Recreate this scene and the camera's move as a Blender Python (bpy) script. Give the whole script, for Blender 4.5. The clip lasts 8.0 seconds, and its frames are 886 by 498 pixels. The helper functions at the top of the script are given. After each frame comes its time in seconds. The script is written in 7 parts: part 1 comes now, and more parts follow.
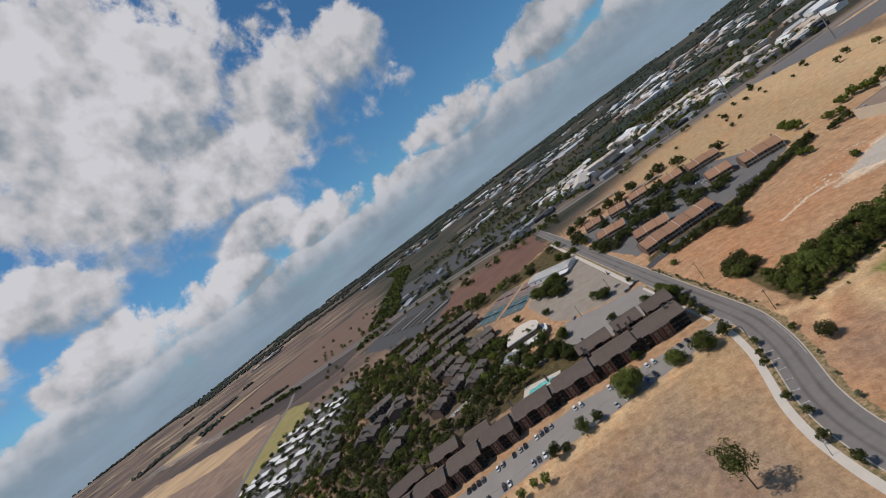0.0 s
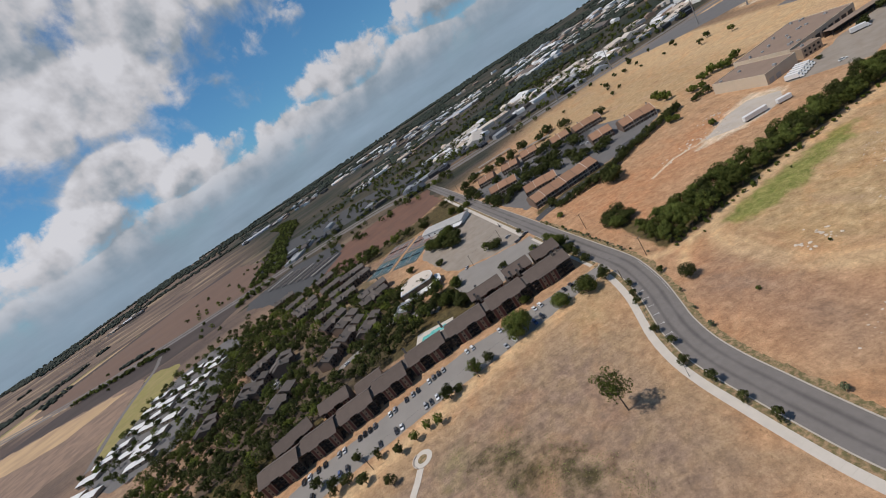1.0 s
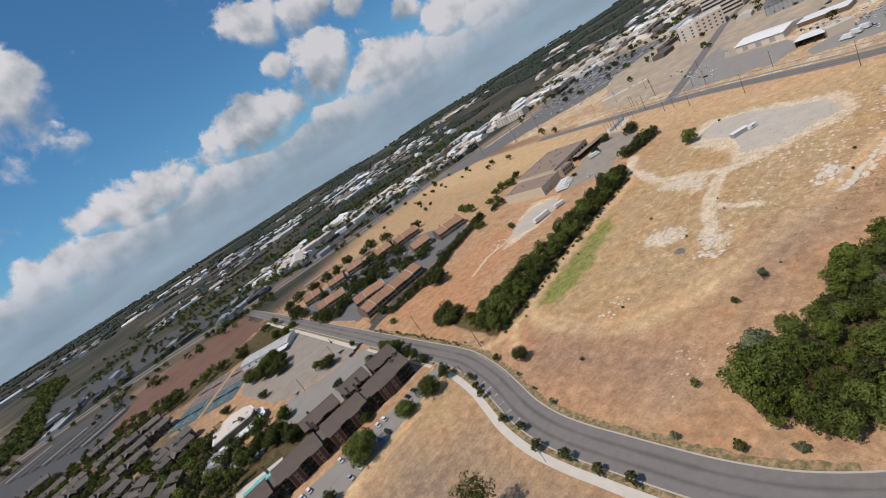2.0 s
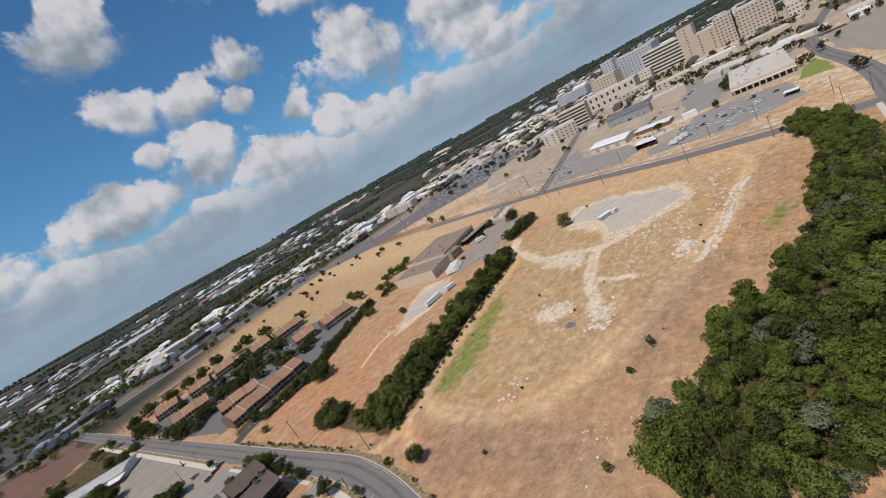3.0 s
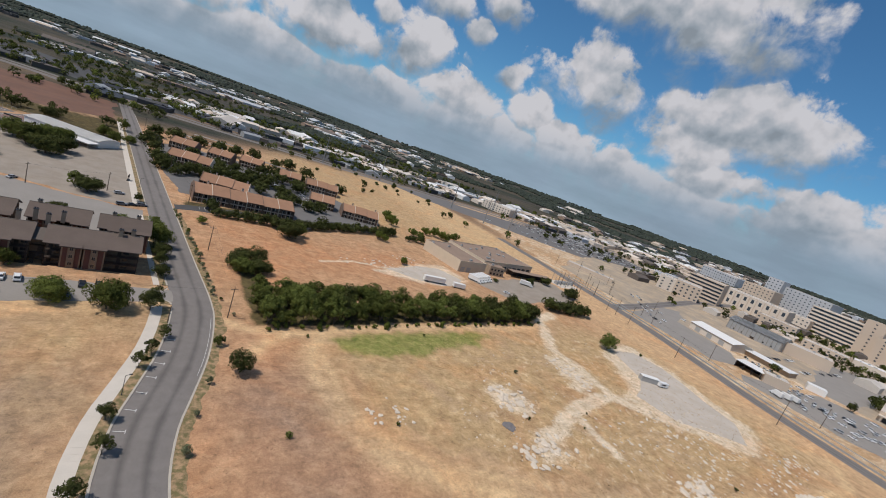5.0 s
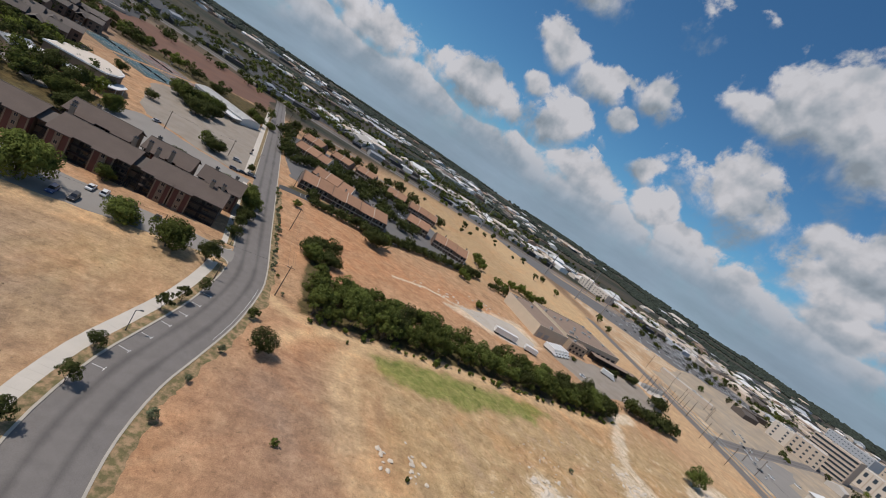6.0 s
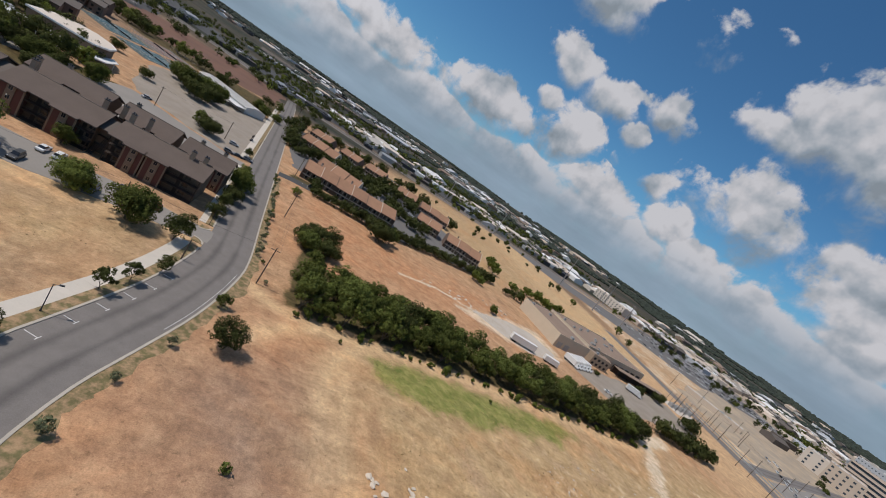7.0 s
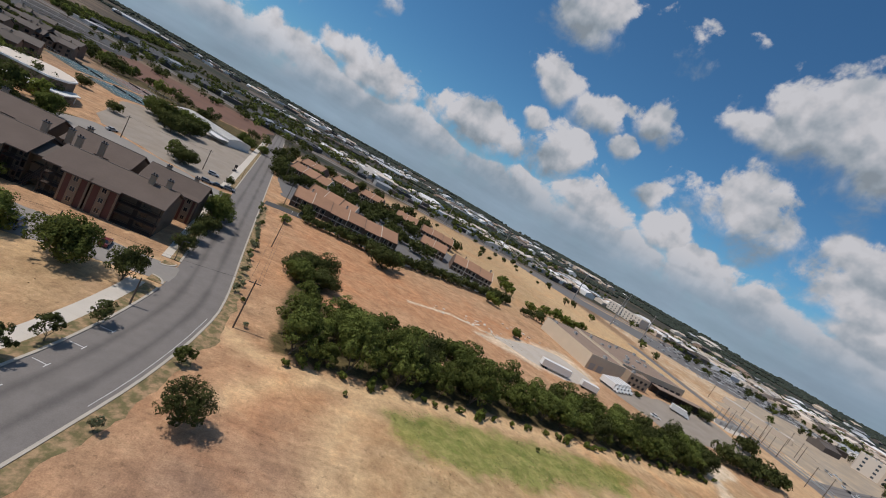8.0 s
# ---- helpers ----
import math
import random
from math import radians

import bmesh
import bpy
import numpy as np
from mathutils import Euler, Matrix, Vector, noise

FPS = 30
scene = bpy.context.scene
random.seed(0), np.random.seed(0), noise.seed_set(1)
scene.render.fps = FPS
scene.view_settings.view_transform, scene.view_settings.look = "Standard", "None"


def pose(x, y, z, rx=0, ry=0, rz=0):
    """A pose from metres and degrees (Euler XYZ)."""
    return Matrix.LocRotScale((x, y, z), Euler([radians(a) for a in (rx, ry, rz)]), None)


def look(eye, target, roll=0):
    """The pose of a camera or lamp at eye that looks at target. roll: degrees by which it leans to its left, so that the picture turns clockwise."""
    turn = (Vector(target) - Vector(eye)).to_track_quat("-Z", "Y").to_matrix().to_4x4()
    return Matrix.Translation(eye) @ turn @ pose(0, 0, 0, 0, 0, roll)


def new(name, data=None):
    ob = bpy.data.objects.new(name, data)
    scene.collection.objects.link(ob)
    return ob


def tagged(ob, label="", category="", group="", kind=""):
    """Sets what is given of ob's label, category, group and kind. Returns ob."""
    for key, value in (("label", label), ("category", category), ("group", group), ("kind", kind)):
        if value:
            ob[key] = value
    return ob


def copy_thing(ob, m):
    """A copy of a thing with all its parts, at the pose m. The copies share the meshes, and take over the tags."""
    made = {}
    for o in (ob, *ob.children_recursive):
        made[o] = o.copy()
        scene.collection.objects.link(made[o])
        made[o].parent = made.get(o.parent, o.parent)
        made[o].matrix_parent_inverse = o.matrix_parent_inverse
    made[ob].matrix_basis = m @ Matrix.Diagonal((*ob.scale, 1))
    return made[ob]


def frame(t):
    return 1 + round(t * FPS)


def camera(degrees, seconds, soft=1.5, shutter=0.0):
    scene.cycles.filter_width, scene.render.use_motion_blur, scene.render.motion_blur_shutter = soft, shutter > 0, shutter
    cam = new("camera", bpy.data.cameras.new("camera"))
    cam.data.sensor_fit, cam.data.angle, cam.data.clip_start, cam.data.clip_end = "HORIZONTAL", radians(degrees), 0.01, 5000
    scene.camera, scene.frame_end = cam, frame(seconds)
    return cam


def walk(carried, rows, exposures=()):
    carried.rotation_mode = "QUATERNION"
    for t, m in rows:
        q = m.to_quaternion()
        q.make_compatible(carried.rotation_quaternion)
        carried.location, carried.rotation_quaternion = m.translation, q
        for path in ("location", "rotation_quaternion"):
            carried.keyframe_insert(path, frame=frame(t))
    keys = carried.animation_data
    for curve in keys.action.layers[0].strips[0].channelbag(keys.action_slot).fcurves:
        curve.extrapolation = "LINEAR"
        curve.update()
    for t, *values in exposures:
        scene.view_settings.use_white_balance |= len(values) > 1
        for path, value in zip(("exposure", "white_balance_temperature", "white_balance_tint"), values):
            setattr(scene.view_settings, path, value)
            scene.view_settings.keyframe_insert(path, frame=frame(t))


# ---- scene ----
cam = camera(90.1, 8.0, soft=1.0)
ROWS = [  # seconds, place, turn in degrees
    (0.0, 0.00, -0.00, 122.23, 84.19, 37.12, 6.25),
    (0.5, -3.91, 3.74, 119.52, 77.73, 31.86, 2.96),
    (1.0, -7.77, 9.26, 115.78, 69.58, 32.46, -9.96),
    (1.5, -9.63, 14.60, 110.76, 68.47, 33.54, -27.46),
    (1.7, -10.00, 16.82, 108.81, 69.54, 32.18, -31.08),
    (2.8, -4.08, 30.56, 97.59, 74.74, 29.08, -49.23),
    (3.0, -1.63, 33.04, 95.36, 75.46, 28.23, -51.67),
    (3.5, 5.65, 38.95, 89.86, 76.88, 25.47, -57.19),
    (4.0, 14.62, 44.46, 84.28, 78.14, 10.97, -50.96),
    (4.2, 18.44, 46.54, 82.01, 78.02, 3.41, -47.48),
    (5.3, 39.27, 56.54, 70.76, 77.30, -25.78, -25.95),
    (5.5, 42.52, 59.18, 68.63, 77.31, -29.24, -21.69),
    (6.0, 49.90, 66.63, 63.53, 77.45, -32.96, -15.86),
    (6.5, 55.98, 74.92, 58.26, 77.44, -35.03, -12.81),
    (7.0, 60.79, 84.61, 53.18, 77.84, -33.96, -13.94),
    (7.5, 64.31, 95.38, 48.40, 78.28, -30.83, -15.28),
    (8.0, 66.34, 106.32, 44.80, 81.84, -29.02, -14.96),
]
EXPOSURES = [(t, v, 6420, 14) for t, v in ((0, -0.36), (0.8, -0.32), (1.5, -0.15), (3, -0.12), (4.2, -0.13), (5.5, -0.22), (6.5, -0.25), (8, -0.25))]
walk(cam, [(t, pose(*place)) for t, *place in ROWS], EXPOSURES)

# ---------------------------------------------------------------- world and sun
SUN_EL, SUN_AZ = 60.0, 182.0          # the sun stands over -x


class Tree:
    """Short hand for wiring nodes."""

    def __init__(self, owner):
        self.t = owner.node_tree
        self.t.nodes.clear()

    def n(self, kind, **inputs):
        node = self.t.nodes.new(kind)
        for key, value in inputs.items():
            self.put(node, key, value)
        return node

    def put(self, node, key, value):
        sock = node.inputs[int(key[1:])] if key[0] == "i" and key[1:].isdigit() else node.inputs[key.replace("_", " ")]
        if isinstance(value, bpy.types.NodeSocket):
            self.t.links.new(value, sock)
        else:
            sock.default_value = value

    def math(self, op, a, b=0.0, c=0.0):
        node = self.t.nodes.new("ShaderNodeMath")
        node.operation = op
        for i, value in enumerate((a, b, c)):
            self.put(node, f"i{i}", value)
        return node.outputs[0]

    def vec(self, op, a, b=(0, 0, 0), out=0):
        node = self.t.nodes.new("ShaderNodeVectorMath")
        node.operation = op
        self.put(node, "i0", a)
        self.put(node, "i1", b)
        return node.outputs[out]

    def scaled(self, a, s):
        node = self.t.nodes.new("ShaderNodeVectorMath")
        node.operation = "SCALE"
        self.put(node, "i0", a)
        self.put(node, "Scale", s)
        return node.outputs[0]

    def ramp(self, value, lo, hi, a=0.0, b=1.0, smooth=False):
        node = self.n("ShaderNodeMapRange", Value=value, From_Min=lo, From_Max=hi, To_Min=a, To_Max=b)
        if smooth:
            node.interpolation_type = "SMOOTHSTEP"
        return node.outputs[0]

    def mix(self, fac, a, b, how="MIX"):
        node = self.t.nodes.new("ShaderNodeMix")
        node.data_type = "RGBA"
        node.blend_type = how
        for key, value in (("i0", fac), ("i6", a), ("i7", b)):
            self.put(node, key, (*value, 1.0) if isinstance(value, tuple) and len(value) == 3 else value)
        return node.outputs[2]

    def noise(self, vector, scale, detail=3.0, rough=0.55, distortion=0.0):
        return self.n("ShaderNodeTexNoise", Vector=vector, Scale=scale, Detail=detail, Roughness=rough, Distortion=distortion).outputs[0]


def direction(el, az):
    return Vector((math.cos(radians(el)) * math.cos(radians(az)), math.cos(radians(el)) * math.sin(radians(az)), math.sin(radians(el))))


# the fair-weather clouds: azimuth, elevation, half width, half height in degrees
EAST_CLOUDS = [(88.5, 7.2, 6.0, 3.2), (74.5, 8.0, 5.8, 3.0), (64.6, 10.2, 4.0, 3.8), (68.8, 12.8, 1.9, 1.6), (68.6, 17.4, 3.6, 2.4), (63.0, 16.3, 3.4, 2.2), (58.0, 14.2, 2.2, 1.8), (56.2, 18.0, 3.0, 2.7), (52.3, 10.7, 2.9, 2.1), (39.5, 23.0, 8.0, 5.4), (46.0, 20.8, 3.6, 1.8), (43.0, 13.2, 4.8, 4.6), (58.5, 6.0, 5.5, 3.2), (48.5, 7.6, 3.2, 2.6), (93.6, 4.6, 4.5, 2.0), (30.0, 9.2, 5.5, 3.4), (68.5, 25.0, 5.5, 3.4), (33.0, 22.5, 7.5, 7.0), (118.0, 28.0, 15.0, 11.0), (104.0, 22.0, 9.0, 6.5), (95.0, 21.5, 6.0, 4.6), (113.0, 17.0, 10.0, 6.5), (126.0, 21.0, 11.0, 8.0)]
NORTH_CLOUDS = [(119.0, 17.5, 8.0, 6.0), (128.0, 30.0, 10.0, 10.0), (115.0, 10.8, 6.5, 3.6), (136.3, 15.0, 6.0, 4.4), (124.0, 6.9, 8.0, 3.2), (136.0, 7.8, 7.5, 4.2), (110.0, 7.6, 5.5, 2.8), (26.0, 12.6, 8.5, 4.2), (27.4, 6.6, 6.5, 2.4), (17.1, 5.9, 3.8, 2.0), (9.2, 5.6, 5.0, 2.6), (-1.5, 6.6, 5.5, 3.6), (44.6, 5.9, 3.6, 2.4), (98.0, 4.4, 6.0, 2.4), (150.0, 12.0, 9.0, 5.0), (137.0, 15.6, 6.0, 3.4)]
CLOUDS = [(*c, 1.0) for c in EAST_CLOUDS + NORTH_CLOUDS]
# thin shreds: the last number is how dense they get
CLOUDS += [(c[0], c[1], c[2], c[3], -0.1) for c in ((58.2, 26.0, 4.5, 2.6), (53.2, 27.6, 3.4, 1.2), (57.0, 11.5, 2.0, 1.3), (50.4, 13.0, 2.4, 1.6), (92.4, 15.8, 3.4, 2.2), (99.0, 15.0, 5.0, 4.5))]
world = bpy.data.worlds.new("sky")
scene.world = world
world.use_nodes = True
w = Tree(world)
sky = w.n("ShaderNodeTexSky")
sky.sky_type = "NISHITA"
sky.sun_disc = False
sky.sun_elevation, sky.sun_rotation = radians(SUN_EL), radians(90 - SUN_AZ)
sky.air_density, sky.dust_density, sky.ozone_density = 1.0, 0.25, 2.0
way = w.vec("NORMALIZE", w.n("ShaderNodeTexCoord").outputs["Generated"])
axis = w.n("ShaderNodeSeparateXYZ", Vector=way)
az = w.math("MULTIPLY", w.math("ARCTAN2", axis.outputs[1], axis.outputs[0]), 180 / math.pi)
el = w.math("MULTIPLY", w.math("ARCSINE", axis.outputs[2]), 180 / math.pi)
warp = w.math("SUBTRACT", w.noise(way, 7.0, 5, 0.55), 0.5)
warp2 = w.math("SUBTRACT", w.noise(w.vec("ADD", way, (3.1, 1.7, 0.4)), 7.0, 5, 0.55), 0.5)
place = w.n("ShaderNodeCombineXYZ", X=w.math("ADD", az, w.math("MULTIPLY", warp, 7.0)), Y=w.math("ADD", el, w.math("MULTIPLY", warp2, 4.0))).outputs[0]
field, level = -1.0, 0.0
for a, e, ra, re, peak in CLOUDS:
    rel = w.vec("MULTIPLY", w.vec("SUBTRACT", place, (a, e, 0)), (1 / ra, 1 / re, 0))
    one = w.math("MINIMUM", w.math("SUBTRACT", 1.0, w.vec("LENGTH", rel, out=1)), peak)
    ahead = w.ramp(w.math("SUBTRACT", one, field), -0.25, 0.25, smooth=True)
    mine = w.n("ShaderNodeSeparateXYZ", Vector=rel).outputs[1]
    level = w.math("MULTIPLY_ADD", ahead, w.math("SUBTRACT", mine, level), level)
    field = w.math("SMOOTH_MAX", field, one, 0.3)
# the low bank over the horizon
bank_mid = w.math("ADD", 3.2, w.math("MULTIPLY", w.noise(w.vec("MULTIPLY", way, (1, 1, 0)), 3.0, 2), 2.4))
bank = w.math("DIVIDE", w.math("SUBTRACT", el, bank_mid), 3.4)
rise = w.math("SUBTRACT", 0.62, w.math("MAXIMUM", bank, w.math("MULTIPLY", bank, -0.15)))
over = w.ramp(w.math("SUBTRACT", rise, field), -0.2, 0.2, smooth=True)
level = w.math("MULTIPLY_ADD", over, w.math("SUBTRACT", bank, level), level)
field = w.math("MAXIMUM", field, rise)
# fields of cloud beyond the ones named
wild = w.math("MULTIPLY", w.math("SUBTRACT", w.noise(w.vec("MULTIPLY", way, (1, 1, 2.2)), 3.4, 3, 0.5), 0.56), 4.0)
away = w.math("MAXIMUM", w.ramp(el, 27, 40, 0, 1), w.math("MAXIMUM", w.ramp(az, -12, -30, 0, 1), w.ramp(az, 140, 155, 0, 1)))
field = w.math("MAXIMUM", field, w.math("SUBTRACT", w.math("MULTIPLY", wild, away), w.math("MULTIPLY", w.math("SUBTRACT", 1.0, away), 2.0)))
lumps = w.noise(way, 11.0, 9, 0.58, 0.25)
cells = w.n("ShaderNodeTexVoronoi", Vector=w.vec("ADD", way, w.scaled(w.n("ShaderNodeTexNoise", Vector=way, Scale=9.0, Detail=3.0).outputs["Color"], 0.06)), Scale=17.0, Detail=3.0, Roughness=0.55, Lacunarity=2.3)
cells.feature, cells.normalize = "F1", True
billow = w.math("SUBTRACT", 0.36, cells.outputs["Distance"])
soft = w.noise(way, 13.0, 4, 0.5)
soft_up = w.noise(w.vec("ADD", way, (-0.014, 0.0, 0.016)), 13.0, 4, 0.5)
dens = w.math("ADD", w.math("MULTIPLY", field, 1.05), w.math("MULTIPLY", w.math("SUBTRACT", lumps, 0.46), 2.5))
dens = w.math("ADD", dens, w.math("MULTIPLY", billow, w.ramp(level, -0.6, 0.5, 0.35, 1.15)))
edge = w.ramp(level, -0.7, 0.4, 0.85, 0.34)
cover = w.math("DIVIDE", dens, edge)
cover = w.ramp(cover, 0.0, 1.0, smooth=True)
lit = w.math("ADD", w.ramp(level, -0.8, 0.3, 0.0, 0.95), w.math("MULTIPLY", w.math("SUBTRACT", soft, soft_up), 3.4))
lit = w.math("ADD", lit, w.math("ADD", w.math("ADD", w.math("MULTIPLY", w.math("SUBTRACT", lumps, 0.5), 0.5), w.math("MULTIPLY", billow, 0.55)), w.math("MULTIPLY", w.math("SUBTRACT", w.noise(w.vec("ADD", way, (5.0, 2.0, 1.0)), 6.0, 3, 0.5), 0.5), 1.9)))
lit = w.math("SUBTRACT", lit, w.math("MULTIPLY", w.ramp(dens, 0.75, 1.7), w.ramp(az, 80, 112, 0.25, 0.55)))
bright = w.math("MULTIPLY", w.ramp(lit, -0.1, 1.1, 0.40, 0.76), w.ramp(az, 75, 115, 0.87, 1.03))
cloud_col = w.mix(w.ramp(bright, 0.40, 0.62), (0.76, 0.90, 1.01), (0.97, 0.985, 1.01))
blue = w.n("ShaderNodeBackground", Color=w.mix(1.0, sky.outputs[0], (0.55, 1.03, 1.25), "MULTIPLY"), Strength=0.081)
puff = w.n("ShaderNodeBackground", Color=cloud_col, Strength=bright)
veil = w.noise(w.vec("MULTIPLY", way, (1, 1, 5)), 5.0, 5, 0.55)
mist = w.n("ShaderNodeBackground", Color=(0.61, 0.83, 1.02, 1), Strength=w.ramp(veil, 0.3, 0.7, 0.41, 0.52))
low = w.math("MULTIPLY", w.ramp(el, 7.5, 1.2, 0, 1, True), 0.95)
seen = w.n("ShaderNodeMixShader", i0=cover, i1=blue.outputs[0], i2=puff.outputs[0])
seen = w.n("ShaderNodeMixShader", i0=low, i1=seen.outputs[0], i2=mist.outputs[0])
w.n("ShaderNodeOutputWorld", Surface=seen.outputs[0])

sun = new("sun", bpy.data.lights.new("sun", "SUN"))
sun.data.energy, sun.data.angle, sun.data.color = 3.9, radians(0.53), (1.0, 0.95, 0.87)
sun.matrix_world = look(direction(SUN_EL, SUN_AZ) * 100, (0, 0, 0))

# ---------------------------------------------------------------- materials
def surface(name, base, rough=0.85, metal=0.0, var=0.18, scale=0.4, fine=6.0, bump=0.3, island=0.0, each=0.0, spec=0.3, stretch=(1, 1, 1), second=None, amount=0.5, through_light=0.0):
    """A material with variation at two scales, and where wanted from piece to piece."""
    m = bpy.data.materials.new(name)
    m.use_nodes = True
    t = Tree(m)
    co = t.vec("MULTIPLY", t.n("ShaderNodeTexCoord").outputs["Object"], stretch)
    big, small = t.noise(co, scale, 4), t.noise(co, fine, 3)
    v = t.math("ADD", t.math("MULTIPLY", t.math("SUBTRACT", big, 0.5), 2.4 * var), t.math("MULTIPLY", t.math("SUBTRACT", small, 0.5), 1.6 * var))
    v = t.math("ADD", v, 1.0)
    if island:
        r = t.n("ShaderNodeNewGeometry").outputs["Random Per Island"]
        v = t.math("MULTIPLY", v, t.ramp(r, 0, 1, 1 - island, 1 + island))
    if each:
        r = t.n("ShaderNodeObjectInfo").outputs["Random"]
        v = t.math("MULTIPLY", v, t.ramp(r, 0, 1, 1 - each, 1 + each))
    col = (*base,)
    if second:
        col = t.mix(t.math("MULTIPLY", t.ramp(t.noise(co, scale * 2.3, 4, 0.6), 0.42, 0.62), amount), base, second)
    if second and each:
        col = t.mix(t.math("MULTIPLY", t.n("ShaderNodeObjectInfo").outputs["Random"], 0.6), col, second)
    col = t.scaled(col, v)
    b = t.n("ShaderNodeBump", Strength=bump, Distance=0.03, Height=small)
    p = t.n("ShaderNodeBsdfPrincipled", Base_Color=col, Roughness=rough, Metallic=metal, Normal=b.outputs[0])
    p.inputs["Specular IOR Level"].default_value = spec
    out = p.outputs[0]
    if through_light:
        tr = t.n("ShaderNodeBsdfTranslucent", Color=col)
        out = t.n("ShaderNodeMixShader", i0=through_light, i1=out, i2=tr.outputs[0]).outputs[0]
    t.n("ShaderNodeOutputMaterial", Surface=out)
    return m


def ground_material():
    m = bpy.data.materials.new("dry_field")
    m.use_nodes = True
    t = Tree(m)
    co = t.n("ShaderNodeTexCoord").outputs["Object"]
    a = t.n("ShaderNodeAttribute")
    a.attribute_name = "zone_a"
    b = t.n("ShaderNodeAttribute")
    b.attribute_name = "zone_b"
    za, zb = t.n("ShaderNodeSeparateColor", Color=a.outputs[0]), t.n("ShaderNodeSeparateColor", Color=b.outputs[0])
    wide, mid, grain, speck = t.noise(co, 0.018, 5, 0.6), t.noise(co, 0.11, 5, 0.62), t.noise(co, 1.1, 4, 0.65), t.noise(co, 4.5, 3, 0.6)
    streaks = t.noise(co, 0.6, 4, 0.65)

    def patch(value, edge=0.5):
        rag = t.math("MULTIPLY", t.math("SUBTRACT", t.math("ADD", mid, t.math("MULTIPLY", grain, 0.5)), 0.75), 1.5)
        return t.ramp(t.math("ADD", value, t.math("MULTIPLY", rag, 0.8)), edge - 0.22, edge + 0.22, smooth=True)

    c = t.n("ShaderNodeAttribute")
    c.attribute_name = "zone_c"
    zc = t.n("ShaderNodeSeparateColor", Color=c.outputs[0])
    blot, fleck = t.noise(co, 0.045, 6, 0.65, 0.6), t.noise(co, 0.32, 5, 0.7, 0.4)
    base = t.mix(t.ramp(blot, 0.36, 0.62), (0.395, 0.24, 0.145), (0.445, 0.29, 0.185))
    base = t.mix(t.math("MULTIPLY", t.ramp(mid, 0.44, 0.66), 0.8), base, (0.33, 0.208, 0.132))
    base = t.mix(t.math("MULTIPLY", t.ramp(fleck, 0.5, 0.68), 0.6), base, (0.52, 0.355, 0.225))
    base = t.mix(t.math("MULTIPLY", t.ramp(fleck, 0.47, 0.33), 0.6), base, (0.27, 0.178, 0.118))
    red = t.mix(t.ramp(fleck, 0.36, 0.66), (0.385, 0.19, 0.105), (0.485, 0.265, 0.15))
    col = t.mix(t.math("MULTIPLY", t.math("MULTIPLY", za.outputs[1], t.ramp(mid, 0.3, 0.6, 0.4, 1.0)), 0.85), base, red)
    straw = t.mix(t.ramp(fleck, 0.36, 0.64), (0.35, 0.252, 0.14), (0.49, 0.365, 0.215))
    straw = t.mix(t.math("MULTIPLY", t.ramp(blot, 0.5, 0.64), 0.6), straw, (0.37, 0.265, 0.185))
    col = t.mix(t.math("MULTIPLY", t.math("MULTIPLY", zb.outputs[1], t.ramp(blot, 0.34, 0.52, 0.35, 1.0)), 0.9), col, straw)
    green = t.mix(t.ramp(fleck, 0.36, 0.62), (0.13, 0.18, 0.04), (0.25, 0.255, 0.085))
    col = t.mix(t.math("MULTIPLY", patch(za.outputs[2]), 0.85), col, green)
    pale = t.mix(t.ramp(streaks, 0.35, 0.7), (0.63, 0.465, 0.29), (0.54, 0.385, 0.235))
    col = t.mix(t.math("MULTIPLY", t.math("MULTIPLY", za.outputs[0], t.ramp(fleck, 0.3, 0.6, 0.55, 1.0)), 0.95), col, pale)
    white = t.mix(t.ramp(fleck, 0.35, 0.65), (0.52, 0.42, 0.315), (0.66, 0.58, 0.485))
    col = t.mix(t.math("MULTIPLY", patch(zb.outputs[0]), 0.9), col, white)
    col = t.mix(t.math("MULTIPLY", t.math("MULTIPLY", zc.outputs[2], t.math("SUBTRACT", 1.0, zb.outputs[2])), t.ramp(mid, 0.34, 0.6, 0.6, 1.0)), col, t.mix(t.ramp(fleck, 0.36, 0.64), (0.205, 0.147, 0.118), (0.315, 0.228, 0.175)))
    chips = t.math("MULTIPLY", t.ramp(t.math("ADD", t.math("MULTIPLY", fleck, 0.75), t.math("MULTIPLY", mid, 0.5)), 0.69, 0.77), zc.outputs[1])
    col = t.mix(t.math("MULTIPLY", chips, 0.5), col, (0.60, 0.51, 0.41))
    shadey = t.math("MULTIPLY", t.ramp(t.math("ADD", t.math("MULTIPLY", grain, 0.5), t.math("MULTIPLY", fleck, 0.6)), 0.46, 0.38), zc.outputs[1])
    col = t.mix(t.math("MULTIPLY", shadey, 0.8), col, (0.20, 0.16, 0.085))
    # leaf litter, and the shade among the trees put into the same dark colour
    litter_shade = t.mix(t.ramp(fleck, 0.4, 0.6), (0.05, 0.045, 0.024), (0.10, 0.085, 0.04))
    col = t.mix(t.math("MULTIPLY", patch(zc.outputs[0]), 0.95), col, litter_shade)
    # far soil and woodland floor, darkened to stand in for cloud shade
    farland = t.mix(t.ramp(t.noise(co, 0.0035, 6, 0.65), 0.44, 0.56), (0.034, 0.040, 0.028), (0.085, 0.07, 0.048))
    farland = t.mix(t.ramp(t.noise(t.vec("MULTIPLY", co, (0.5, 2.0, 1)), 0.005, 5, 0.6), 0.52, 0.62), farland, (0.075, 0.064, 0.054))
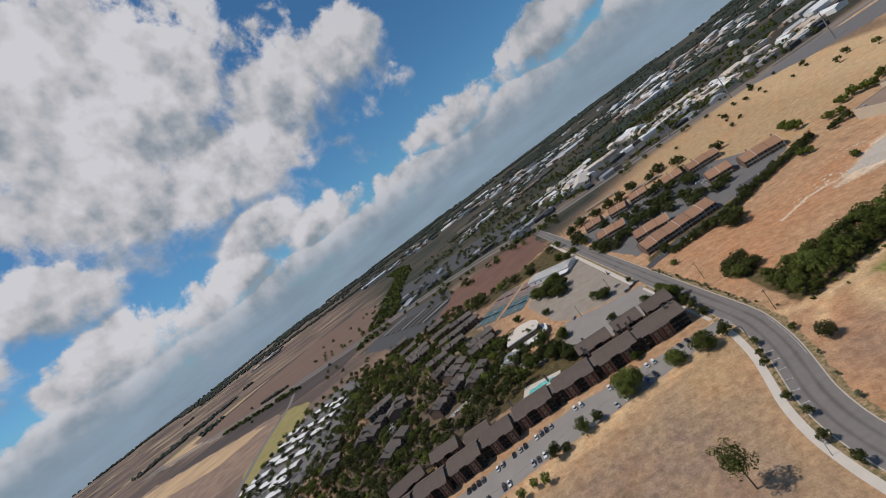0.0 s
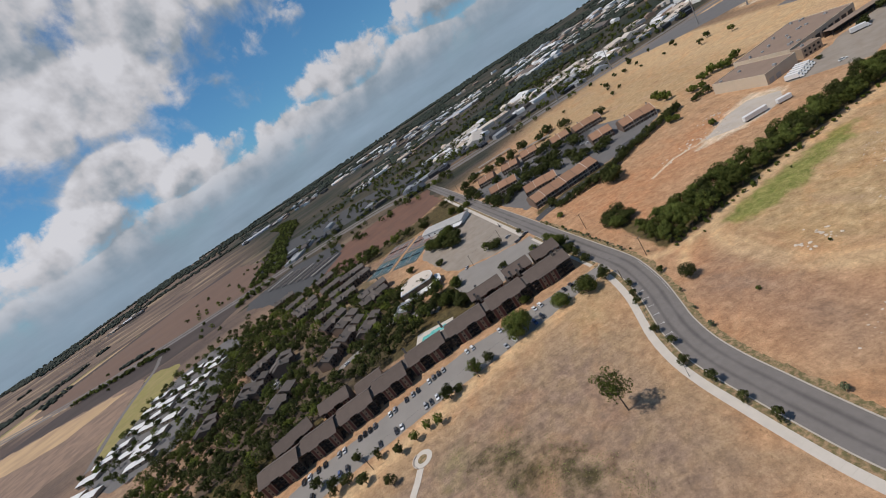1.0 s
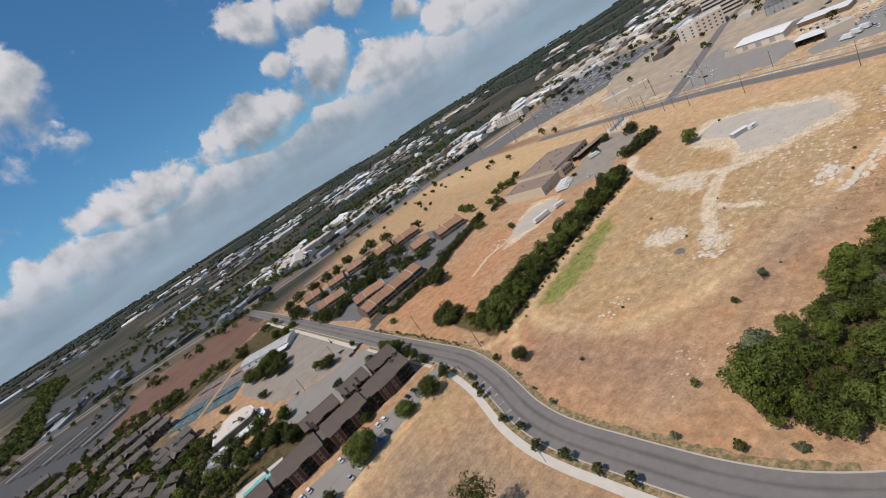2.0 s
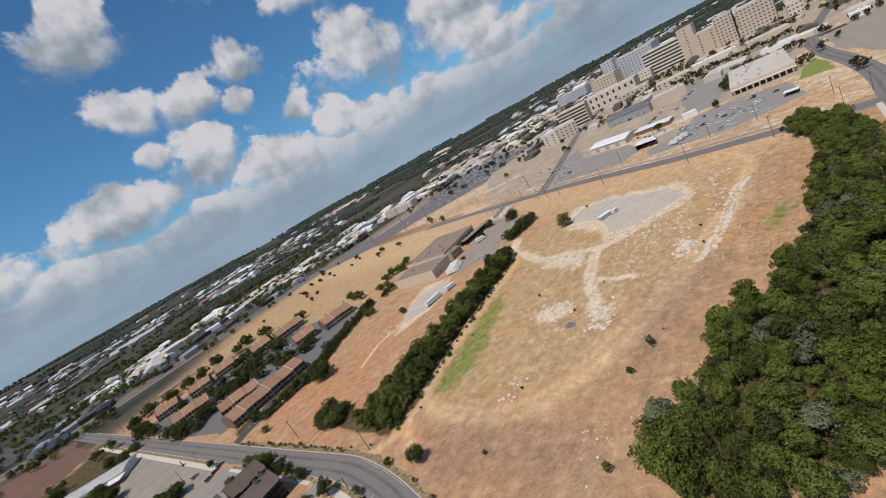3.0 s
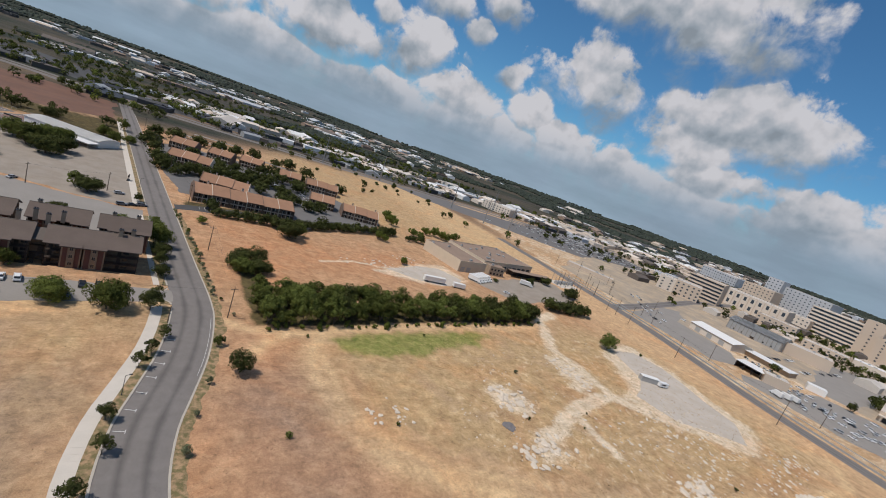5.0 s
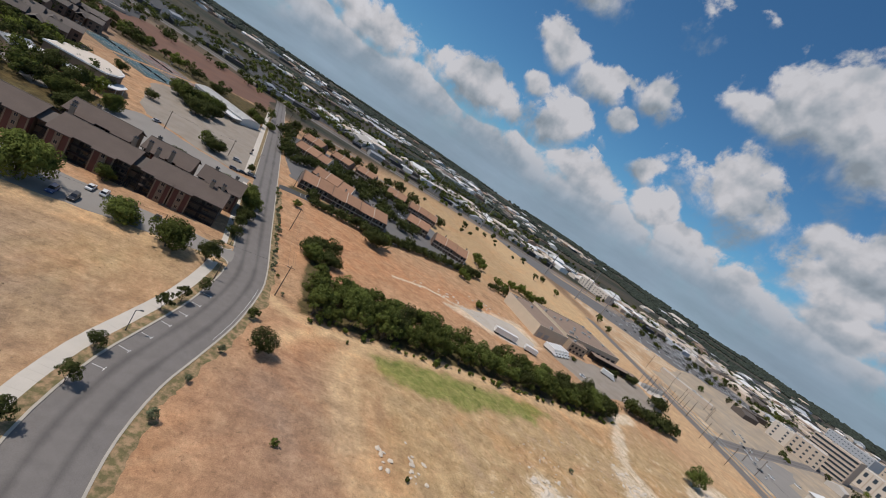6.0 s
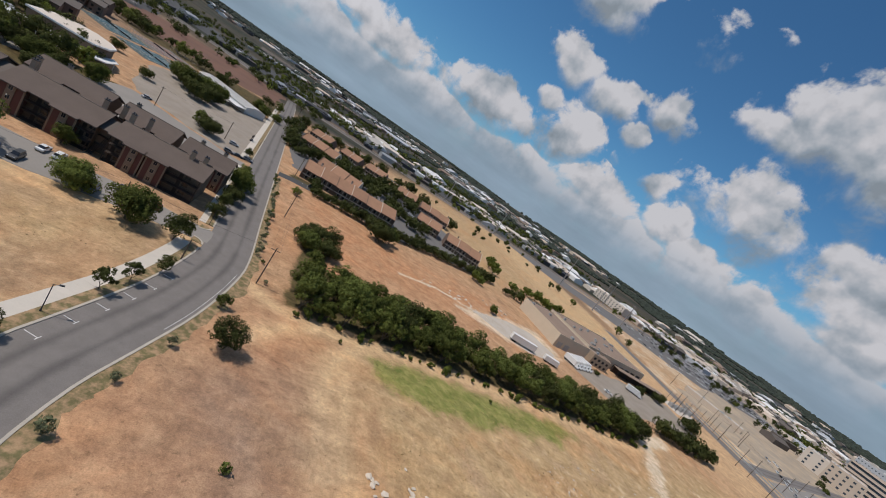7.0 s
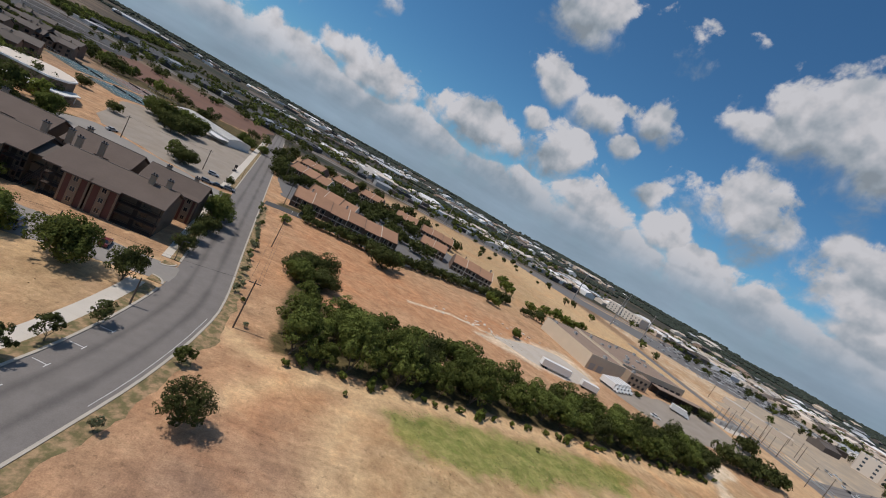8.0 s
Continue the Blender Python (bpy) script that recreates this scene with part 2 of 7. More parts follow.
    rows = t.n("ShaderNodeMapping", Vector=co, Rotation=(0, 0, radians(26)), Scale=(0.3, 0.9, 1)).outputs[0]
    crop = t.mix(t.ramp(t.noise(rows, 0.009, 3, 0.5), 0.42, 0.54), (0.115, 0.085, 0.07), (0.19, 0.135, 0.10))
    crop = t.mix(t.ramp(t.noise(t.vec("ADD", rows, (700, 300, 0)), 0.011, 3, 0.5), 0.56, 0.64), crop, (0.33, 0.24, 0.155))
    crop = t.mix(t.ramp(t.noise(t.vec("ADD", rows, (100, 900, 0)), 0.013, 4, 0.6), 0.61, 0.65), crop, (0.05, 0.05, 0.032))
    farland = t.mix(zc.outputs[2], farland, crop)
    col = t.mix(zb.outputs[2], col, farland)
    col = t.mix(t.math("SUBTRACT", 1.0, zb.outputs[2]), col, t.mix(1.0, col, (1.075, 1.02, 0.90), "MULTIPLY"))
    col = t.scaled(col, t.ramp(t.math("ADD", t.math("MULTIPLY", speck, 0.5), t.math("MULTIPLY", grain, 0.5)), 0.32, 0.68, 0.70, 1.28))
    col = t.scaled(col, t.ramp(t.noise(co, 0.16, 6, 0.7, 0.5), 0.32, 0.68, 0.83, 1.15))
    spots = t.ramp(t.noise(co, 0.75, 5, 0.72, 0.4), 0.58, 0.68, 1.0, 0.66)
    col = t.scaled(col, t.math("MAXIMUM", spots, t.ramp(blot, 0.38, 0.55, 1.0, 0.6)))
    blooms = t.ramp(t.noise(co, 0.034, 5, 0.62, 1.0), 0.5, 0.66)
    col = t.mix(t.math("MULTIPLY", blooms, t.math("MULTIPLY", 0.4, t.math("SUBTRACT", 1.0, zb.outputs[2]))), col, t.mix(1.0, col, (1.16, 0.92, 0.76), "MULTIPLY"))
    ruts = t.n("ShaderNodeMapping", Vector=co, Rotation=(0, 0, radians(-38)), Scale=(0.05, 1.0, 1)).outputs[0]
    ruts = t.math("MULTIPLY", t.math("SUBTRACT", t.noise(ruts, 0.7, 3, 0.6, 0.3), 0.5), t.ramp(blot, 0.42, 0.6, 0.1, 0.5))
    col = t.scaled(col, t.math("ADD", ruts, 1.0))
    bump = t.n("ShaderNodeBump", Strength=0.7, Distance=0.25, Height=t.math("ADD", grain, t.math("MULTIPLY", speck, 0.4)))
    p = t.n("ShaderNodeBsdfPrincipled", Base_Color=col, Roughness=0.95, Normal=bump.outputs[0])
    p.inputs["Specular IOR Level"].default_value = 0.1
    t.n("ShaderNodeOutputMaterial", Surface=p.outputs[0])
    return m


def road_material():
    """Asphalt, paler where wheels have not worn it."""
    m = bpy.data.materials.new("worn_asphalt")
    m.use_nodes = True
    t = Tree(m)
    co = t.n("ShaderNodeTexCoord").outputs["Object"]
    a = t.n("ShaderNodeAttribute")
    a.attribute_name = "across"
    off = t.math("ABSOLUTE", a.outputs["Fac"])
    lane = t.math("ABSOLUTE", t.math("SUBTRACT", off, 2.2))
    wear = t.ramp(t.math("ADD", lane, t.math("MULTIPLY", t.noise(co, 0.06, 4), 2.0)), 0.7, 2.3, smooth=True)
    col = t.mix(wear, (0.118, 0.105, 0.095), (0.185, 0.165, 0.147))
    col = t.scaled(col, t.ramp(t.math("ADD", t.noise(co, 0.35, 5, 0.65), t.noise(co, 9.0, 2)), 0.7, 1.3, 0.86, 1.14))
    bump = t.n("ShaderNodeBump", Strength=0.25, Distance=0.02, Height=t.noise(co, 14.0, 2))
    p = t.n("ShaderNodeBsdfPrincipled", Base_Color=col, Roughness=0.88, Normal=bump.outputs[0])
    p.inputs["Specular IOR Level"].default_value = 0.25
    t.n("ShaderNodeOutputMaterial", Surface=p.outputs[0])
    return m


def glass_material(name, tint, rough=0.08):
    m = bpy.data.materials.new(name)
    m.use_nodes = True
    t = Tree(m)
    p = t.n("ShaderNodeBsdfPrincipled", Base_Color=(*tint, 1), Roughness=rough)
    p.inputs["Specular IOR Level"].default_value = 0.6
    t.n("ShaderNodeOutputMaterial", Surface=p.outputs[0])
    return m


field_mat, asphalt_road = ground_material(), road_material()
asphalt = surface("asphalt", (0.15, 0.14, 0.13), 0.9, var=0.14, scale=0.12)
old_asphalt = surface("old_asphalt", (0.26, 0.235, 0.205), 0.92, var=0.12, scale=0.09, fine=1.5)
dark_asphalt = surface("dark_asphalt", (0.07, 0.068, 0.066), 0.9, var=0.12, scale=0.1)
lot_gravel = surface("lot_gravel", (0.30, 0.255, 0.205), 0.95, var=0.12, scale=0.06, fine=1.0, second=(0.24, 0.19, 0.14))
pale_gravel = surface("pale_gravel", (0.47, 0.41, 0.34), 0.95, var=0.13, scale=0.07, fine=1.2, second=(0.43, 0.355, 0.275), amount=0.6)
town_paving = surface("town_paving", (0.33, 0.27, 0.20), 0.95, var=0.22, scale=0.03, fine=0.3, second=(0.46, 0.345, 0.225), amount=0.8)
concrete = surface("concrete", (0.55, 0.49, 0.41), 0.9, var=0.1, scale=0.3)
kerb_mat = surface("kerb_concrete", (0.43, 0.38, 0.31), 0.9, var=0.14, scale=0.5)
verge_mat = surface("verge_grass", (0.15, 0.125, 0.055), 0.95, var=0.3, scale=0.3, fine=3.0, second=(0.36, 0.235, 0.13), amount=1.0)
lawn_mat = surface("lawn", (0.19, 0.225, 0.05), 0.95, var=0.25, scale=0.3, fine=4.0)
paint_white = surface("road_paint", (0.62, 0.60, 0.56), 0.8, var=0.15, scale=2.0)
brown_roof = surface("brown_shingle", (0.122, 0.092, 0.074), 0.92, var=0.14, scale=0.25, fine=3.0, each=0.06, stretch=(1, 1, 1))
dark_roof = surface("dark_shingle", (0.125, 0.104, 0.088), 0.92, var=0.16, scale=0.25, fine=3.0, each=0.15)
brick = surface("dark_brick", (0.13, 0.058, 0.045), 0.9, var=0.16, scale=0.5, fine=8.0)
brown_siding = surface("brown_siding", (0.165, 0.118, 0.082), 0.88, var=0.12, scale=0.4, stretch=(1, 1, 4))
dark_wood = surface("dark_wood", (0.055, 0.04, 0.032), 0.85, var=0.2, stretch=(1, 1, 4))
tan_siding = surface("tan_siding", (0.36, 0.27, 0.19), 0.88, var=0.1, scale=0.4)
fin_white = surface("pale_stucco", (0.55, 0.46, 0.37), 0.9, var=0.08)
terracotta = surface("terracotta_shingle", (0.31, 0.172, 0.103), 0.92, var=0.15, scale=0.25, fine=3.0, each=0.08)
wall_brown = surface("brown_stucco", (0.17, 0.115, 0.085), 0.9, var=0.12, scale=0.4)
concrete_wall = surface("concrete_panel", (0.55, 0.45, 0.33), 0.88, var=0.08, scale=0.15)
flat_roof = surface("flat_roof", (0.26, 0.185, 0.135), 0.93, var=0.12, scale=0.1, fine=1.0)
stone_tan = surface("tan_stone", (0.52, 0.42, 0.325), 0.88, var=0.06, scale=0.05)
stone_pale = surface("pale_stone", (0.60, 0.52, 0.43), 0.88, var=0.06, scale=0.05)
stone_grey = surface("grey_panel", (0.42, 0.43, 0.44), 0.7, var=0.06, scale=0.05)
roof_pale = surface("pale_roof", (0.50, 0.45, 0.39), 0.93, var=0.12, scale=0.06, fine=0.6)
white_metal = surface("white_metal", (0.70, 0.68, 0.64), 0.5, var=0.06, scale=0.2)
grey_metal = surface("grey_metal", (0.36, 0.36, 0.35), 0.5, metal=0.3, var=0.1)
dark_metal = surface("dark_metal", (0.045, 0.045, 0.048), 0.55, metal=0.3, var=0.1)
pole_wood = surface("pole_wood", (0.115, 0.085, 0.06), 0.9, var=0.2, stretch=(3, 3, 0.3))
wire_mat = surface("wire", (0.03, 0.03, 0.03), 0.6, var=0.05)
steel = surface("galvanised_steel", (0.30, 0.28, 0.26), 0.6, metal=0.4, var=0.1)
rock_mat = surface("limestone", (0.52, 0.44, 0.345), 0.92, var=0.18, scale=0.8, fine=5.0, bump=0.6, island=0.15)
ash_mat = surface("ash", (0.17, 0.155, 0.15), 0.95, var=0.2)
court_blue = surface("court_blue", (0.05, 0.105, 0.12), 0.85, var=0.08, scale=0.1)
court_red = surface("court_red", (0.20, 0.12, 0.095), 0.85, var=0.12, scale=0.1)
court_green = surface("court_green", (0.085, 0.105, 0.095), 0.85, var=0.08, scale=0.1)
bark = surface("bark", (0.11, 0.085, 0.065), 0.92, var=0.25, scale=2.0, stretch=(3, 3, 0.5))
dead_wood = surface("bleached_wood", (0.33, 0.29, 0.25), 0.9, var=0.2)
leaf_dark = surface("oak_leaves", (0.066, 0.076, 0.024), 0.85, spec=0.08, var=0.3, scale=0.5, island=0.28, each=0.18, bump=0, through_light=0.32, second=(0.074, 0.082, 0.026))
leaf_wood = surface("elm_wood_leaves", (0.132, 0.152, 0.038), 0.85, spec=0.08, var=0.3, scale=0.5, island=0.28, each=0.3, bump=0, through_light=0.38, second=(0.134, 0.162, 0.040))
leaf_mid = surface("elm_leaves", (0.095, 0.108, 0.029), 0.85, spec=0.08, var=0.3, scale=0.5, island=0.28, each=0.3, bump=0, through_light=0.38, second=(0.130, 0.157, 0.039))
leaf_bright = surface("young_leaves", (0.152, 0.179, 0.038), 0.85, spec=0.08, var=0.2, scale=0.5, island=0.35, each=0.15, bump=0, through_light=0.38)
leaf_grey = surface("mesquite_leaves", (0.15, 0.165, 0.085), 0.8, var=0.2, scale=0.5, island=0.35, each=0.15, bump=0, through_light=0.25)
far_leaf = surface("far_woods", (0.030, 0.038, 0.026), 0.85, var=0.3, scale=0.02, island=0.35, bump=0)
glass_dark = glass_material("window_glass", (0.018, 0.02, 0.024))
glass_blue = glass_material("tinted_glass", (0.05, 0.065, 0.08))
rubber = surface("rubber", (0.02, 0.02, 0.02), 0.9, var=0.1)


def pool_material():
    m = bpy.data.materials.new("pool_water")
    m.use_nodes = True
    t = Tree(m)
    co = t.n("ShaderNodeTexCoord").outputs["Object"]
    col = t.mix(t.ramp(t.noise(co, 0.4, 3), 0.4, 0.6), (0.10, 0.42, 0.38), (0.18, 0.52, 0.46))
    bump = t.n("ShaderNodeBump", Strength=0.2, Distance=0.05, Height=t.noise(co, 2.0, 3))
    p = t.n("ShaderNodeBsdfPrincipled", Base_Color=col, Roughness=0.06, Normal=bump.outputs[0])
    t.n("ShaderNodeOutputMaterial", Surface=p.outputs[0])
    return m


pool_water = pool_material()


def car_paint(name, base):
    m = bpy.data.materials.new(name)
    m.use_nodes = True
    t = Tree(m)
    co = t.n("ShaderNodeTexCoord").outputs["Object"]
    col = t.scaled((*base,), t.ramp(t.noise(co, 1.2, 3), 0.3, 0.7, 0.92, 1.06))
    p = t.n("ShaderNodeBsdfPrincipled", Base_Color=col, Roughness=0.32)
    p.inputs["Coat Weight"].default_value = 0.5
    t.n("ShaderNodeOutputMaterial", Surface=p.outputs[0])
    return m


PAINTS = {k: car_paint(k + "_paint", c) for k, c in dict(white=(0.72, 0.72, 0.70), silver=(0.36, 0.36, 0.36), black=(0.02, 0.02, 0.022), red=(0.13, 0.02, 0.018), blue=(0.03, 0.07, 0.20), grey=(0.12, 0.12, 0.125), tan=(0.33, 0.28, 0.21)).items()}



# ---------------------------------------------------------------- helpers
def mesh_of(name, bm, material):
    me = bpy.data.meshes.new(name)
    bm.to_mesh(me)
    bm.free()
    me.materials.append(material)
    return me


def part(name, bm, material, parent=None, label=""):
    ob = new(name, mesh_of(name, bm, material))
    ob.parent = parent
    return tagged(ob, label)


def shared(name, mesh, parent, m):
    """A part that shares its mesh with others like it."""
    ob = new(name, mesh)
    ob.parent = parent
    ob.matrix_basis = m
    return ob


def thing(name, m, label, category, group="", kind=""):
    ob = new(name)
    ob.matrix_basis = m
    ob.empty_display_size = 0.5
    return tagged(ob, label, category, group, kind)


def solid(bm, x0, y0, z0, x1, y1, z1):
    v = [bm.verts.new(p) for p in ((x0, y0, z0), (x1, y0, z0), (x1, y1, z0), (x0, y1, z0), (x0, y0, z1), (x1, y0, z1), (x1, y1, z1), (x0, y1, z1))]
    for f in ((3, 2, 1, 0), (4, 5, 6, 7), (0, 1, 5, 4), (1, 2, 6, 5), (2, 3, 7, 6), (3, 0, 4, 7)):
        bm.faces.new([v[i] for i in f])
    return v


def box(*ends):
    bm = bmesh.new()
    solid(bm, *ends)
    return bm


def rod(bm, a, b, r0, r1, n=7):
    """A tapered round bar from a to b."""
    a, b = Vector(a), Vector(b)
    m = Matrix.Translation(a) @ (b - a).to_track_quat("Z", "Y").to_matrix().to_4x4()
    length = (b - a).length
    rings = []
    for z, r in ((0, r0), (length, r1)):
        rings.append([bm.verts.new(m @ Vector((r * math.cos(6.2832 * i / n), r * math.sin(6.2832 * i / n), z))) for i in range(n)])
    for i in range(n):
        bm.faces.new((rings[0][i], rings[0][(i + 1) % n], rings[1][(i + 1) % n], rings[1][i]))
    bm.faces.new(rings[0][::-1])
    bm.faces.new(rings[1])


def curve(points, step=4.0):
    """A smooth line through the points, at even steps."""
    out = []
    p = [Vector(q) for q in points]
    p = [p[0] * 2 - p[1], *p, p[-1] * 2 - p[-2]]
    for a, b, c, d in zip(p, p[1:], p[2:], p[3:]):
        n = max(1, int((c - b).length / step))
        for i in range(n):
            s = i / n
            out.append(0.5 * (2 * b + (c - a) * s + (2 * a - 5 * b + 4 * c - d) * s * s + (3 * b - a - 3 * c + d) * s ** 3))
    return out + [p[-2]]


def offset(line, d):
    """The line moved d to its right."""
    out = []
    for i, q in enumerate(line):
        u = (line[min(i + 1, len(line) - 1)] - line[max(i - 1, 0)]).normalized()
        out.append(q + Vector((u.y, -u.x)) * d)
    return out


def ribbon(bm, line, left, right, z0, z1):
    """A strip along a line, between two offsets to its right, with depth."""
    rows = []
    for a, b in zip(offset(line, left), offset(line, right)):
        rows.append([bm.verts.new((a.x, a.y, z0)), bm.verts.new((a.x, a.y, z1)), bm.verts.new((b.x, b.y, z1)), bm.verts.new((b.x, b.y, z0))])
    for r, s in zip(rows, rows[1:]):
        for i in range(3):
            bm.faces.new((r[i], s[i], s[i + 1], r[i + 1]))
    bm.faces.new(rows[0])
    bm.faces.new(rows[-1][::-1])


def slab(bm, outline, z0, z1):
    """A flat plate with the outline (counter-clockwise)."""
    lo, hi = [bm.verts.new((x, y, z0)) for x, y in outline], [bm.verts.new((x, y, z1)) for x, y in outline]
    bm.faces.new(hi)
    n = len(lo)
    for i in range(n):
        bm.faces.new((lo[i], lo[(i + 1) % n], hi[(i + 1) % n], hi[i]))


def ragged(outline, amount, rng, step=4.0):
    """An outline with uneven edges."""
    out, step = [], max(step, 4.5 * amount)
    for (x0, y0), (x1, y1) in zip(outline, outline[1:] + outline[:1]):
        n = max(1, int(math.hypot(x1 - x0, y1 - y0) / step))
        for i in range(n):
            out.append((x0 + (x1 - x0) * i / n + rng.uniform(-amount, amount), y0 + (y1 - y0) * i / n + rng.uniform(-amount, amount)))
    return out


def near_line(x, y, line):
    best = 1e9
    for (x0, y0), (x1, y1) in zip(line, line[1:]):
        dx, dy = x1 - x0, y1 - y0
        s = max(0, min(1, ((x - x0) * dx + (y - y0) * dy) / (dx * dx + dy * dy)))
        best = min(best, math.hypot(x - x0 - s * dx, y - y0 - s * dy))
    return best


def inside(x, y, poly):
    hit = False
    for (x0, y0), (x1, y1) in zip(poly, poly[1:] + poly[:1]):
        if (y0 > y) != (y1 > y) and x < (x1 - x0) * (y - y0) / (y1 - y0) + x0:
            hit = not hit
    return hit


def depth_in(x, y, poly, soft):
    """1 well inside the outline, 0 well outside."""
    d = near_line(x, y, poly + poly[:1])
    return max(0.0, min(1.0, 0.5 + (d if inside(x, y, poly) else -d) / soft))


# ---------------------------------------------------------------- ground
TRACKS = [
    ([(47, 205), (9, 196), (-22, 187), (-49, 181), (-130, 160)], 5.0),
    ([(55, 208), (20, 199), (-20, 189)], 2.5),
    ([(262, 226), (240, 214), (218, 204), (157, 199), (130, 195.5), (109, 192), (97, 188), (90, 176), (86.8, 164), (86.2, 150), (88, 140), (92, 130), (100, 121), (126, 107), (161, 93), (228, 79), (296, 77), (322, 92)], 2.8),
    ([(90, 176), (91.5, 164), (91, 150), (93, 141), (98, 131), (110, 121), (131, 112), (163, 99), (226, 85)], 1.5),
    ([(97, 188), (84, 186), (74, 178), (68, 170)], 2.0),
    ([(84, 186), (70, 188), (66, 192)], 2.0),
]
RED = [[(67, 228), (90, 226), (110, 240), (150, 247), (185, 262), (190, 285), (160, 300), (125, 290), (105, 312), (66, 312)], [(60, 116), (86, 112), (86, 168), (72, 180), (60, 160), (56, 135)]]
GREEN = [[(98, 184), (109, 188.5), (126, 190), (170, 194), (184, 195), (168, 184), (140, 178), (123, 173), (111, 173), (101, 177)], [(-62, 150), (-48, 156), (-42, 140), (-60, 128)], [(197, 64), (205, 67), (216, 62), (221, 58), (212, 57.5), (203, 59)]]
STRAW = [[(-140, 150), (-40, 172), (20, 190), (46, 205), (36, 160), (28, 140), (28, 90), (-140, 40)], [(190, 420), (280, 360), (350, 400), (340, 640), (180, 620), (130, 540)], [(91, 165), (96, 184), (165, 194), (232, 204), (262, 215), (310, 190), (310, 85), (262, 78), (163, 97), (112, 118), (94, 136), (90, 150)], [(190, 330), (240, 380), (420, 360), (430, 640), (180, 690), (140, 560)]]
PALE_STONE = [[(297, 190), (300, 168), (290, 114), (268, 101), (248, 107), (232, 124), (222, 143), (238, 150), (260, 184), (278, 192)], [(150, 262), (176, 250), (206, 258), (222, 268), (214, 290), (190, 284), (168, 272)], [(198, 150), (212, 150), (218, 164), (214, 178), (204, 174)], [(146, 143), (156, 138), (162, 142), (160, 152), (153, 158)], [(142, 117), (152, 116), (158, 124), (150, 128)], [(190, 95), (199, 100), (204, 97), (198, 92)]]
PALE_LINES = [([(262, 226), (240, 216), (226, 196), (217, 183), (217, 163), (215, 145), (225, 131), (238, 123)], 3.6), ([(215, 145), (192, 141), (180, 138), (163, 129), (150, 125)], 3.2), ([(178, 137), (178, 128), (177, 114)], 2.2), ([(202, 266), (180, 272), (158, 268), (140, 271), (118, 263)], 1.1), ([(180, 88), (203, 83.5), (232, 81), (263, 77)], 0.5)]


# outlines of leaf litter that also carry painted shade in yards and woods
YARD_LITTER_SHADE = [[(-72, 258), (-60, 240), (-14, 240), (-14, 262), (-16, 310), (-30, 302), (-66, 288)], [(58, 322), (66, 318), (130, 326), (200, 348), (200, 362), (190, 356), (130, 334), (60, 330)], [(30, 452), (20, 560), (-120, 545), (-120, 500), (-60, 490), (-30, 480)]]
WOOD_LITTER_SHADE = [[(74, 190), (106, 194), (157, 203), (221, 210), (238, 217), (236, 223), (190, 220), (130, 214), (92, 214), (84, 228), (84, 240), (75, 240), (74, 214)], [(78, 83), (90, 84), (97, 80), (106, 73), (124, 74), (137, 73), (147, 60), (160, 61), (186, 46), (211, 47), (262, 43), (290, 44), (325, 59), (334, 52), (318, 37), (250, 22), (190, 24), (150, 26), (118, 30), (90, 40), (74, 56), (70, 74)], [(-70, 250), (-40, 280), (-60, 340), (-100, 440), (-250, 540), (-280, 280), (-200, 215), (-160, 214), (-110, 246)]]
LITTER_SHADE = YARD_LITTER_SHADE + WOOD_LITTER_SHADE
GREY = [[(60, 150), (66, 160), (78, 164), (84, 150), (84, 128), (74, 124), (64, 138)], [(-95, 150), (-40, 170), (8, 176), (26, 160), (24, 120), (28, 90), (10, 60), (-60, 50), (-120, 100)], [(68, 128), (82, 124), (84, 108), (70, 100)], [(120, 96), (150, 88), (180, 84), (170, 92), (140, 104)]]
SCRUB = [(-56, 158), (-40, 150), (-27, 150), (-13, 130), (0, 112), (5, 94), (-21, 104), (-46, 126)]
RUBBLE = [(120, 132), (150, 170), (205, 190), (250, 205), (300, 190), (300, 95), (262, 70), (190, 80), (150, 105)]


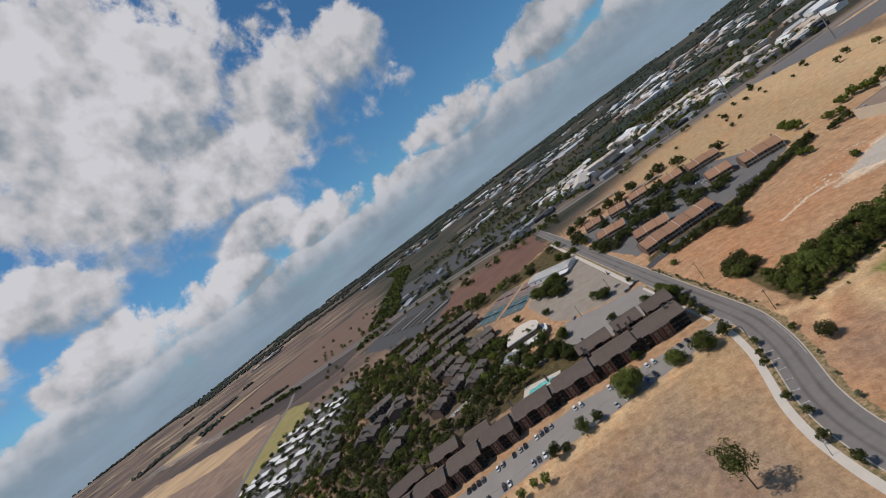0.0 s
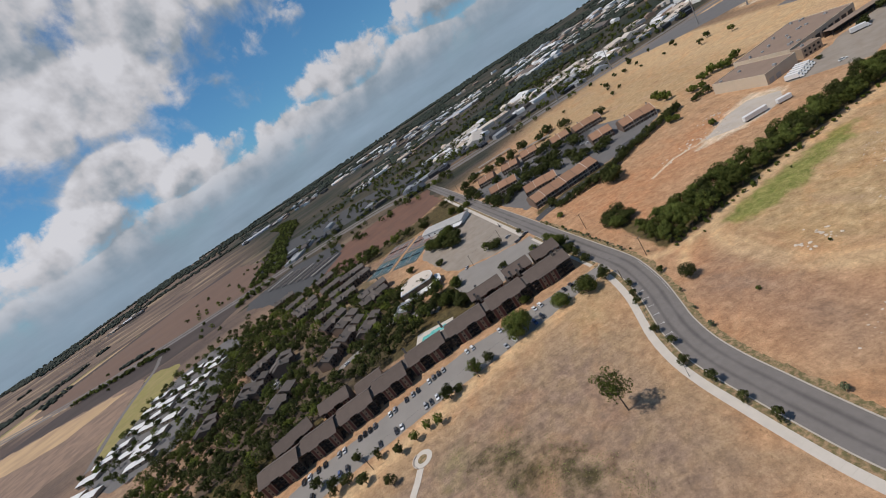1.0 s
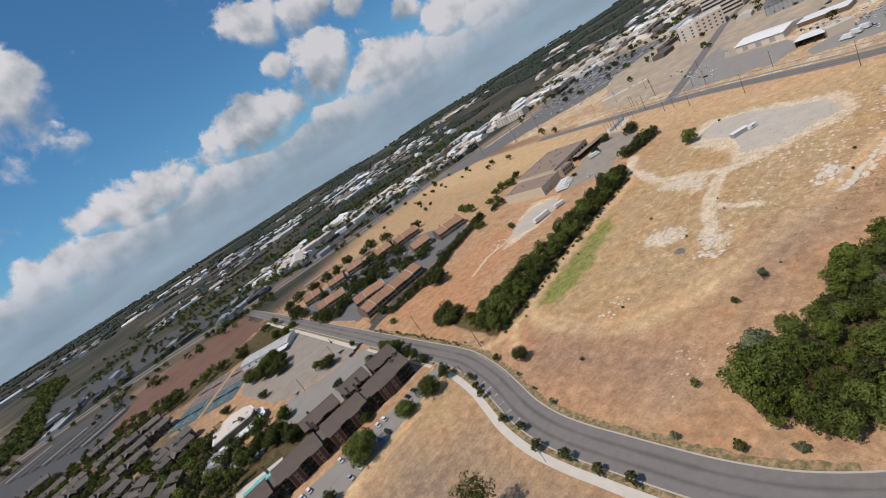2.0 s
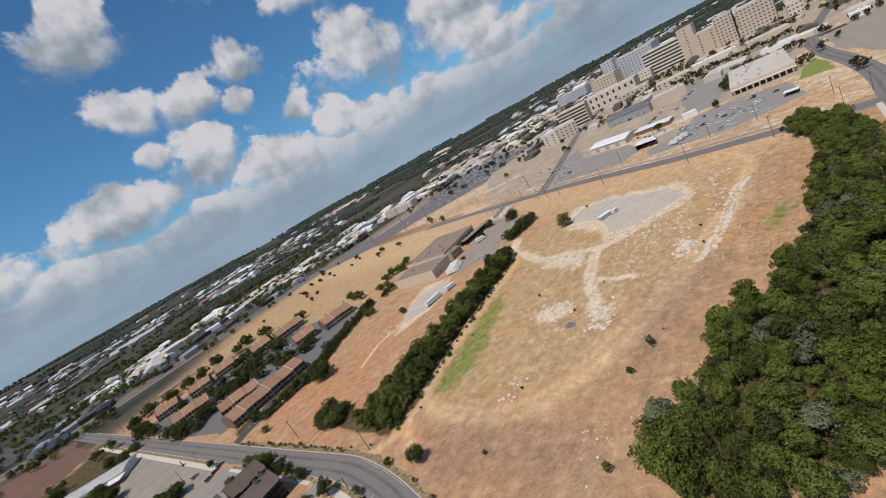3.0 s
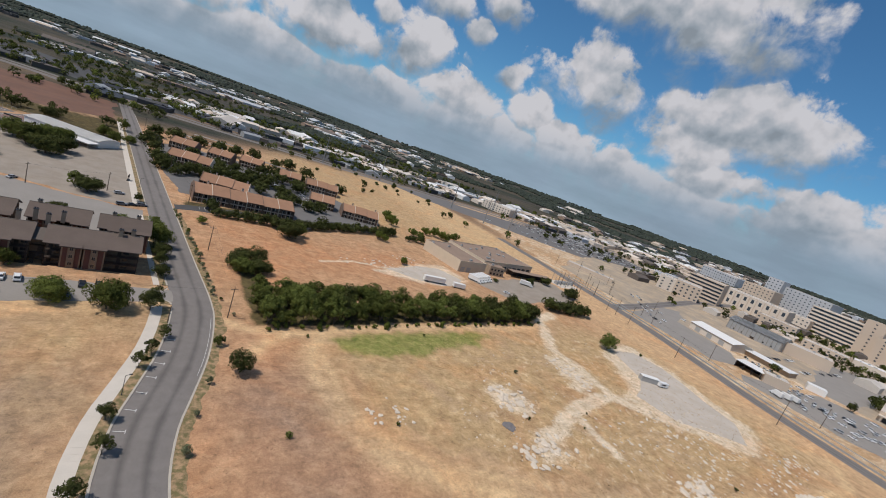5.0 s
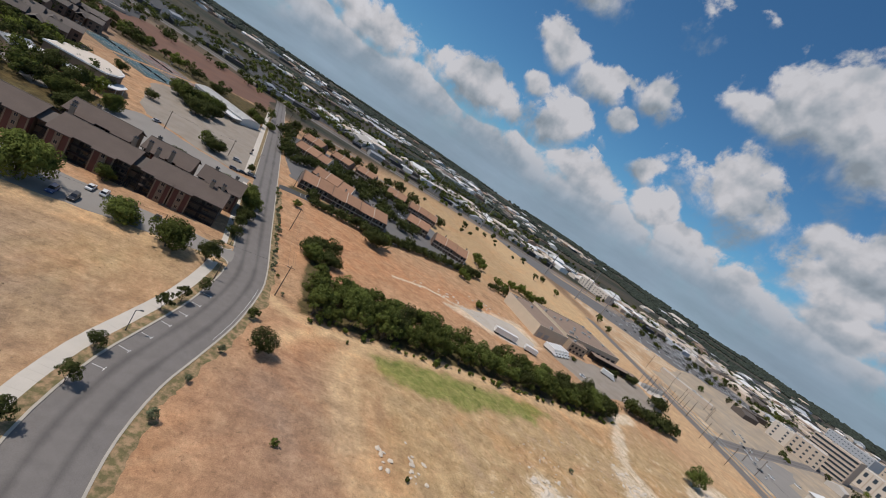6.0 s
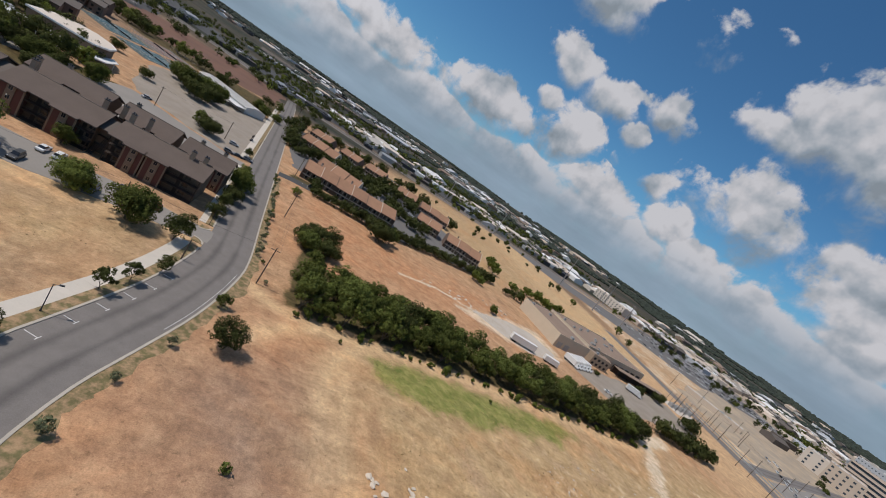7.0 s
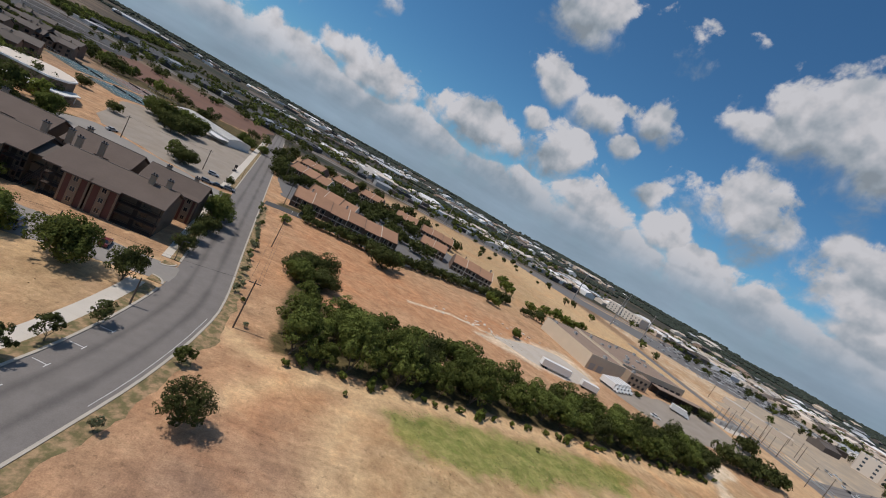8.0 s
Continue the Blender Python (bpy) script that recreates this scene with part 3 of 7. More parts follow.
def zones(x, y):
    if 345 < x < 1150 and -60 < y < 650 and x - 345 > 0.2 * (y - 100):
        k = 0.24 + 0.42 * (0.5 + 0.5 * noise.noise((x / 60, y / 60, 3.1)))
        return (0, 0, 0), (k, 0.5, 0.0), (0, 0, 0)
    near = 1.0 if -220 < x < 400 and 30 < y < 700 else 0.0
    if not near:
        r = math.hypot(x - 60, y - 250)
        return (0, 0, 0), (0, 0, max(0.0, min(1.0, (r - 330) / 250))), (0, 0, max(0.0, min(1.0, (-160 - x - 0.45 * max(0, y - 700)) / 120)))
    track = max(max(0.0, 1.0 - near_line(x, y, l) / (2 * wd)) for l, wd in TRACKS)
    red = max(depth_in(x, y, p, 34) for p in RED)
    green = max(depth_in(x, y, p, 14) for p in GREEN)
    straw = max(depth_in(x, y, p, 30) * (0.85 if p[0][1] > 300 else 1.0) for p in STRAW)
    white = max(max(depth_in(x, y, p, 14) for p in PALE_STONE), max(max(0.0, 1.0 - near_line(x, y, l) / (2 * wd)) for l, wd in PALE_LINES))
    # the northern band that takes the darkened far colour, cloud shade included
    far = max(0.0, min(1.0, (y - 640 + max(0, min(90, (200 - x) * 0.6))) / 60))
    if x < -60 and y > 240:
        far = max(far, min(1.0, (-60 - x) / 60) * 0.7)
    litter_shade = max(depth_in(x, y, p, 5) for p in LITTER_SHADE)
    litter_shade = max(litter_shade, 0.56 * depth_in(x, y, SCRUB, 22))
    rough = depth_in(x, y, RUBBLE, 26)
    track = max(track, 0.55 * max(0.0, min(1.0, (x - 280) / 40)))
    return (track, red, green), (white, straw, far), (litter_shade, rough, max(depth_in(x, y, p, 26) for p in GREY) if y < 240 or x > -60 else min(1.0, (-60 - x) / 60))


def steps(lo, hi, step, far):
    out = list(np.arange(lo, hi + 0.1, step))
    a, b, s = lo, hi, step
    while b < far or a > -far:
        s *= 1.16
        a, b = a - s, b + s
        out = [a, *out, b]
    return [float(v) for v in out]


def relief(x, y):
    r = math.hypot(x, y)
    k = min(1, max(0, (r - 1800) / 2700))
    k = k * k * (3 - 2 * k)
    z = k * (12 + 40 * min(1.0, max(0.0, (1500 - x) / 4000)) + 12 * noise.noise((x / 1100, y / 1100, 0.3)))
    return z if r < 4750 else -200


def ground():
    xs, ys = steps(-130, 330, 2.0, 4900), steps(60, 330, 2.0, 4900)
    bm = bmesh.new()
    la, lb = bm.verts.layers.float_color.new("zone_a"), bm.verts.layers.float_color.new("zone_b")
    lc = bm.verts.layers.float_color.new("zone_c")
    grid = []
    for y in ys:
        row = []
        for x in xs:
            v = bm.verts.new((x, y, relief(x, y)))
            a, b, c = zones(x, y)
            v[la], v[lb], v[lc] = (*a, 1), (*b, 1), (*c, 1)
            row.append(v)
        grid.append(row)
    for a, b in zip(grid, grid[1:]):
        for i in range(len(xs) - 1):
            bm.faces.new((a[i], a[i + 1], b[i + 1], b[i]))
    return tagged(part("ground", bm, field_mat), "dry tan fields of bare dirt, straw and sparse grass", "ground", kind="structure")


ground()

# ---------------------------------------------------------------- roads
ROAD = curve([(14, 700), (22.5, 602), (31.5, 496), (40.5, 390), (48, 300), (53, 240), (56, 205), (55.5, 190), (52.5, 172), (48, 156), (44.5, 144), (42.5, 130), (42.7, 117), (44, 105), (45.5, 92), (48, 76), (53, 60), (63, 44), (80, 30), (110, 18), (150, 10), (190, 8), (250, 6), (324, 8)])
EAST_ROAD = curve([(396, 440), (389, 365), (381, 299), (372, 232), (357, 176), (344, 132), (337, 97), (331, 61), (327, 8), (322, -120)])
CROSS_ROAD = curve([(-2600, 1700), (-900, 960), (-161, 805), (0, 735), (331, 668), (520, 640), (900, 560), (1500, 600)], 20)
HALF = 5.8


def road(line, half, label, z=0.03):
    bm = bmesh.new()
    across = bm.verts.layers.float.new("across")
    cuts = [-half, -half * 0.7, -half * 0.4, -half * 0.15, half * 0.15, half * 0.4, half * 0.7, half]
    sides = [offset(line, c) for c in cuts]
    rows = []
    for i in range(len(line)):
        row = []
        for c, s in zip(cuts, sides):
            v = bm.verts.new((s[i].x, s[i].y, z + 0.06 * (1 - abs(c) / half)))
            v[across] = c
            row.append(v)
        rows.append(row)
    for r, s in zip(rows, rows[1:]):
        for i in range(len(cuts) - 1):
            bm.faces.new((r[i], s[i], s[i + 1], r[i + 1]))
    return tagged(part("road", bm, asphalt_road), label, "road", kind="structure")


road(ROAD, HALF, "grey worn asphalt street with a sweeping bend")
road(EAST_ROAD, 6.5, "grey asphalt road past the rubble field", 0.035)
road(CROSS_ROAD, 9, "wide dark asphalt road far off", 0.04)
road(offset(CROSS_ROAD, -24), 7, "dark railway bed beside the far road", 0.05)
road(curve([(331, 14), (370, 14), (412, 17), (462, 24), (529, 36), (600, 43), (660, 40), (730, 33), (900, 10)]), 6, "grey asphalt road beyond the crossing", 0.045)
road(curve([(379, 258), (430, 268), (488, 281), (582, 303), (660, 320), (760, 330), (900, 352)]), 5.5, "grey asphalt side road beside the hospital", 0.045)


def between(line, y0, y1):
    return [q for q in line if y0 <= q.y <= y1]


def strip(name, line, a, b, z, mat, label, category):
    bm = bmesh.new()
    ribbon(bm, line, a, b, -0.25, z)
    return tagged(part(name, bm, mat), label, category, kind="structure")


SOUTH = [q for q in ROAD if q.y < 201 and q.x < 90]
NORTH = between(ROAD, 213, 292)
TOP = between(ROAD, 306, 560)
EASTERN = [q for q in ROAD if q.x > 90 and q.y < 40]
WHOLE = [q for q in ROAD if q.y < 640]
strip("kerb", WHOLE, -HALF - 0.45, -HALF, 0.15, kerb_mat, "pale concrete kerb and gutter", "kerb")
for run in (SOUTH, NORTH, TOP, EASTERN):
    strip("kerb", run, HALF, HALF + 0.45, 0.15, kerb_mat, "pale concrete kerb and gutter", "kerb")
# the line runs southwards, so that its right hand is the west side
def ragged_verge(line, inner, outer, z, mat, label):
    """A strip of turf beside the outer kerb whose far edge runs unevenly into the field."""
    bm = bmesh.new()
    rows = []
    for i in range(len(line) - 1):
        for k in range(4):
            q = line[i].lerp(line[i + 1], k / 4)
            u = (line[i + 1] - line[i]).normalized()
            n = Vector((-u.y, u.x))
            wide = outer + 1.3 * noise.noise((q.x * 0.21, q.y * 0.21, 2.0)) + 0.7 * noise.noise((q.x * 0.9, q.y * 0.9, 5.0))
            a, b = q + n * inner, q + n * max(inner + 0.4, wide)
            rows.append((bm.verts.new((a.x, a.y, z)), bm.verts.new((b.x, b.y, 0.012))))
    for p, q in zip(rows, rows[1:]):
        bm.faces.new((p[0], p[1], q[1], q[0]))
    bmesh.ops.recalc_face_normals(bm, faces=bm.faces[:])
    return tagged(part("verge", bm, mat), label, "verge", kind="structure")


OUTER = [q for q in ROAD if 48 < q.y < 306 and q.x < 90]
ragged_verge(OUTER, HALF + 0.45, HALF + 3.0, 0.06, verge_mat, "uneven strip of patchy grass along the outer kerb")


def corner(x, y, turn, r):
    """A quarter of grass with a kerb round it, where the street meets the drive."""
    ob = tagged(new("verge_corner"), "rounded grass corner with a pale kerb at the drive", "verge", kind="structure")
    ob.matrix_basis = pose(x, y, 0, 0, 0, turn)
    arc = [Vector((math.cos(radians(a)) * r, math.sin(radians(a)) * r)) for a in range(0, 91, 9)]
    bm = bmesh.new()
    slab(bm, [(0, 0)] + [(p.x, p.y) for p in arc], -0.2, 0.13)
    part("turf", bm, verge_mat, ob)
    bm = bmesh.new()
    ribbon(bm, arc, 0, 0.45, -0.2, 0.15)
    part("kerb", bm, kerb_mat, ob)


corner(47.3, 201.0, 0, 2.6)
corner(46.6, 212.9, -94, 2.4)
strip("verge", SOUTH, HALF + 0.45, HALF + 2.6, 0.13, verge_mat, "strip of patchy grass beside the kerb", "verge")
strip("verge", NORTH, HALF + 0.45, HALF + 2.4, 0.13, verge_mat, "strip of patchy grass beside the kerb", "verge")
strip("verge", TOP, HALF + 0.45, HALF + 2.4, 0.13, verge_mat, "strip of patchy grass beside the kerb", "verge")


def footpath(line, a, b, label):
    """Concrete slabs, one by one, along a line."""
    base = tagged(new("pavement"), label, "pavement", kind="structure")
    left, right = offset(line, a), offset(line, b)
    for i in range(len(line) - 1):
        n = max(1, round((line[i + 1] - line[i]).length / 1.9))
        for k in range(n):
            s, e = k / n + 0.002, (k + 1) / n - 0.002
            q = [left[i].lerp(left[i + 1], s), left[i].lerp(left[i + 1], e), right[i].lerp(right[i + 1], e), right[i].lerp(right[i + 1], s)]
            bm = bmesh.new()
            slab(bm, [(p.x, p.y) for p in q], -0.1, 0.14)
            part("paving_slab", bm, concrete, base)
    return base


footpath([q for q in ROAD if 66 < q.y < 203 and q.x < 90], HALF + 2.6, HALF + 5.6, "pale concrete footpath beside the bend")
footpath(NORTH, HALF + 2.4, HALF + 4.2, "pale concrete footpath beside the flats")
footpath(TOP, HALF + 2.4, HALF + 5.6, "pale concrete footpath beside the gravel lot")
strip("pavement", [q for q in EASTERN if q.x > 150], -HALF - 7.5, -HALF - 5.0, 0.12, concrete, "pale concrete footpath beside the woods", "pavement")

# parking marks on the bend
for i in range(7):
    s = 20 + i * 6.3
    run = 0.0
    for a, b in zip(SOUTH, SOUTH[1:]):
        step = (b - a).length
        if run + step >= s:
            q, u = a.lerp(b, (s - run) / step), (b - a).normalized()
            n = Vector((u.y, -u.x))
            bm = bmesh.new()
            c0, c1 = q + n * (HALF - 2.5), q + n * (HALF - 0.4)
            slab(bm, [(p.x, p.y) for p in (c0 + u * 0.06, c0 - u * 0.06, c1 - u * 0.06, c1 + u * 0.06)], 0.03, 0.085)
            slab(bm, [(p.x, p.y) for p in (c0 + u * 0.55, c0 - u * 0.55, c0 - u * 0.55 - n * 0.12, c0 + u * 0.55 - n * 0.12)], 0.03, 0.086)
            tagged(part("parking_mark", bm, paint_white), "worn white parking mark on the asphalt", "road marking", "marks on the bend", "structure")
            break
        run += step
EDGE = [q for q in ROAD if 162 < q.y < 198]
strip("edge_line", EDGE, -HALF + 0.72, -HALF + 0.64, 0.062, paint_white, "thin worn white edge line", "road marking")


def pad(name, outline, mat, label, category, z=0.03, rag=0.3, seed=1, kind="structure"):
    bm = bmesh.new()
    slab(bm, ragged(outline, rag, random.Random(seed)) if rag else outline, -0.25, z)
    return tagged(part(name, bm, mat), label, category, kind=kind)


# yards and lots
pad("car_park", [(51, 203), (50.5, 211), (36, 212), (0, 212), (-30, 214), (-60, 209), (-80, 204), (-100, 200), (-125, 196), (-150, 186), (-148, 170), (-130, 172), (-112, 177), (-80, 182), (-55, 187), (-20, 191), (5, 195), (33, 200)], old_asphalt, "grey asphalt car park beside the brown flats", "car park", 0.045)
pad("driveway_apron", [(50.2, 202.5), (50.2, 211.5), (43.5, 211), (43.5, 202)], old_asphalt, "worn asphalt apron where the drive meets the street", "driveway", 0.06, 0)
pad("gravel_lot", [(36, 440), (42, 312), (30, 300), (12, 306), (-15, 318), (-24, 335), (-38, 396), (-22, 440), (10, 445), (20, 452)], lot_gravel, "bare grey gravel lot", "lot", 0.03, 1.0)
pad("car_park", [(-13, 258), (42, 259), (41, 297), (28, 299), (10, 304), (-14, 314), (-24, 296)], old_asphalt, "worn asphalt court behind the flats", "car park", 0.033, 1.0, 64)
pad("driveway", [(54, 318), (60, 322), (85, 329), (128, 330), (150, 350), (196, 352), (196, 342), (150, 338), (126, 317), (85, 317), (62, 313), (54, 310)], dark_asphalt, "dark asphalt drive along the tan-roofed flats", "driveway", 0.03)
pad("car_park", [(58, 346), (130, 334), (190, 358), (204, 374), (186, 430), (166, 490), (128, 508), (66, 512), (46, 500), (46, 420)], asphalt, "grey asphalt lanes among the tan-roofed flats", "car park", 0.027, 1.0, 51)
for i in range(22):
    x, y = 66 + i * 2.75, 318.2 + (i * 0.14 if i < 20 else 4)
    tagged(part("parking_line", box(x - 0.07, y, 0.0, x + 0.07, y + 5.2, 0.036), paint_white), "white parking line on the dark drive", "road marking", "lines along the drive", "structure")
pad("car_park", [(122, 470), (168, 500), (172, 440), (150, 420), (142, 392), (128, 400), (118, 440)], dark_asphalt, "dark asphalt court between the tan-roofed flats", "car park", 0.032)
pad("yard", [(226, 270), (250, 280), (300, 290), (336, 292), (330, 262), (300, 246), (270, 246), (254, 240), (246, 236)], lot_gravel, "stained gravel yard beside the warehouse", "yard", 0.03, 1.5)
pad("car_park", [(350, 655), (385, 585), (470, 520), (520, 472), (560, 442), (592, 456), (640, 476), (640, 600), (480, 625), (400, 665)], asphalt, "large dark asphalt car park far off", "car park", 0.03, 2)
pad("car_park", [(378, 150), (392, 160), (420, 140), (462, 128), (470, 100), (462, 62), (398, 48), (376, 90)], old_asphalt, "grey asphalt vehicle lot with parked vans", "car park", 0.028, 2)
pad("car_park", [(388, 180), (420, 168), (446, 190), (462, 240), (520, 270), (500, 278), (430, 262), (392, 250)], old_asphalt, "grey asphalt yard round the metal halls", "yard", 0.026, 3, 4)
pad("car_park", [(480, 112), (470, 140), (560, 158), (640, 176), (690, 150), (640, 116), (560, 112)], old_asphalt, "grey asphalt car park before the clinics", "car park", 0.024, 3, 5)
pad("car_park", [(620, 460), (760, 440), (800, 540), (780, 640), (620, 650)], asphalt, "asphalt car park full of cars", "car park", 0.026, 4, 6)
pad("gravel_pad", [(160, 268), (172, 258), (190, 250), (206, 256), (216, 268), (208, 282), (186, 280)], pale_gravel, "bright pale gravel beside the trailers", "gravel", 0.02, 2.5, 61)
pad("gravel_pad", [(292, 184), (295, 168), (285, 119), (267, 109), (252, 115), (240, 127), (233, 141), (243, 148), (256, 160), (266, 180), (278, 186)], pale_gravel, "pale grey crushed stone pad", "gravel", 0.02, 3.0, 7)
pad("car_park", [(446, 4), (500, 24), (560, 31), (606, 34), (630, 16), (640, -20), (700, -90), (600, -130), (470, -70)], lot_gravel, "broad worn asphalt lot with faded marks", "car park", 0.022, 3, 8)
pad("paved_district", [(398, 216), (470, 204), (480, 40), (540, 60), (760, -20), (1000, -60), (1180, 100), (1250, 420), (1000, 640), (640, 655), (604, 470), (470, 386), (430, 362)], town_paving, "pale worn paving and dirt round the hospital", "paved ground", 0.016, 5, 9)
pad("lawn", [(450, 54), (448, 32), (480, 35), (512, 43), (490, 50)], lawn_mat, "small watered green lawn", "lawn", 0.05, 1)
# dark ballast; its broad dark tone also replaces the cloud shade there
pad("rail_yard", [(-420, 985), (-60, 850), (60, 775), (380, 700), (420, 790), (380, 930), (0, 1020), (-400, 1260)], dark_asphalt, "far railway yard of dark ballast that also stands for cloud shade", "railway yard", 0.03, 6)
red_soil = surface("red_soil", (0.17, 0.088, 0.058), 0.96, var=0.16, scale=0.03, fine=0.3, second=(0.12, 0.075, 0.055))
pad("field", [(-172, 574), (-112, 522), (-30, 540), (12, 566), (6, 690), (-60, 720), (-150, 690)], red_soil, "bare reddish field behind the courts", "field", 0.022, 3, 62)
pad("storage_yard", [(-345, 735), (-330, 690), (-225, 565), (-176, 576), (-150, 650), (-160, 740), (-260, 800)], dark_asphalt, "dark asphalt yard with rows of sheds", "yard", 0.026, 3, 63)
pad("driveway", [(-76, 303), (-40, 275), (-36, 281), (-72, 310), (-118, 290), (-122, 280)], old_asphalt, "grey drive between the houses", "driveway", 0.03, 0.5)
soil_dark = surface("ploughed_soil", (0.06, 0.045, 0.038), 0.96, var=0.16, scale=0.01, fine=0.08, stretch=(0.4, 1, 1), second=(0.09, 0.065, 0.052))
soil_brown = surface("brown_soil", (0.165, 0.10, 0.068), 0.96, var=0.14, scale=0.01, fine=0.08, stretch=(0.4, 1, 1), second=(0.15, 0.10, 0.075))
stubble = surface("pale_stubble", (0.50, 0.335, 0.18), 0.96, var=0.16, scale=0.012, fine=0.1, stretch=(0.4, 1, 1), second=(0.30, 0.20, 0.125))
meadow = surface("yellow_meadow", (0.25, 0.215, 0.07), 0.96, var=0.18, scale=0.03, fine=0.3, second=(0.34, 0.25, 0.12))
bare_pink = surface("bare_earth", (0.28, 0.185, 0.125), 0.96, var=0.22, scale=0.02, fine=0.2, second=(0.17, 0.115, 0.085), amount=0.8)
pad("field", [(-560, 460), (-470, 500), (-525, 690), (-620, 780), (-900, 830), (-1080, 900), (-1250, 760), (-900, 540)], bare_pink, "bare pinkish earth beyond the mobile homes", "field", 0.02, 6, 41)
pad("field", [(-525, 700), (-430, 640), (-390, 490), (-425, 425), (-468, 490)], meadow, "yellow-green meadow beside the mobile homes", "field", 0.03, 4, 42)
pad("field", [(-880, 905), (-1000, 860), (-640, 740), (-530, 715), (-400, 720), (-330, 830), (-540, 885), (-700, 898)], soil_dark, "dark ploughed field below a line of trees", "field", 0.025, 5, 43)
pad("field", [(-860, 945), (-700, 918), (-540, 910), (-360, 880), (-430, 1150), (-640, 1500), (-860, 1500), (-1170, 1170)], soil_brown, "broad brown ploughed field", "field", 0.022, 6, 44)
pad("field", [(-1180, 1165), (-870, 1505), (-660, 1510), (-720, 1600), (-1010, 1440), (-1170, 1270)], soil_dark, "dark strip of ploughed land", "field", 0.03, 6, 45)
pad("field", [(-1030, 1010), (-880, 935), (-1180, 1155), (-1180, 1275), (-1010, 1450), (-1090, 1430), (-1330, 1180), (-1200, 1060)], stubble, "long pale strip of stubble", "field", 0.035, 6, 46)
pad("field", [(-900, 700), (-640, 640), (-560, 690), (-640, 735), (-960, 840), (-1080, 860)], stubble, "pale yellow strip of stubble", "field", 0.032, 5, 48)
pad("field", [(-1330, 1190), (-1090, 1440), (-1010, 1455), (-1060, 1500), (-1150, 1480), (-1400, 1240)], meadow, "narrow strip of yellow-green meadow", "field", 0.03, 5, 49)
road(curve([(-437, 425), (-478, 540), (-500, 623), (-522, 713), (-560, 800)], 20), 4, "pale dirt road past the meadow", 0.05)
pad("mobile_home_park", [(-425, 400), (-345, 335), (-285, 340), (-262, 430), (-285, 545), (-330, 590), (-395, 560), (-420, 470)], asphalt, "grey lanes between the mobile homes", "lane", 0.04, 2, 47)
pad("cul_de_sac", [(-222, 380), (-214, 340), (-196, 322), (-176, 322), (-170, 340), (-182, 372), (-200, 392)], asphalt, "grey asphalt turning circle among the houses", "street", 0.03, 1.5)

# ---------------------------------------------------------------- parts of buildings
def copy_scaled(ob, m):
    """A copy that keeps the size in m."""
    made = copy_thing(ob, Matrix())
    made.matrix_basis = m
    return made



def gable(bm, x0, x1, y0, y1, z, rise, over=0.5, thick=0.28):
    """A pitched roof with its ridge along x."""
    x0, x1, y0, y1 = x0 - over, x1 + over, y0 - over, y1 + over
    ym = (y0 + y1) / 2
    lo, hi = [], []
    for x in (x0, x1):
        lo.append([bm.verts.new((x, y0, z)), bm.verts.new((x, ym, z + rise)), bm.verts.new((x, y1, z))])
        hi.append([bm.verts.new((x, y0, z + thick)), bm.verts.new((x, ym, z + rise + thick)), bm.verts.new((x, y1, z + thick))])
    for i in range(2):
        bm.faces.new((hi[0][i], hi[1][i], hi[1][i + 1], hi[0][i + 1]))
        bm.faces.new((lo[0][i + 1], lo[1][i + 1], lo[1][i], lo[0][i]))
        bm.faces.new((lo[0][i], hi[0][i], hi[0][i + 1], lo[0][i + 1]))
        bm.faces.new((lo[1][i + 1], hi[1][i + 1], hi[1][i], lo[1][i]))
    bm.faces.new((lo[0][0], lo[1][0], hi[1][0], hi[0][0]))
    bm.faces.new((hi[0][2], hi[1][2], lo[1][2], lo[0][2]))


def gable_body(bm, x0, x1, y0, y1, z, rise):
    """Walls up to a pitched roof, with the gable ends."""
    ym = (y0 + y1) / 2
    ends = []
    for x in (x0, x1):
        ends.append([bm.verts.new(p) for p in ((x, y0, 0), (x, y0, z), (x, ym, z + rise), (x, y1, z), (x, y1, 0))])
    bm.faces.new(ends[0])
    bm.faces.new(ends[1][::-1])
    for i in range(5):
        j = (i + 1) % 5
        bm.faces.new((ends[0][j], ends[0][i], ends[1][i], ends[1][j]))


def window_meshes(width, height, frame_mat, glass):
    """A frame with a cross bar, and the pane set back in it. Both face -y."""
    bm = bmesh.new()
    f = 0.1
    for ends in ((-width / 2, -0.1, 0, -width / 2 + f, 0.04, height), (width / 2 - f, -0.1, 0, width / 2, 0.04, height), (-width / 2 + f, -0.1, 0, width / 2 - f, 0.04, f), (-width / 2 + f, -0.1, height - f, width / 2 - f, 0.04, height), (-0.03, -0.08, f, 0.03, 0.04, height - f)):
        solid(bm, *ends)
    frame_mesh = mesh_of("window", bm, frame_mat)
    pane_mesh = mesh_of("pane", box(-width / 2 + f, -0.04, f, width / 2 - f, 0.02, height - f), glass)
    return frame_mesh, pane_mesh


def window(meshes, parent, x, y, z, turn=0):
    ob = shared("window", meshes[0], parent, pose(x, y, z, 0, 0, turn))
    shared("pane", meshes[1], ob, Matrix())
    return ob


stone_trim = surface("tan_quoin", (0.24, 0.175, 0.12), 0.9, var=0.16, scale=0.8)
WIN_APT = window_meshes(1.1, 1.3, tan_siding, glass_dark)
WIN_DARK = window_meshes(1.6, 1.5, dark_wood, glass_dark)
DOOR_MESH = mesh_of("door", box(-0.5, -0.06, 0, 0.5, 0.03, 2.05), dark_wood)


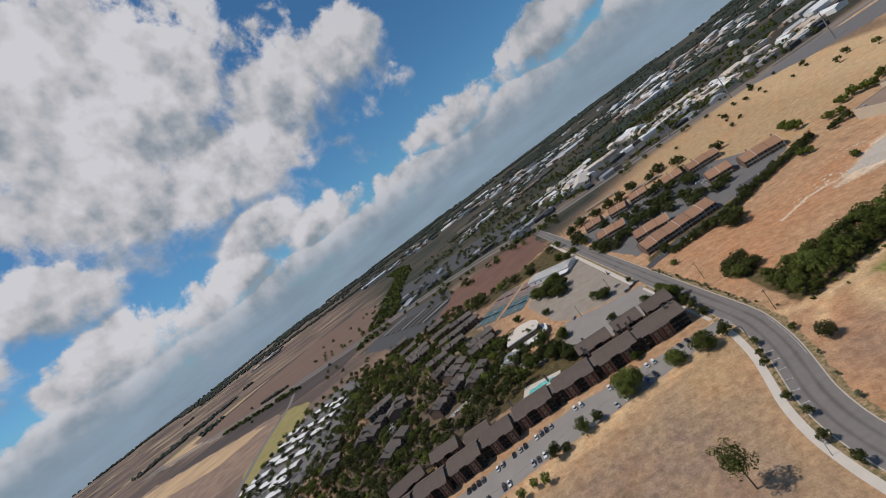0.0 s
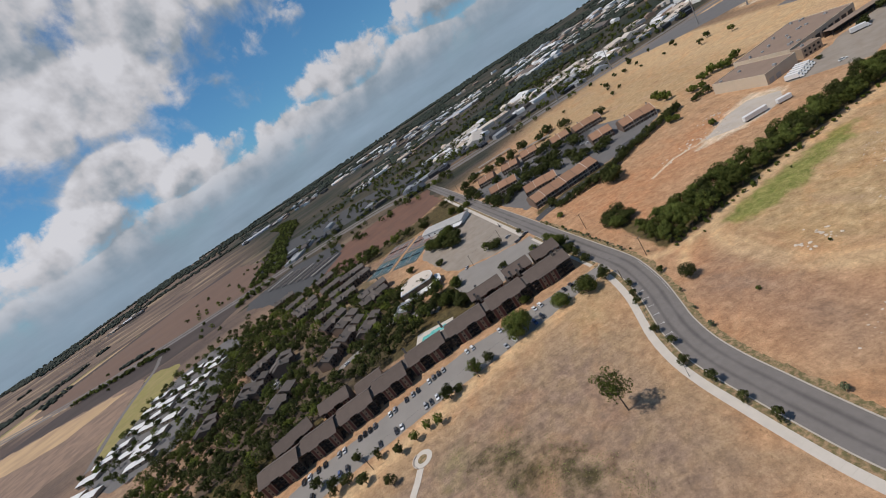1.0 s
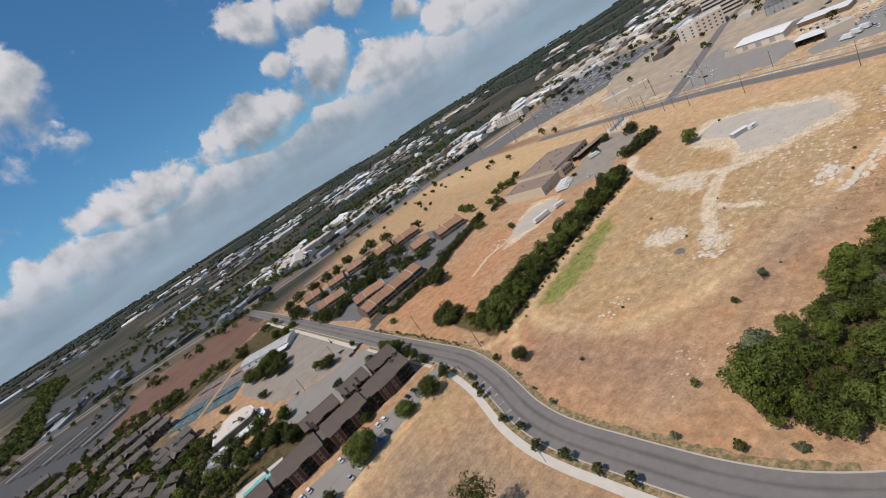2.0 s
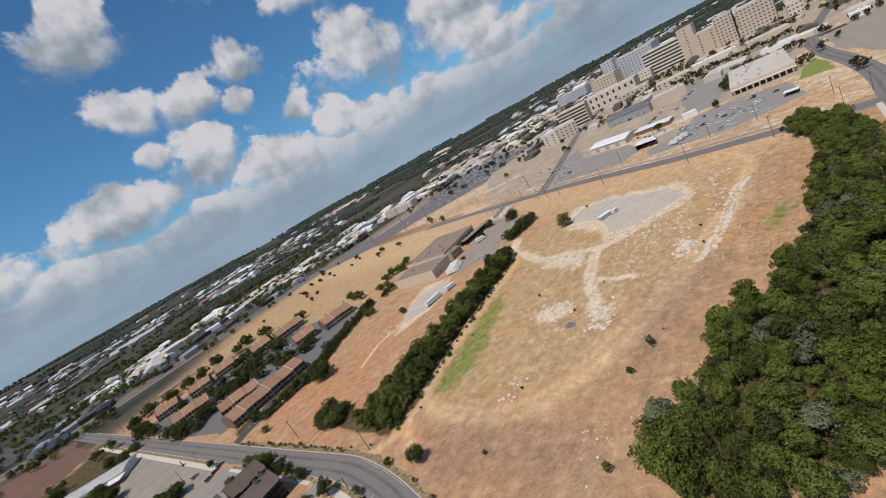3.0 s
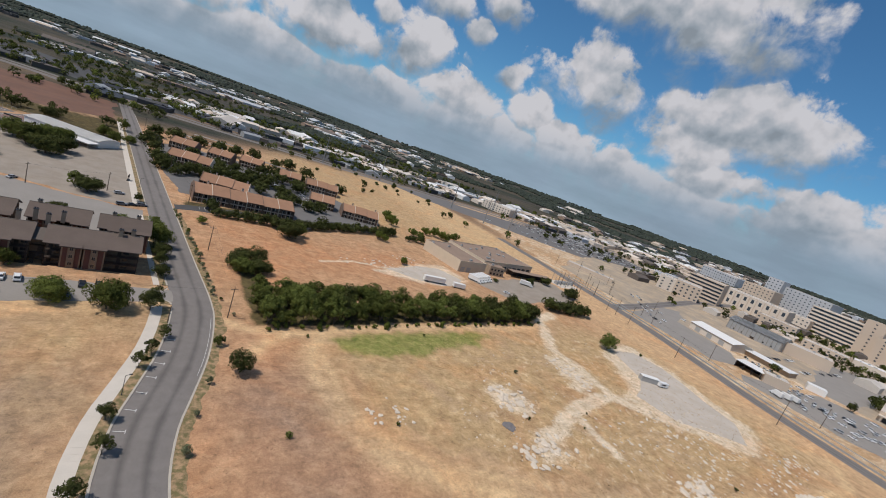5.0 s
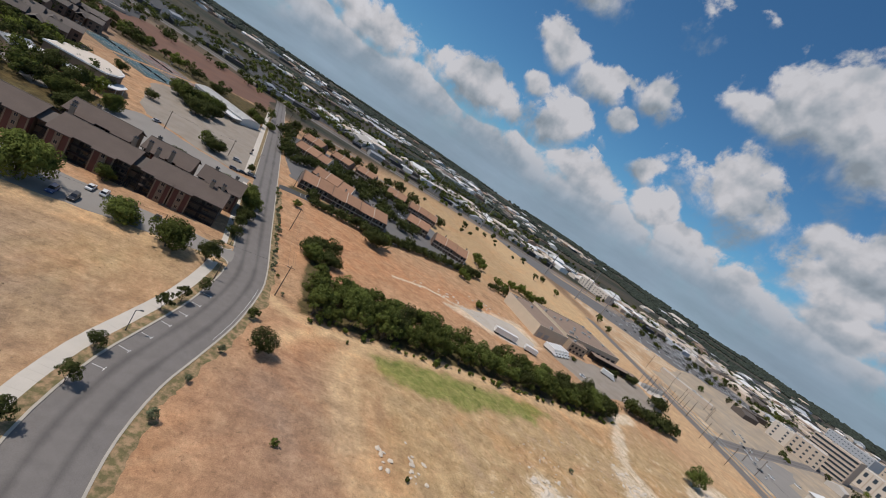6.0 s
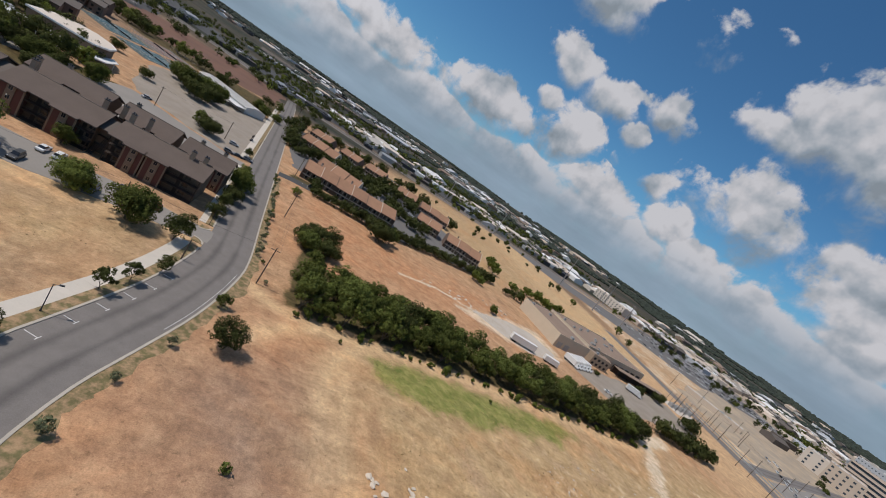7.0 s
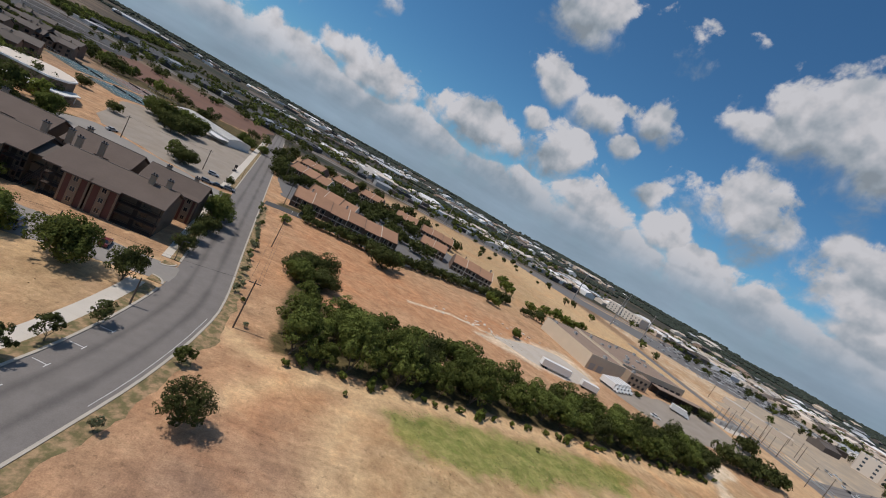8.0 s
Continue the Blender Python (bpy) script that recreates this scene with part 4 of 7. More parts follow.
def chimney(parent, x, y, z0, z1, mat, wide=1.0):
    bm = bmesh.new()
    solid(bm, x - wide / 2, y - 0.5, z0, x + wide / 2, y + 0.5, z1)
    ob = part("chimney", bm, mat, parent)
    bm = bmesh.new()
    solid(bm, x - wide / 2 - 0.1, y - 0.6, z1, x + wide / 2 + 0.1, y + 0.6, z1 + 0.15)
    rod(bm, (x, y, z1 + 0.15), (x, y, z1 + 0.6), 0.22, 0.22, 8)
    part("chimney_cap", bm, dark_metal, ob)
    return ob


def railing_mesh(width):
    bm = bmesh.new()
    solid(bm, 0, -0.05, 0.95, width, 0.03, 1.05)
    n = int(width / 0.35)
    for i in range(n + 1):
        x = min(width - 0.05, i * width / n)
        solid(bm, x, -0.03, 0.0, x + 0.05, 0.01, 0.95)
    return mesh_of("railing", bm, dark_wood)


# ---------------------------------------------------------------- brown-roofed brick flats
FLAT_EAVE, FLAT_RISE = 7.5, 3.2


def flats(m, width, depth, label, first_bay=True, ends=()):
    base = thing("apartment_block", m, label, "apartment building", "brown flats along the car park")
    z, r = FLAT_EAVE, FLAT_RISE
    bm = bmesh.new()
    gable_body(bm, 0, width, 2.2, depth, z - 0.02, r - 0.5)
    part("wall", bm, brown_siding, base)
    bm = bmesh.new()
    gable(bm, 0, width, 0.2, depth, z, r, 0.7)
    roof = part("roof", bm, brown_roof, base)
    # ridge cap
    bm = bmesh.new()
    solid(bm, -0.7, (0.2 + depth) / 2 - 0.16, z + r + 0.2, width + 0.7, (0.2 + depth) / 2 + 0.16, z + r + 0.34)
    part("ridge", bm, dark_roof, roof)
    bays = [(0.0, width * 0.27), (width * 0.55, width * 0.82)] if first_bay else [(width * 0.18, width * 0.45), (width * 0.73, width)]
    bays = [(width * a, width * b) for a, b in ends] or bays
    for a, b in bays:
        ob = part("brick_bay", box(a, 0, 0, b, 2.2, z - 0.03), brick, base)
        mid = (a + b) / 2
        part("window_column", box(mid - 0.95, -0.28, 0, mid + 0.95, 0, z - 0.06), stone_trim, base)
        for floor in range(3):
            window(WIN_APT, ob, mid, -0.28, 0.8 + floor * 2.5)
        for x in (a - 0.03, b - 0.37):
            part("quoin", box(x, -0.06, 0, x + 0.4, 0.3, z - 0.05), stone_trim, base)
        slope = r / ((depth - 0.2) / 2 + 0.7)
        bm = bmesh.new()
        q = [(0.3, z + 0.83 * slope), (-1.25, z - 0.72 * slope), (-1.25, z - 0.72 * slope + 0.3), (0.3, z + 0.83 * slope + 0.3)]
        ends = [[bm.verts.new((x, y, h)) for y, h in q] for x in (a - 0.45, b + 0.45)]
        bm.faces.new(ends[0])
        bm.faces.new(ends[1][::-1])
        for k in range(4):
            bm.faces.new((ends[0][(k + 1) % 4], ends[0][k], ends[1][k], ends[1][(k + 1) % 4]))
        part("eave", bm, brown_roof, roof)
    free = []
    x = 0.0
    for a, b in bays + [(width, width)]:
        if a - x > 1.0:
            free.append((x, a))
        x = b
    for a, b in free:
        rail = railing_mesh(b - a)
        for floor in range(3):
            ob = part("balcony", box(a, 0.15, floor * 2.5 - 0.02, b, 2.2, floor * 2.5 + 0.16), dark_wood, base)
            shared("railing", rail, ob, pose(a, 0.22, floor * 2.5 + 0.16))
            shared("door", DOOR_MESH, base, pose((a + b) / 2 - 0.8, 2.2, floor * 2.5 + 0.16))
            window(WIN_DARK, base, (a + b) / 2 + 1.0, 2.2, floor * 2.5 + 0.8)
        for x in (a + 0.12, b - 0.12):
            part("post", box(x - 0.1, 0.15, 0, x + 0.1, 0.35, z - 0.03), dark_wood, base)
    return base


def stair_tower(m, depth):
    """The open stair between two blocks, under a low roof."""
    base = thing("stair_tower", m, "dark timber stair hall between the brown flats", "stairwell", "stairs of the flats")
    part("wall", box(0, 4.5, 0, 4.2, depth - 1, 7.2), brown_siding, base)
    bm = bmesh.new()
    gable(bm, -0.4, 4.6, 2.4, depth - 0.6, 7.2, 2.1, 0.1)
    part("roof", bm, dark_roof, base)
    for f in range(2):
        bm = bmesh.new()
        for i in range(10):
            solid(bm, 0.5 + f * 1.7, 1.0 + i * 0.28, f * 2.5 + i * 0.25, 1.9 + f * 1.7, 1.3 + i * 0.28, f * 2.5 + i * 0.25 + 0.16)
        part("stair_flight", bm, dark_wood, base)
    part("landing", box(0.3, 3.6, 2.4, 3.9, 4.5, 2.6), dark_wood, base)
    part("landing", box(0.3, 3.6, 4.9, 3.9, 4.5, 5.1), dark_wood, base)
    return base


ROW = [(-152, 198, -130, 5), (-127, 203, -108, 6), (-105, 207.5, -86, 6), (-83.5, 213, -65, 5), (-62, 219, -40, 2), (-36, 221, -14, 0), (-9.5, 221.3, 12, 0), (16, 221.5, 40, 1)]
for i, (x0, y, x1, turn) in enumerate(ROW):
    first = i % 2 == 0 or i == len(ROW) - 1
    flats(pose(x0, y, 0, 0, 0, turn), x1 - x0, 15.0, "three-storey brown-roofed brick flats with dark timber balconies facing the car park", first, ((0.16, 0.37), (0.39, 0.62)) if i == len(ROW) - 1 else ())
    if i < len(ROW) - 1:
        nx, ny = ROW[i + 1][0], ROW[i + 1][1]
        ex, ey = x0 + (x1 - x0) * math.cos(radians(turn)), y + (x1 - x0) * math.sin(radians(turn))
        stair_tower(pose((ex + nx) / 2 - 2.1, (ey + ny) / 2 - 0.4, 0, 0, 0, turn), 14)
REAR = [(-16, 242.5, 4, 0), (8, 243, 24, 0), (27.5, 242, 42.5, 1), (-146, 216, -124, 22), (-120, 228, -102, 6)]
for x0, y, x1, turn in REAR:
    flats(pose(x0, y, 0, 0, 0, turn), x1 - x0, 13, "three-storey brown-roofed brick flats behind the front row", False)
for x, y in ((34.0, 228.4), (37.4, 229.6), (14.2, 236.5), (10.5, 240.0), (7, 236), (17.5, 241), (-11.5, 236), (-13.0, 240.5), (38.5, 250), (31, 249), (-10, 250), (10, 250), (-38, 234), (-62, 230)):
    c = thing("chimney_stack", pose(x, y, 8.9 if y < 235 else 7.8), "tan boxed chimney stack with dark caps on the brown roof", "chimney", "chimney stacks of the flats")
    part("shaft", box(-0.6, -0.5, 0, 0.6, 0.5, 3.9), tan_siding, c)
    bm = bmesh.new()
    solid(bm, -0.75, -0.65, 3.9, 0.75, 0.65, 4.05)
    rod(bm, (-0.3, 0, 4.05), (-0.3, 0, 4.55), 0.17, 0.17, 8)
    rod(bm, (0.3, 0, 4.05), (0.3, 0, 4.45), 0.17, 0.17, 8)
    part("cap", bm, dark_metal, c)


# ---------------------------------------------------------------- tan-roofed flats
def terrace(m, units, depth, label, unit=9.6):
    base = thing("apartment_block", m, label, "apartment building", "tan-roofed flats")
    width, z, r = units * unit, 5.3, 3.9
    bm = bmesh.new()
    gable_body(bm, 0, width, 1.6, depth, z - 0.02, r - 0.4)
    part("wall", bm, wall_brown, base)
    for u in range(units):
        bm = bmesh.new()
        lift = 0.35 * (u % 2)
        gable(bm, u * unit + 0.12, (u + 1) * unit - 0.12, 0.1, depth, z + lift, r, 0.1 if 0 < u < units - 1 else 0.12)
        part("roof", bm, terracotta, base)
        part("balcony", box(u * unit + 0.5, 0.2, 2.5, (u + 1) * unit - 0.5, 1.6, 2.7), fin_white, base)
        for floor in range(2):
            for k in (0.3, 0.7):
                window(WIN_DARK, base, (u + k) * unit, 1.6, 0.7 + floor * 2.55)
        if u % 2 == 0:
            chimney(base, (u + 0.8) * unit, depth * 0.5 + 2.0, z + 0.5, z + r + 1.3, fin_white)
    for u in range(units + 1):
        x = u * unit
        bm = bmesh.new()
        mid = (0.1 + depth) / 2
        q = [(0.0, 0), (0.0, z + 0.75), (mid, z + r + 0.82), (depth + 0.15, z + 0.75), (depth + 0.15, 0)]
        s = [[bm.verts.new((x + d, a, b)) for a, b in q] for d in (-0.13, 0.13)]
        bm.faces.new(s[0])
        bm.faces.new(s[1][::-1])
        for i in range(5):
            j = (i + 1) % 5
            bm.faces.new((s[0][j], s[0][i], s[1][i], s[1][j]))
        part("party_wall", bm, fin_white if u % 2 else wall_brown, base)
        if u < units:
            part("post", box(x + unit / 2 - 0.15, 0.1, 0, x + unit / 2 + 0.15, 0.4, z), fin_white, base)
            part("post", box(x + unit / 4 - 0.12, 0.1, 0, x + unit / 4 + 0.12, 0.35, z), fin_white, base)
            part("post", box(x + unit * 0.75 - 0.12, 0.1, 0, x + unit * 0.75 + 0.12, 0.35, z), fin_white, base)
    return base


TERRACES = [(63, 332, 1, 6, 20), (68, 367, -14, 3, 18), (51, 430, -16, 3, 19), (54, 492, -20, 2, 19), (82, 484, -22, 2, 18), (108, 486, -18, 2, 19), (138, 462, -14, 2, 18), (160, 450, -12, 3, 18), (146, 388, -16, 2, 19), (168, 372, -14, 3, 19)]
for x, y, turn, units, depth in TERRACES:
    terrace(pose(x, y, 0, 0, 0, turn), units, depth, "two-storey tan-roofed brown flats with pale party walls")


# ---------------------------------------------------------------- small brown houses of flats behind
def small_flats(m, label):
    base = thing("apartment_house", m @ Matrix.Diagonal((1.05, 1.15, 1.1, 1)), label, "apartment building", "dark-roofed houses among the oaks")
    for name, x0, x1, y0, y1, z, r in (("wall", 0, 8, 0, 11, 5.9, 2.6), ("middle_wall", 8, 16, 2.4, 14, 5.2, 2.5), ("wing_wall", 16, 24, -1.2, 9.5, 6.3, 2.3)):
        bm = bmesh.new()
        gable_body(bm, x0, x1, y0, y1, z - 0.02, r - 0.35)
        part(name, bm, wall_brown, base)
        bm = bmesh.new()
        gable(bm, x0, x1, y0, y1, z, r, 0.45)
        part("roof", bm, dark_roof, base)
    bm = bmesh.new()
    gable(bm, 0, 7, 9.2, 14.6, 5.4, 1.9, 0.4)
    for v in bm.verts:
        v.co = Vector((v.co.y, v.co.x - 2.6, v.co.z))
    part("roof", bm, dark_roof, base)
    part("porch_wall", box(9.4, -2.4, 0, 14.4, 2.4, 5.3), wall_brown, base)
    for floor in range(2):
        for x in (2.2, 5.8):
            window(WIN_DARK, base, x, 0, 0.8 + floor * 2.7)
        for x in (10.6, 13.2):
            window(WIN_DARK, base, x, -2.4, 0.8 + floor * 2.5)
        for x in (18, 22):
            window(WIN_DARK, base, x, -1.2, 0.8 + floor * 2.7)
    chimney(base, 3, 4.0, 6.5, 9.8, tan_siding)
    chimney(base, 20, 6.0, 6.5, 9.6, tan_siding)
    part("balcony", box(1.0, -1.2, 2.6, 7.2, 0, 2.8), dark_wood, base)
    return base


first_house = None
rng_house = random.Random(8)
HOUSES = [(-132, 408, 10), (-116, 338, 55), (-91, 298, 70), (-111, 308, 60), (-154, 473, 20), (-115, 444, 15), (-124, 293, 65), (-169, 342, 100), (-202, 322, 95), (-233, 313, 100), (-99, 372, 20), (-180, 445, 15), (-196, 325, 80), (-217, 371, 30), (-163, 269, 70), (-139, 438, 10), (-129, 470, 5), (-167, 522, 20), (-188, 462, 30), (-206, 500, 25), (-135, 356, 40), (-97, 355, 20), (-150, 395, 12), (-251, 350, 90), (-240, 560, 15)]
for x, y, turn in HOUSES:
    if first_house is None:
        first_house = small_flats(pose(x, y, 0, 0, 0, turn), "two-storey dark-roofed house of flats among oaks")
    else:
        copy_scaled(first_house, pose(x, y, 0, 0, 0, turn) @ Matrix.Diagonal((rng_house.uniform(0.9, 1.25), rng_house.uniform(1.0, 1.35), rng_house.uniform(1.0, 1.2), 1)))
for x, y, turn, length in ((78, 590, -10, 48), (57, 574, -36, 42), (120, 534, -24, 40)):
    port = thing("carport", pose(x, y, 0, 0, 0, turn), "long grey flat-roofed carport behind the flats", "carport", "carports")
    part("roof", box(0, 0, 2.5, length, 6, 2.75), old_asphalt, port)
    for i in range(int(length / 6) + 1):
        part("post", box(0.2 + i * 5.9, 2.9, 0, 0.4 + i * 5.9, 3.1, 2.5), grey_metal, port)
for i in range(7):
    x, y = -296 + i * 17, 716 - i * 17
    port = thing("carport", pose(x, y, 0, 0, 0, 35), "long dark-roofed open shed in the yard", "carport", "sheds of the yard")
    part("roof", box(0, 0, 2.6, 52, 6.5, 2.9), dark_roof if i % 3 else old_asphalt, port)
    for k in range(7):
        part("post", box(0.2 + k * 8.5, 3.1, 0, 0.4 + k * 8.5, 3.3, 2.6), grey_metal, port)
hall = thing("office", pose(-98, 232, 0, 0, 0, 6), "low brown hipped office behind the flats", "building")
bm = bmesh.new()
gable_body(bm, 0, 16, 0, 12, 4.0, 2.0)
part("wall", bm, tan_siding, hall)
bm = bmesh.new()
gable(bm, 0, 16, 0, 12, 4.05, 2.4, 0.8)
part("roof", bm, brown_roof, hall)


# ---------------------------------------------------------------- clubhouse, courts, pool, sheds
def vault(m, length, width, spring, rise, wall_mat, roof_mat, label, name="clubhouse"):
    base = thing(name, m, label, "building")
    bm = bmesh.new()
    n = 12
    prof = [(width * i / n, spring + rise * math.sin(math.pi * i / n)) for i in range(n + 1)]
    ends = [[bm.verts.new((x, y, z - 0.02)) for y, z in prof] + [bm.verts.new((x, width, 0)), bm.verts.new((x, 0, 0))] for x in (0, length)]
    bm.faces.new(ends[0])
    bm.faces.new(ends[1][::-1])
    for a in (n, n + 2):
        b = (a + 1) % (n + 3)
        bm.faces.new((ends[0][b], ends[0][a], ends[1][a], ends[1][b]))
    part("wall", bm, wall_mat, base)
    bm = bmesh.new()
    rows = []
    for x in np.linspace(-0.8, length + 0.8, 15):
        rows.append([bm.verts.new((x, y * 1.06 - width * 0.03, z + 0.05)) for y, z in prof])
    for a, b in zip(rows, rows[1:]):
        for i in range(n):
            bm.faces.new((a[i], b[i], b[i + 1], a[i + 1]))
    bmesh.ops.solidify(bm, geom=bm.faces[:], thickness=-0.2)
    part("roof", bm, roof_mat, base)
    part("door", box(length * 0.45, -0.05, 0, length * 0.55, 0.05, 2.6), dark_wood, base)
    for k in (0.15, 0.3, 0.7, 0.85):
        window(WIN_DARK, base, length * k, 0, 1.2)
    return base


def arc_hall():
    """A tan hall with one bowed side under a flat white roof, and a low white roof before it."""
    base = thing("clubhouse", pose(0, 0, 0), "tan bowed hall with a flat white roof", "building")
    plan = [(-64, 318), (-33, 318), (-29, 326), (-30, 336), (-36, 344), (-46, 349), (-55, 347), (-62, 338)]
    plan = [(-46 + (x + 46) * 0.8, 328 + (y - 330) * 0.8) for x, y in plan]
    bm = bmesh.new()
    slab(bm, plan, 0, 7.2)
    part("wall", bm, brown_siding, base)
    bm = bmesh.new()
    slab(bm, [(-46 + (x + 46) * 1.04, 332 + (y - 332) * 1.04) for x, y in plan], 7.2, 7.9)
    roof = part("roof", bm, white_metal, base)
    bm = bmesh.new()
    slab(bm, [(-46 + (x + 46) * 0.98, 332 + (y - 332) * 0.98) for x, y in plan], 7.9, 8.0)
    part("roof_sheet", bm, stone_pale, roof)
    bm = bmesh.new()
    slab(bm, [(-60, 310), (-34, 310), (-28, 317), (-28, 328), (-32, 332), (-33, 324), (-37, 318), (-60, 318)], 3.2, 3.6)
    part("porch_roof", bm, white_metal, base)
    for x, y in ((-59, 311), (-51, 311), (-43, 311), (-35, 311), (-29, 318), (-29, 327)):
        part("post", box(x - 0.15, y - 0.15, 0, x + 0.15, y + 0.15, 3.2), white_metal, base)
    for i in range(6):
        window(WIN_DARK, base, -58 + i * 4, 318.4, 1.0)
    part("door", box(-41, 318.3, 0, -38.5, 318.45, 2.6), dark_wood, base)


arc_hall()
striped = thing("open_shed", pose(-60, 296, 0, 0, 0, 74), "white ribbed metal shed beside the hall", "shed")
bm = bmesh.new()
gable_body(bm, 0, 15, 0, 12, 3.9, 1.6)
part("wall", bm, tan_siding, striped)
for i in range(5):
    bm = bmesh.new()
    gable(bm, i * 3.0 + 0.1, i * 3.0 + 2.7, 0, 12, 4.0 + 0.12 * (i % 2), 1.7, 0.15)
    part("roof_panel", bm, white_metal if i % 2 else grey_metal, striped)
vault(pose(-28, 447, 0, 0, 0, -36), 50, 19, 4.5, 1.4, white_metal, white_metal, "long low white metal building beside the gravel lot", "metal_building")
low = thing("lean_to", pose(-6, 419.5, 0, 0, 0, -36), "low white lean-to roof beside the gravel lot", "shed")
part("roof", box(0, 0, 3.0, 18, 9, 3.25), white_metal, low)
for x in (0.5, 17.3):
    for y in (0.5, 8.3):
        part("post", box(x, y, 0, x + 0.2, y + 0.2, 3.0), grey_metal, low)

for cx, cy, mat, lab in ((-100, 436, court_blue, "blue tennis court"), (-70, 416.5, court_blue, "blue tennis court"), (-81, 465, court_red, "worn reddish tennis court"), (-51, 445.5, court_red, "worn reddish tennis court")):
    c = thing("tennis_court", pose(cx, cy, 0, 0, 0, -33), lab + " with white lines and a tall wire fence", "sports court", "tennis courts")
    part("surface", box(0, 0, -0.2, 31, 33, 0.06), court_green if mat is court_blue else asphalt, c)
    for ox in (3, 17):
        part("playing_field", box(ox, 5, 0.06, ox + 11, 28.7, 0.08), mat, c)
        bm = bmesh.new()
        for ends in ((ox, 5, ox + 0.15, 28.7), (ox + 10.85, 5, ox + 11, 28.7), (ox, 5, ox + 11, 5.15), (ox, 28.55, ox + 11, 28.7), (ox + 1.4, 5, ox + 1.5, 28.7), (ox + 9.5, 5, ox + 9.6, 28.7), (ox, 11.2, ox + 11, 11.3), (ox, 22.4, ox + 11, 22.5)):
            solid(bm, ends[0], ends[1], 0.08, ends[2], ends[3], 0.092)
        part("court_lines", bm, paint_white, c)
        bm = bmesh.new()
        solid(bm, ox - 0.4, 16.8, 0.06, ox + 11.4, 16.86, 1.0)
        part("net", bm, dark_metal, c)
    for y in (0.2, 32.8):
        bm = bmesh.new()
        solid(bm, 0, y - 0.03, 3.1, 31, y + 0.03, 3.2)
        for i in range(11):
            solid(bm, i * 3.09, y - 0.04, 0, i * 3.09 + 0.08, y + 0.04, 3.1)
        part("fence_frame", bm, grey_metal, c)

deck = thing("pool_deck", pose(-60, 248, 0, 0, 0, -12), "pale concrete pool deck behind the flats", "pool deck")
part("paving", box(0, 0, -0.2, 26, 14, 0.08), concrete, deck)
pool = thing("swimming_pool", pose(-58, 249, 0, 0, 0, -12), "turquoise swimming pool in a pale deck", "swimming pool")
part("basin_rim", box(2, 1.5, 0.0, 20, 9.5, 0.12), concrete, pool)
bm = bmesh.new()
slab(bm, [(2.5, 2), (12, 2), (13.5, 4), (19.5, 4), (19.5, 9), (9, 9), (7.5, 7), (2.5, 7)], 0.05, 0.135)
part("water", bm, pool_water, pool)
patio = thing("round_patio", pose(-66, 160, 0), "round concrete patio with a planted middle", "patio")
for r0, r1, mat, name in ((2.2, 4.6, concrete, "ring"), (0.0, 2.2, verge_mat, "planting")):
    bm = bmesh.new()
    n = 28
    turns = [(math.cos(6.2832 * i / n), math.sin(6.2832 * i / n)) for i in range(n)]
    outer = [[bm.verts.new((r1 * x, r1 * y, z)) for x, y in turns] for z in (-0.1, 0.12)]
    inner = [bm.verts.new((r0 * x, r0 * y, 0.12)) for x, y in turns] if r0 else []
    for i in range(n):
        k = (i + 1) % n
        bm.faces.new((outer[0][i], outer[0][k], outer[1][k], outer[1][i]))
        if r0:
            bm.faces.new((outer[1][i], outer[1][k], inner[k], inner[i]))
    if not r0:
        bm.faces.new(outer[1])
    part(name, bm, mat, patio)
bm = bmesh.new()
for i in range(14):
    a = 2.2 + i * 0.14
    solid(bm, 4.4 * math.cos(a) - 0.25, 4.4 * math.sin(a) - 0.25, 0.1, 4.4 * math.cos(a) + 0.25, 4.4 * math.sin(a) + 0.25, 0.55)
part("seat_wall", bm, fin_white, patio)
strip("pavement", curve([(-67.5, 155.5), (-69.5, 150), (-73, 143), (-78, 130)]), -1.6, 1.6, 0.1, concrete, "pale concrete path to the patio", "pavement")


# ---------------------------------------------------------------- warehouse and yard
def flat_hall(m, length, depth, h, wall_mat, roof_mat, label, name="warehouse", parapet=0.5, units=0, seed=3, group="", category="building"):
    base = thing(name, m, label, category, group)
    part("wall", box(0, 0, 0, length, depth, h), wall_mat, base)
    bm = bmesh.new()
    for ends in ((0, 0, length, 0.3), (0, depth - 0.3, length, depth), (0, 0.3, 0.3, depth - 0.3), (length - 0.3, 0.3, length, depth - 0.3)):
        solid(bm, ends[0] - 0.01, ends[1] - 0.01, h, ends[2] + 0.01, ends[3] + 0.01, h + parapet)
    part("parapet", bm, wall_mat, base)
    part("roof", box(0.3, 0.3, h, length - 0.3, depth - 0.3, h + 0.08), roof_mat, base)
    rng = random.Random(seed)
    for i in range(units):
        x, y = rng.uniform(2, length - 4), rng.uniform(2, depth - 4)
        bm = bmesh.new()
        a, b, c = rng.uniform(1.0, 2.4), rng.uniform(1.0, 2.0), rng.uniform(0.7, 1.6)
        solid(bm, x, y, h + 0.08, x + a, y + b, h + 0.08 + c)
        rod(bm, (x + a / 2, y + b / 2, h + 0.08 + c), (x + a / 2, y + b / 2, h + 0.3 + c), 0.35, 0.35, 8)
        part("roof_unit", bm, grey_metal, base)
    return base


ware = flat_hall(pose(219, 326, 0, 0, 0, -83), 42, 27, 7.6, concrete_wall, flat_roof, "tan tilt-up warehouse with a flat brown roof", units=3)
for i in range(7):
    part("wall_joint", box(6 * i - 0.04 if i else 0.02, -0.03, 0, 6 * i + 0.04 if i else 0.1, 0.02, 7.9), stone_tan, ware)
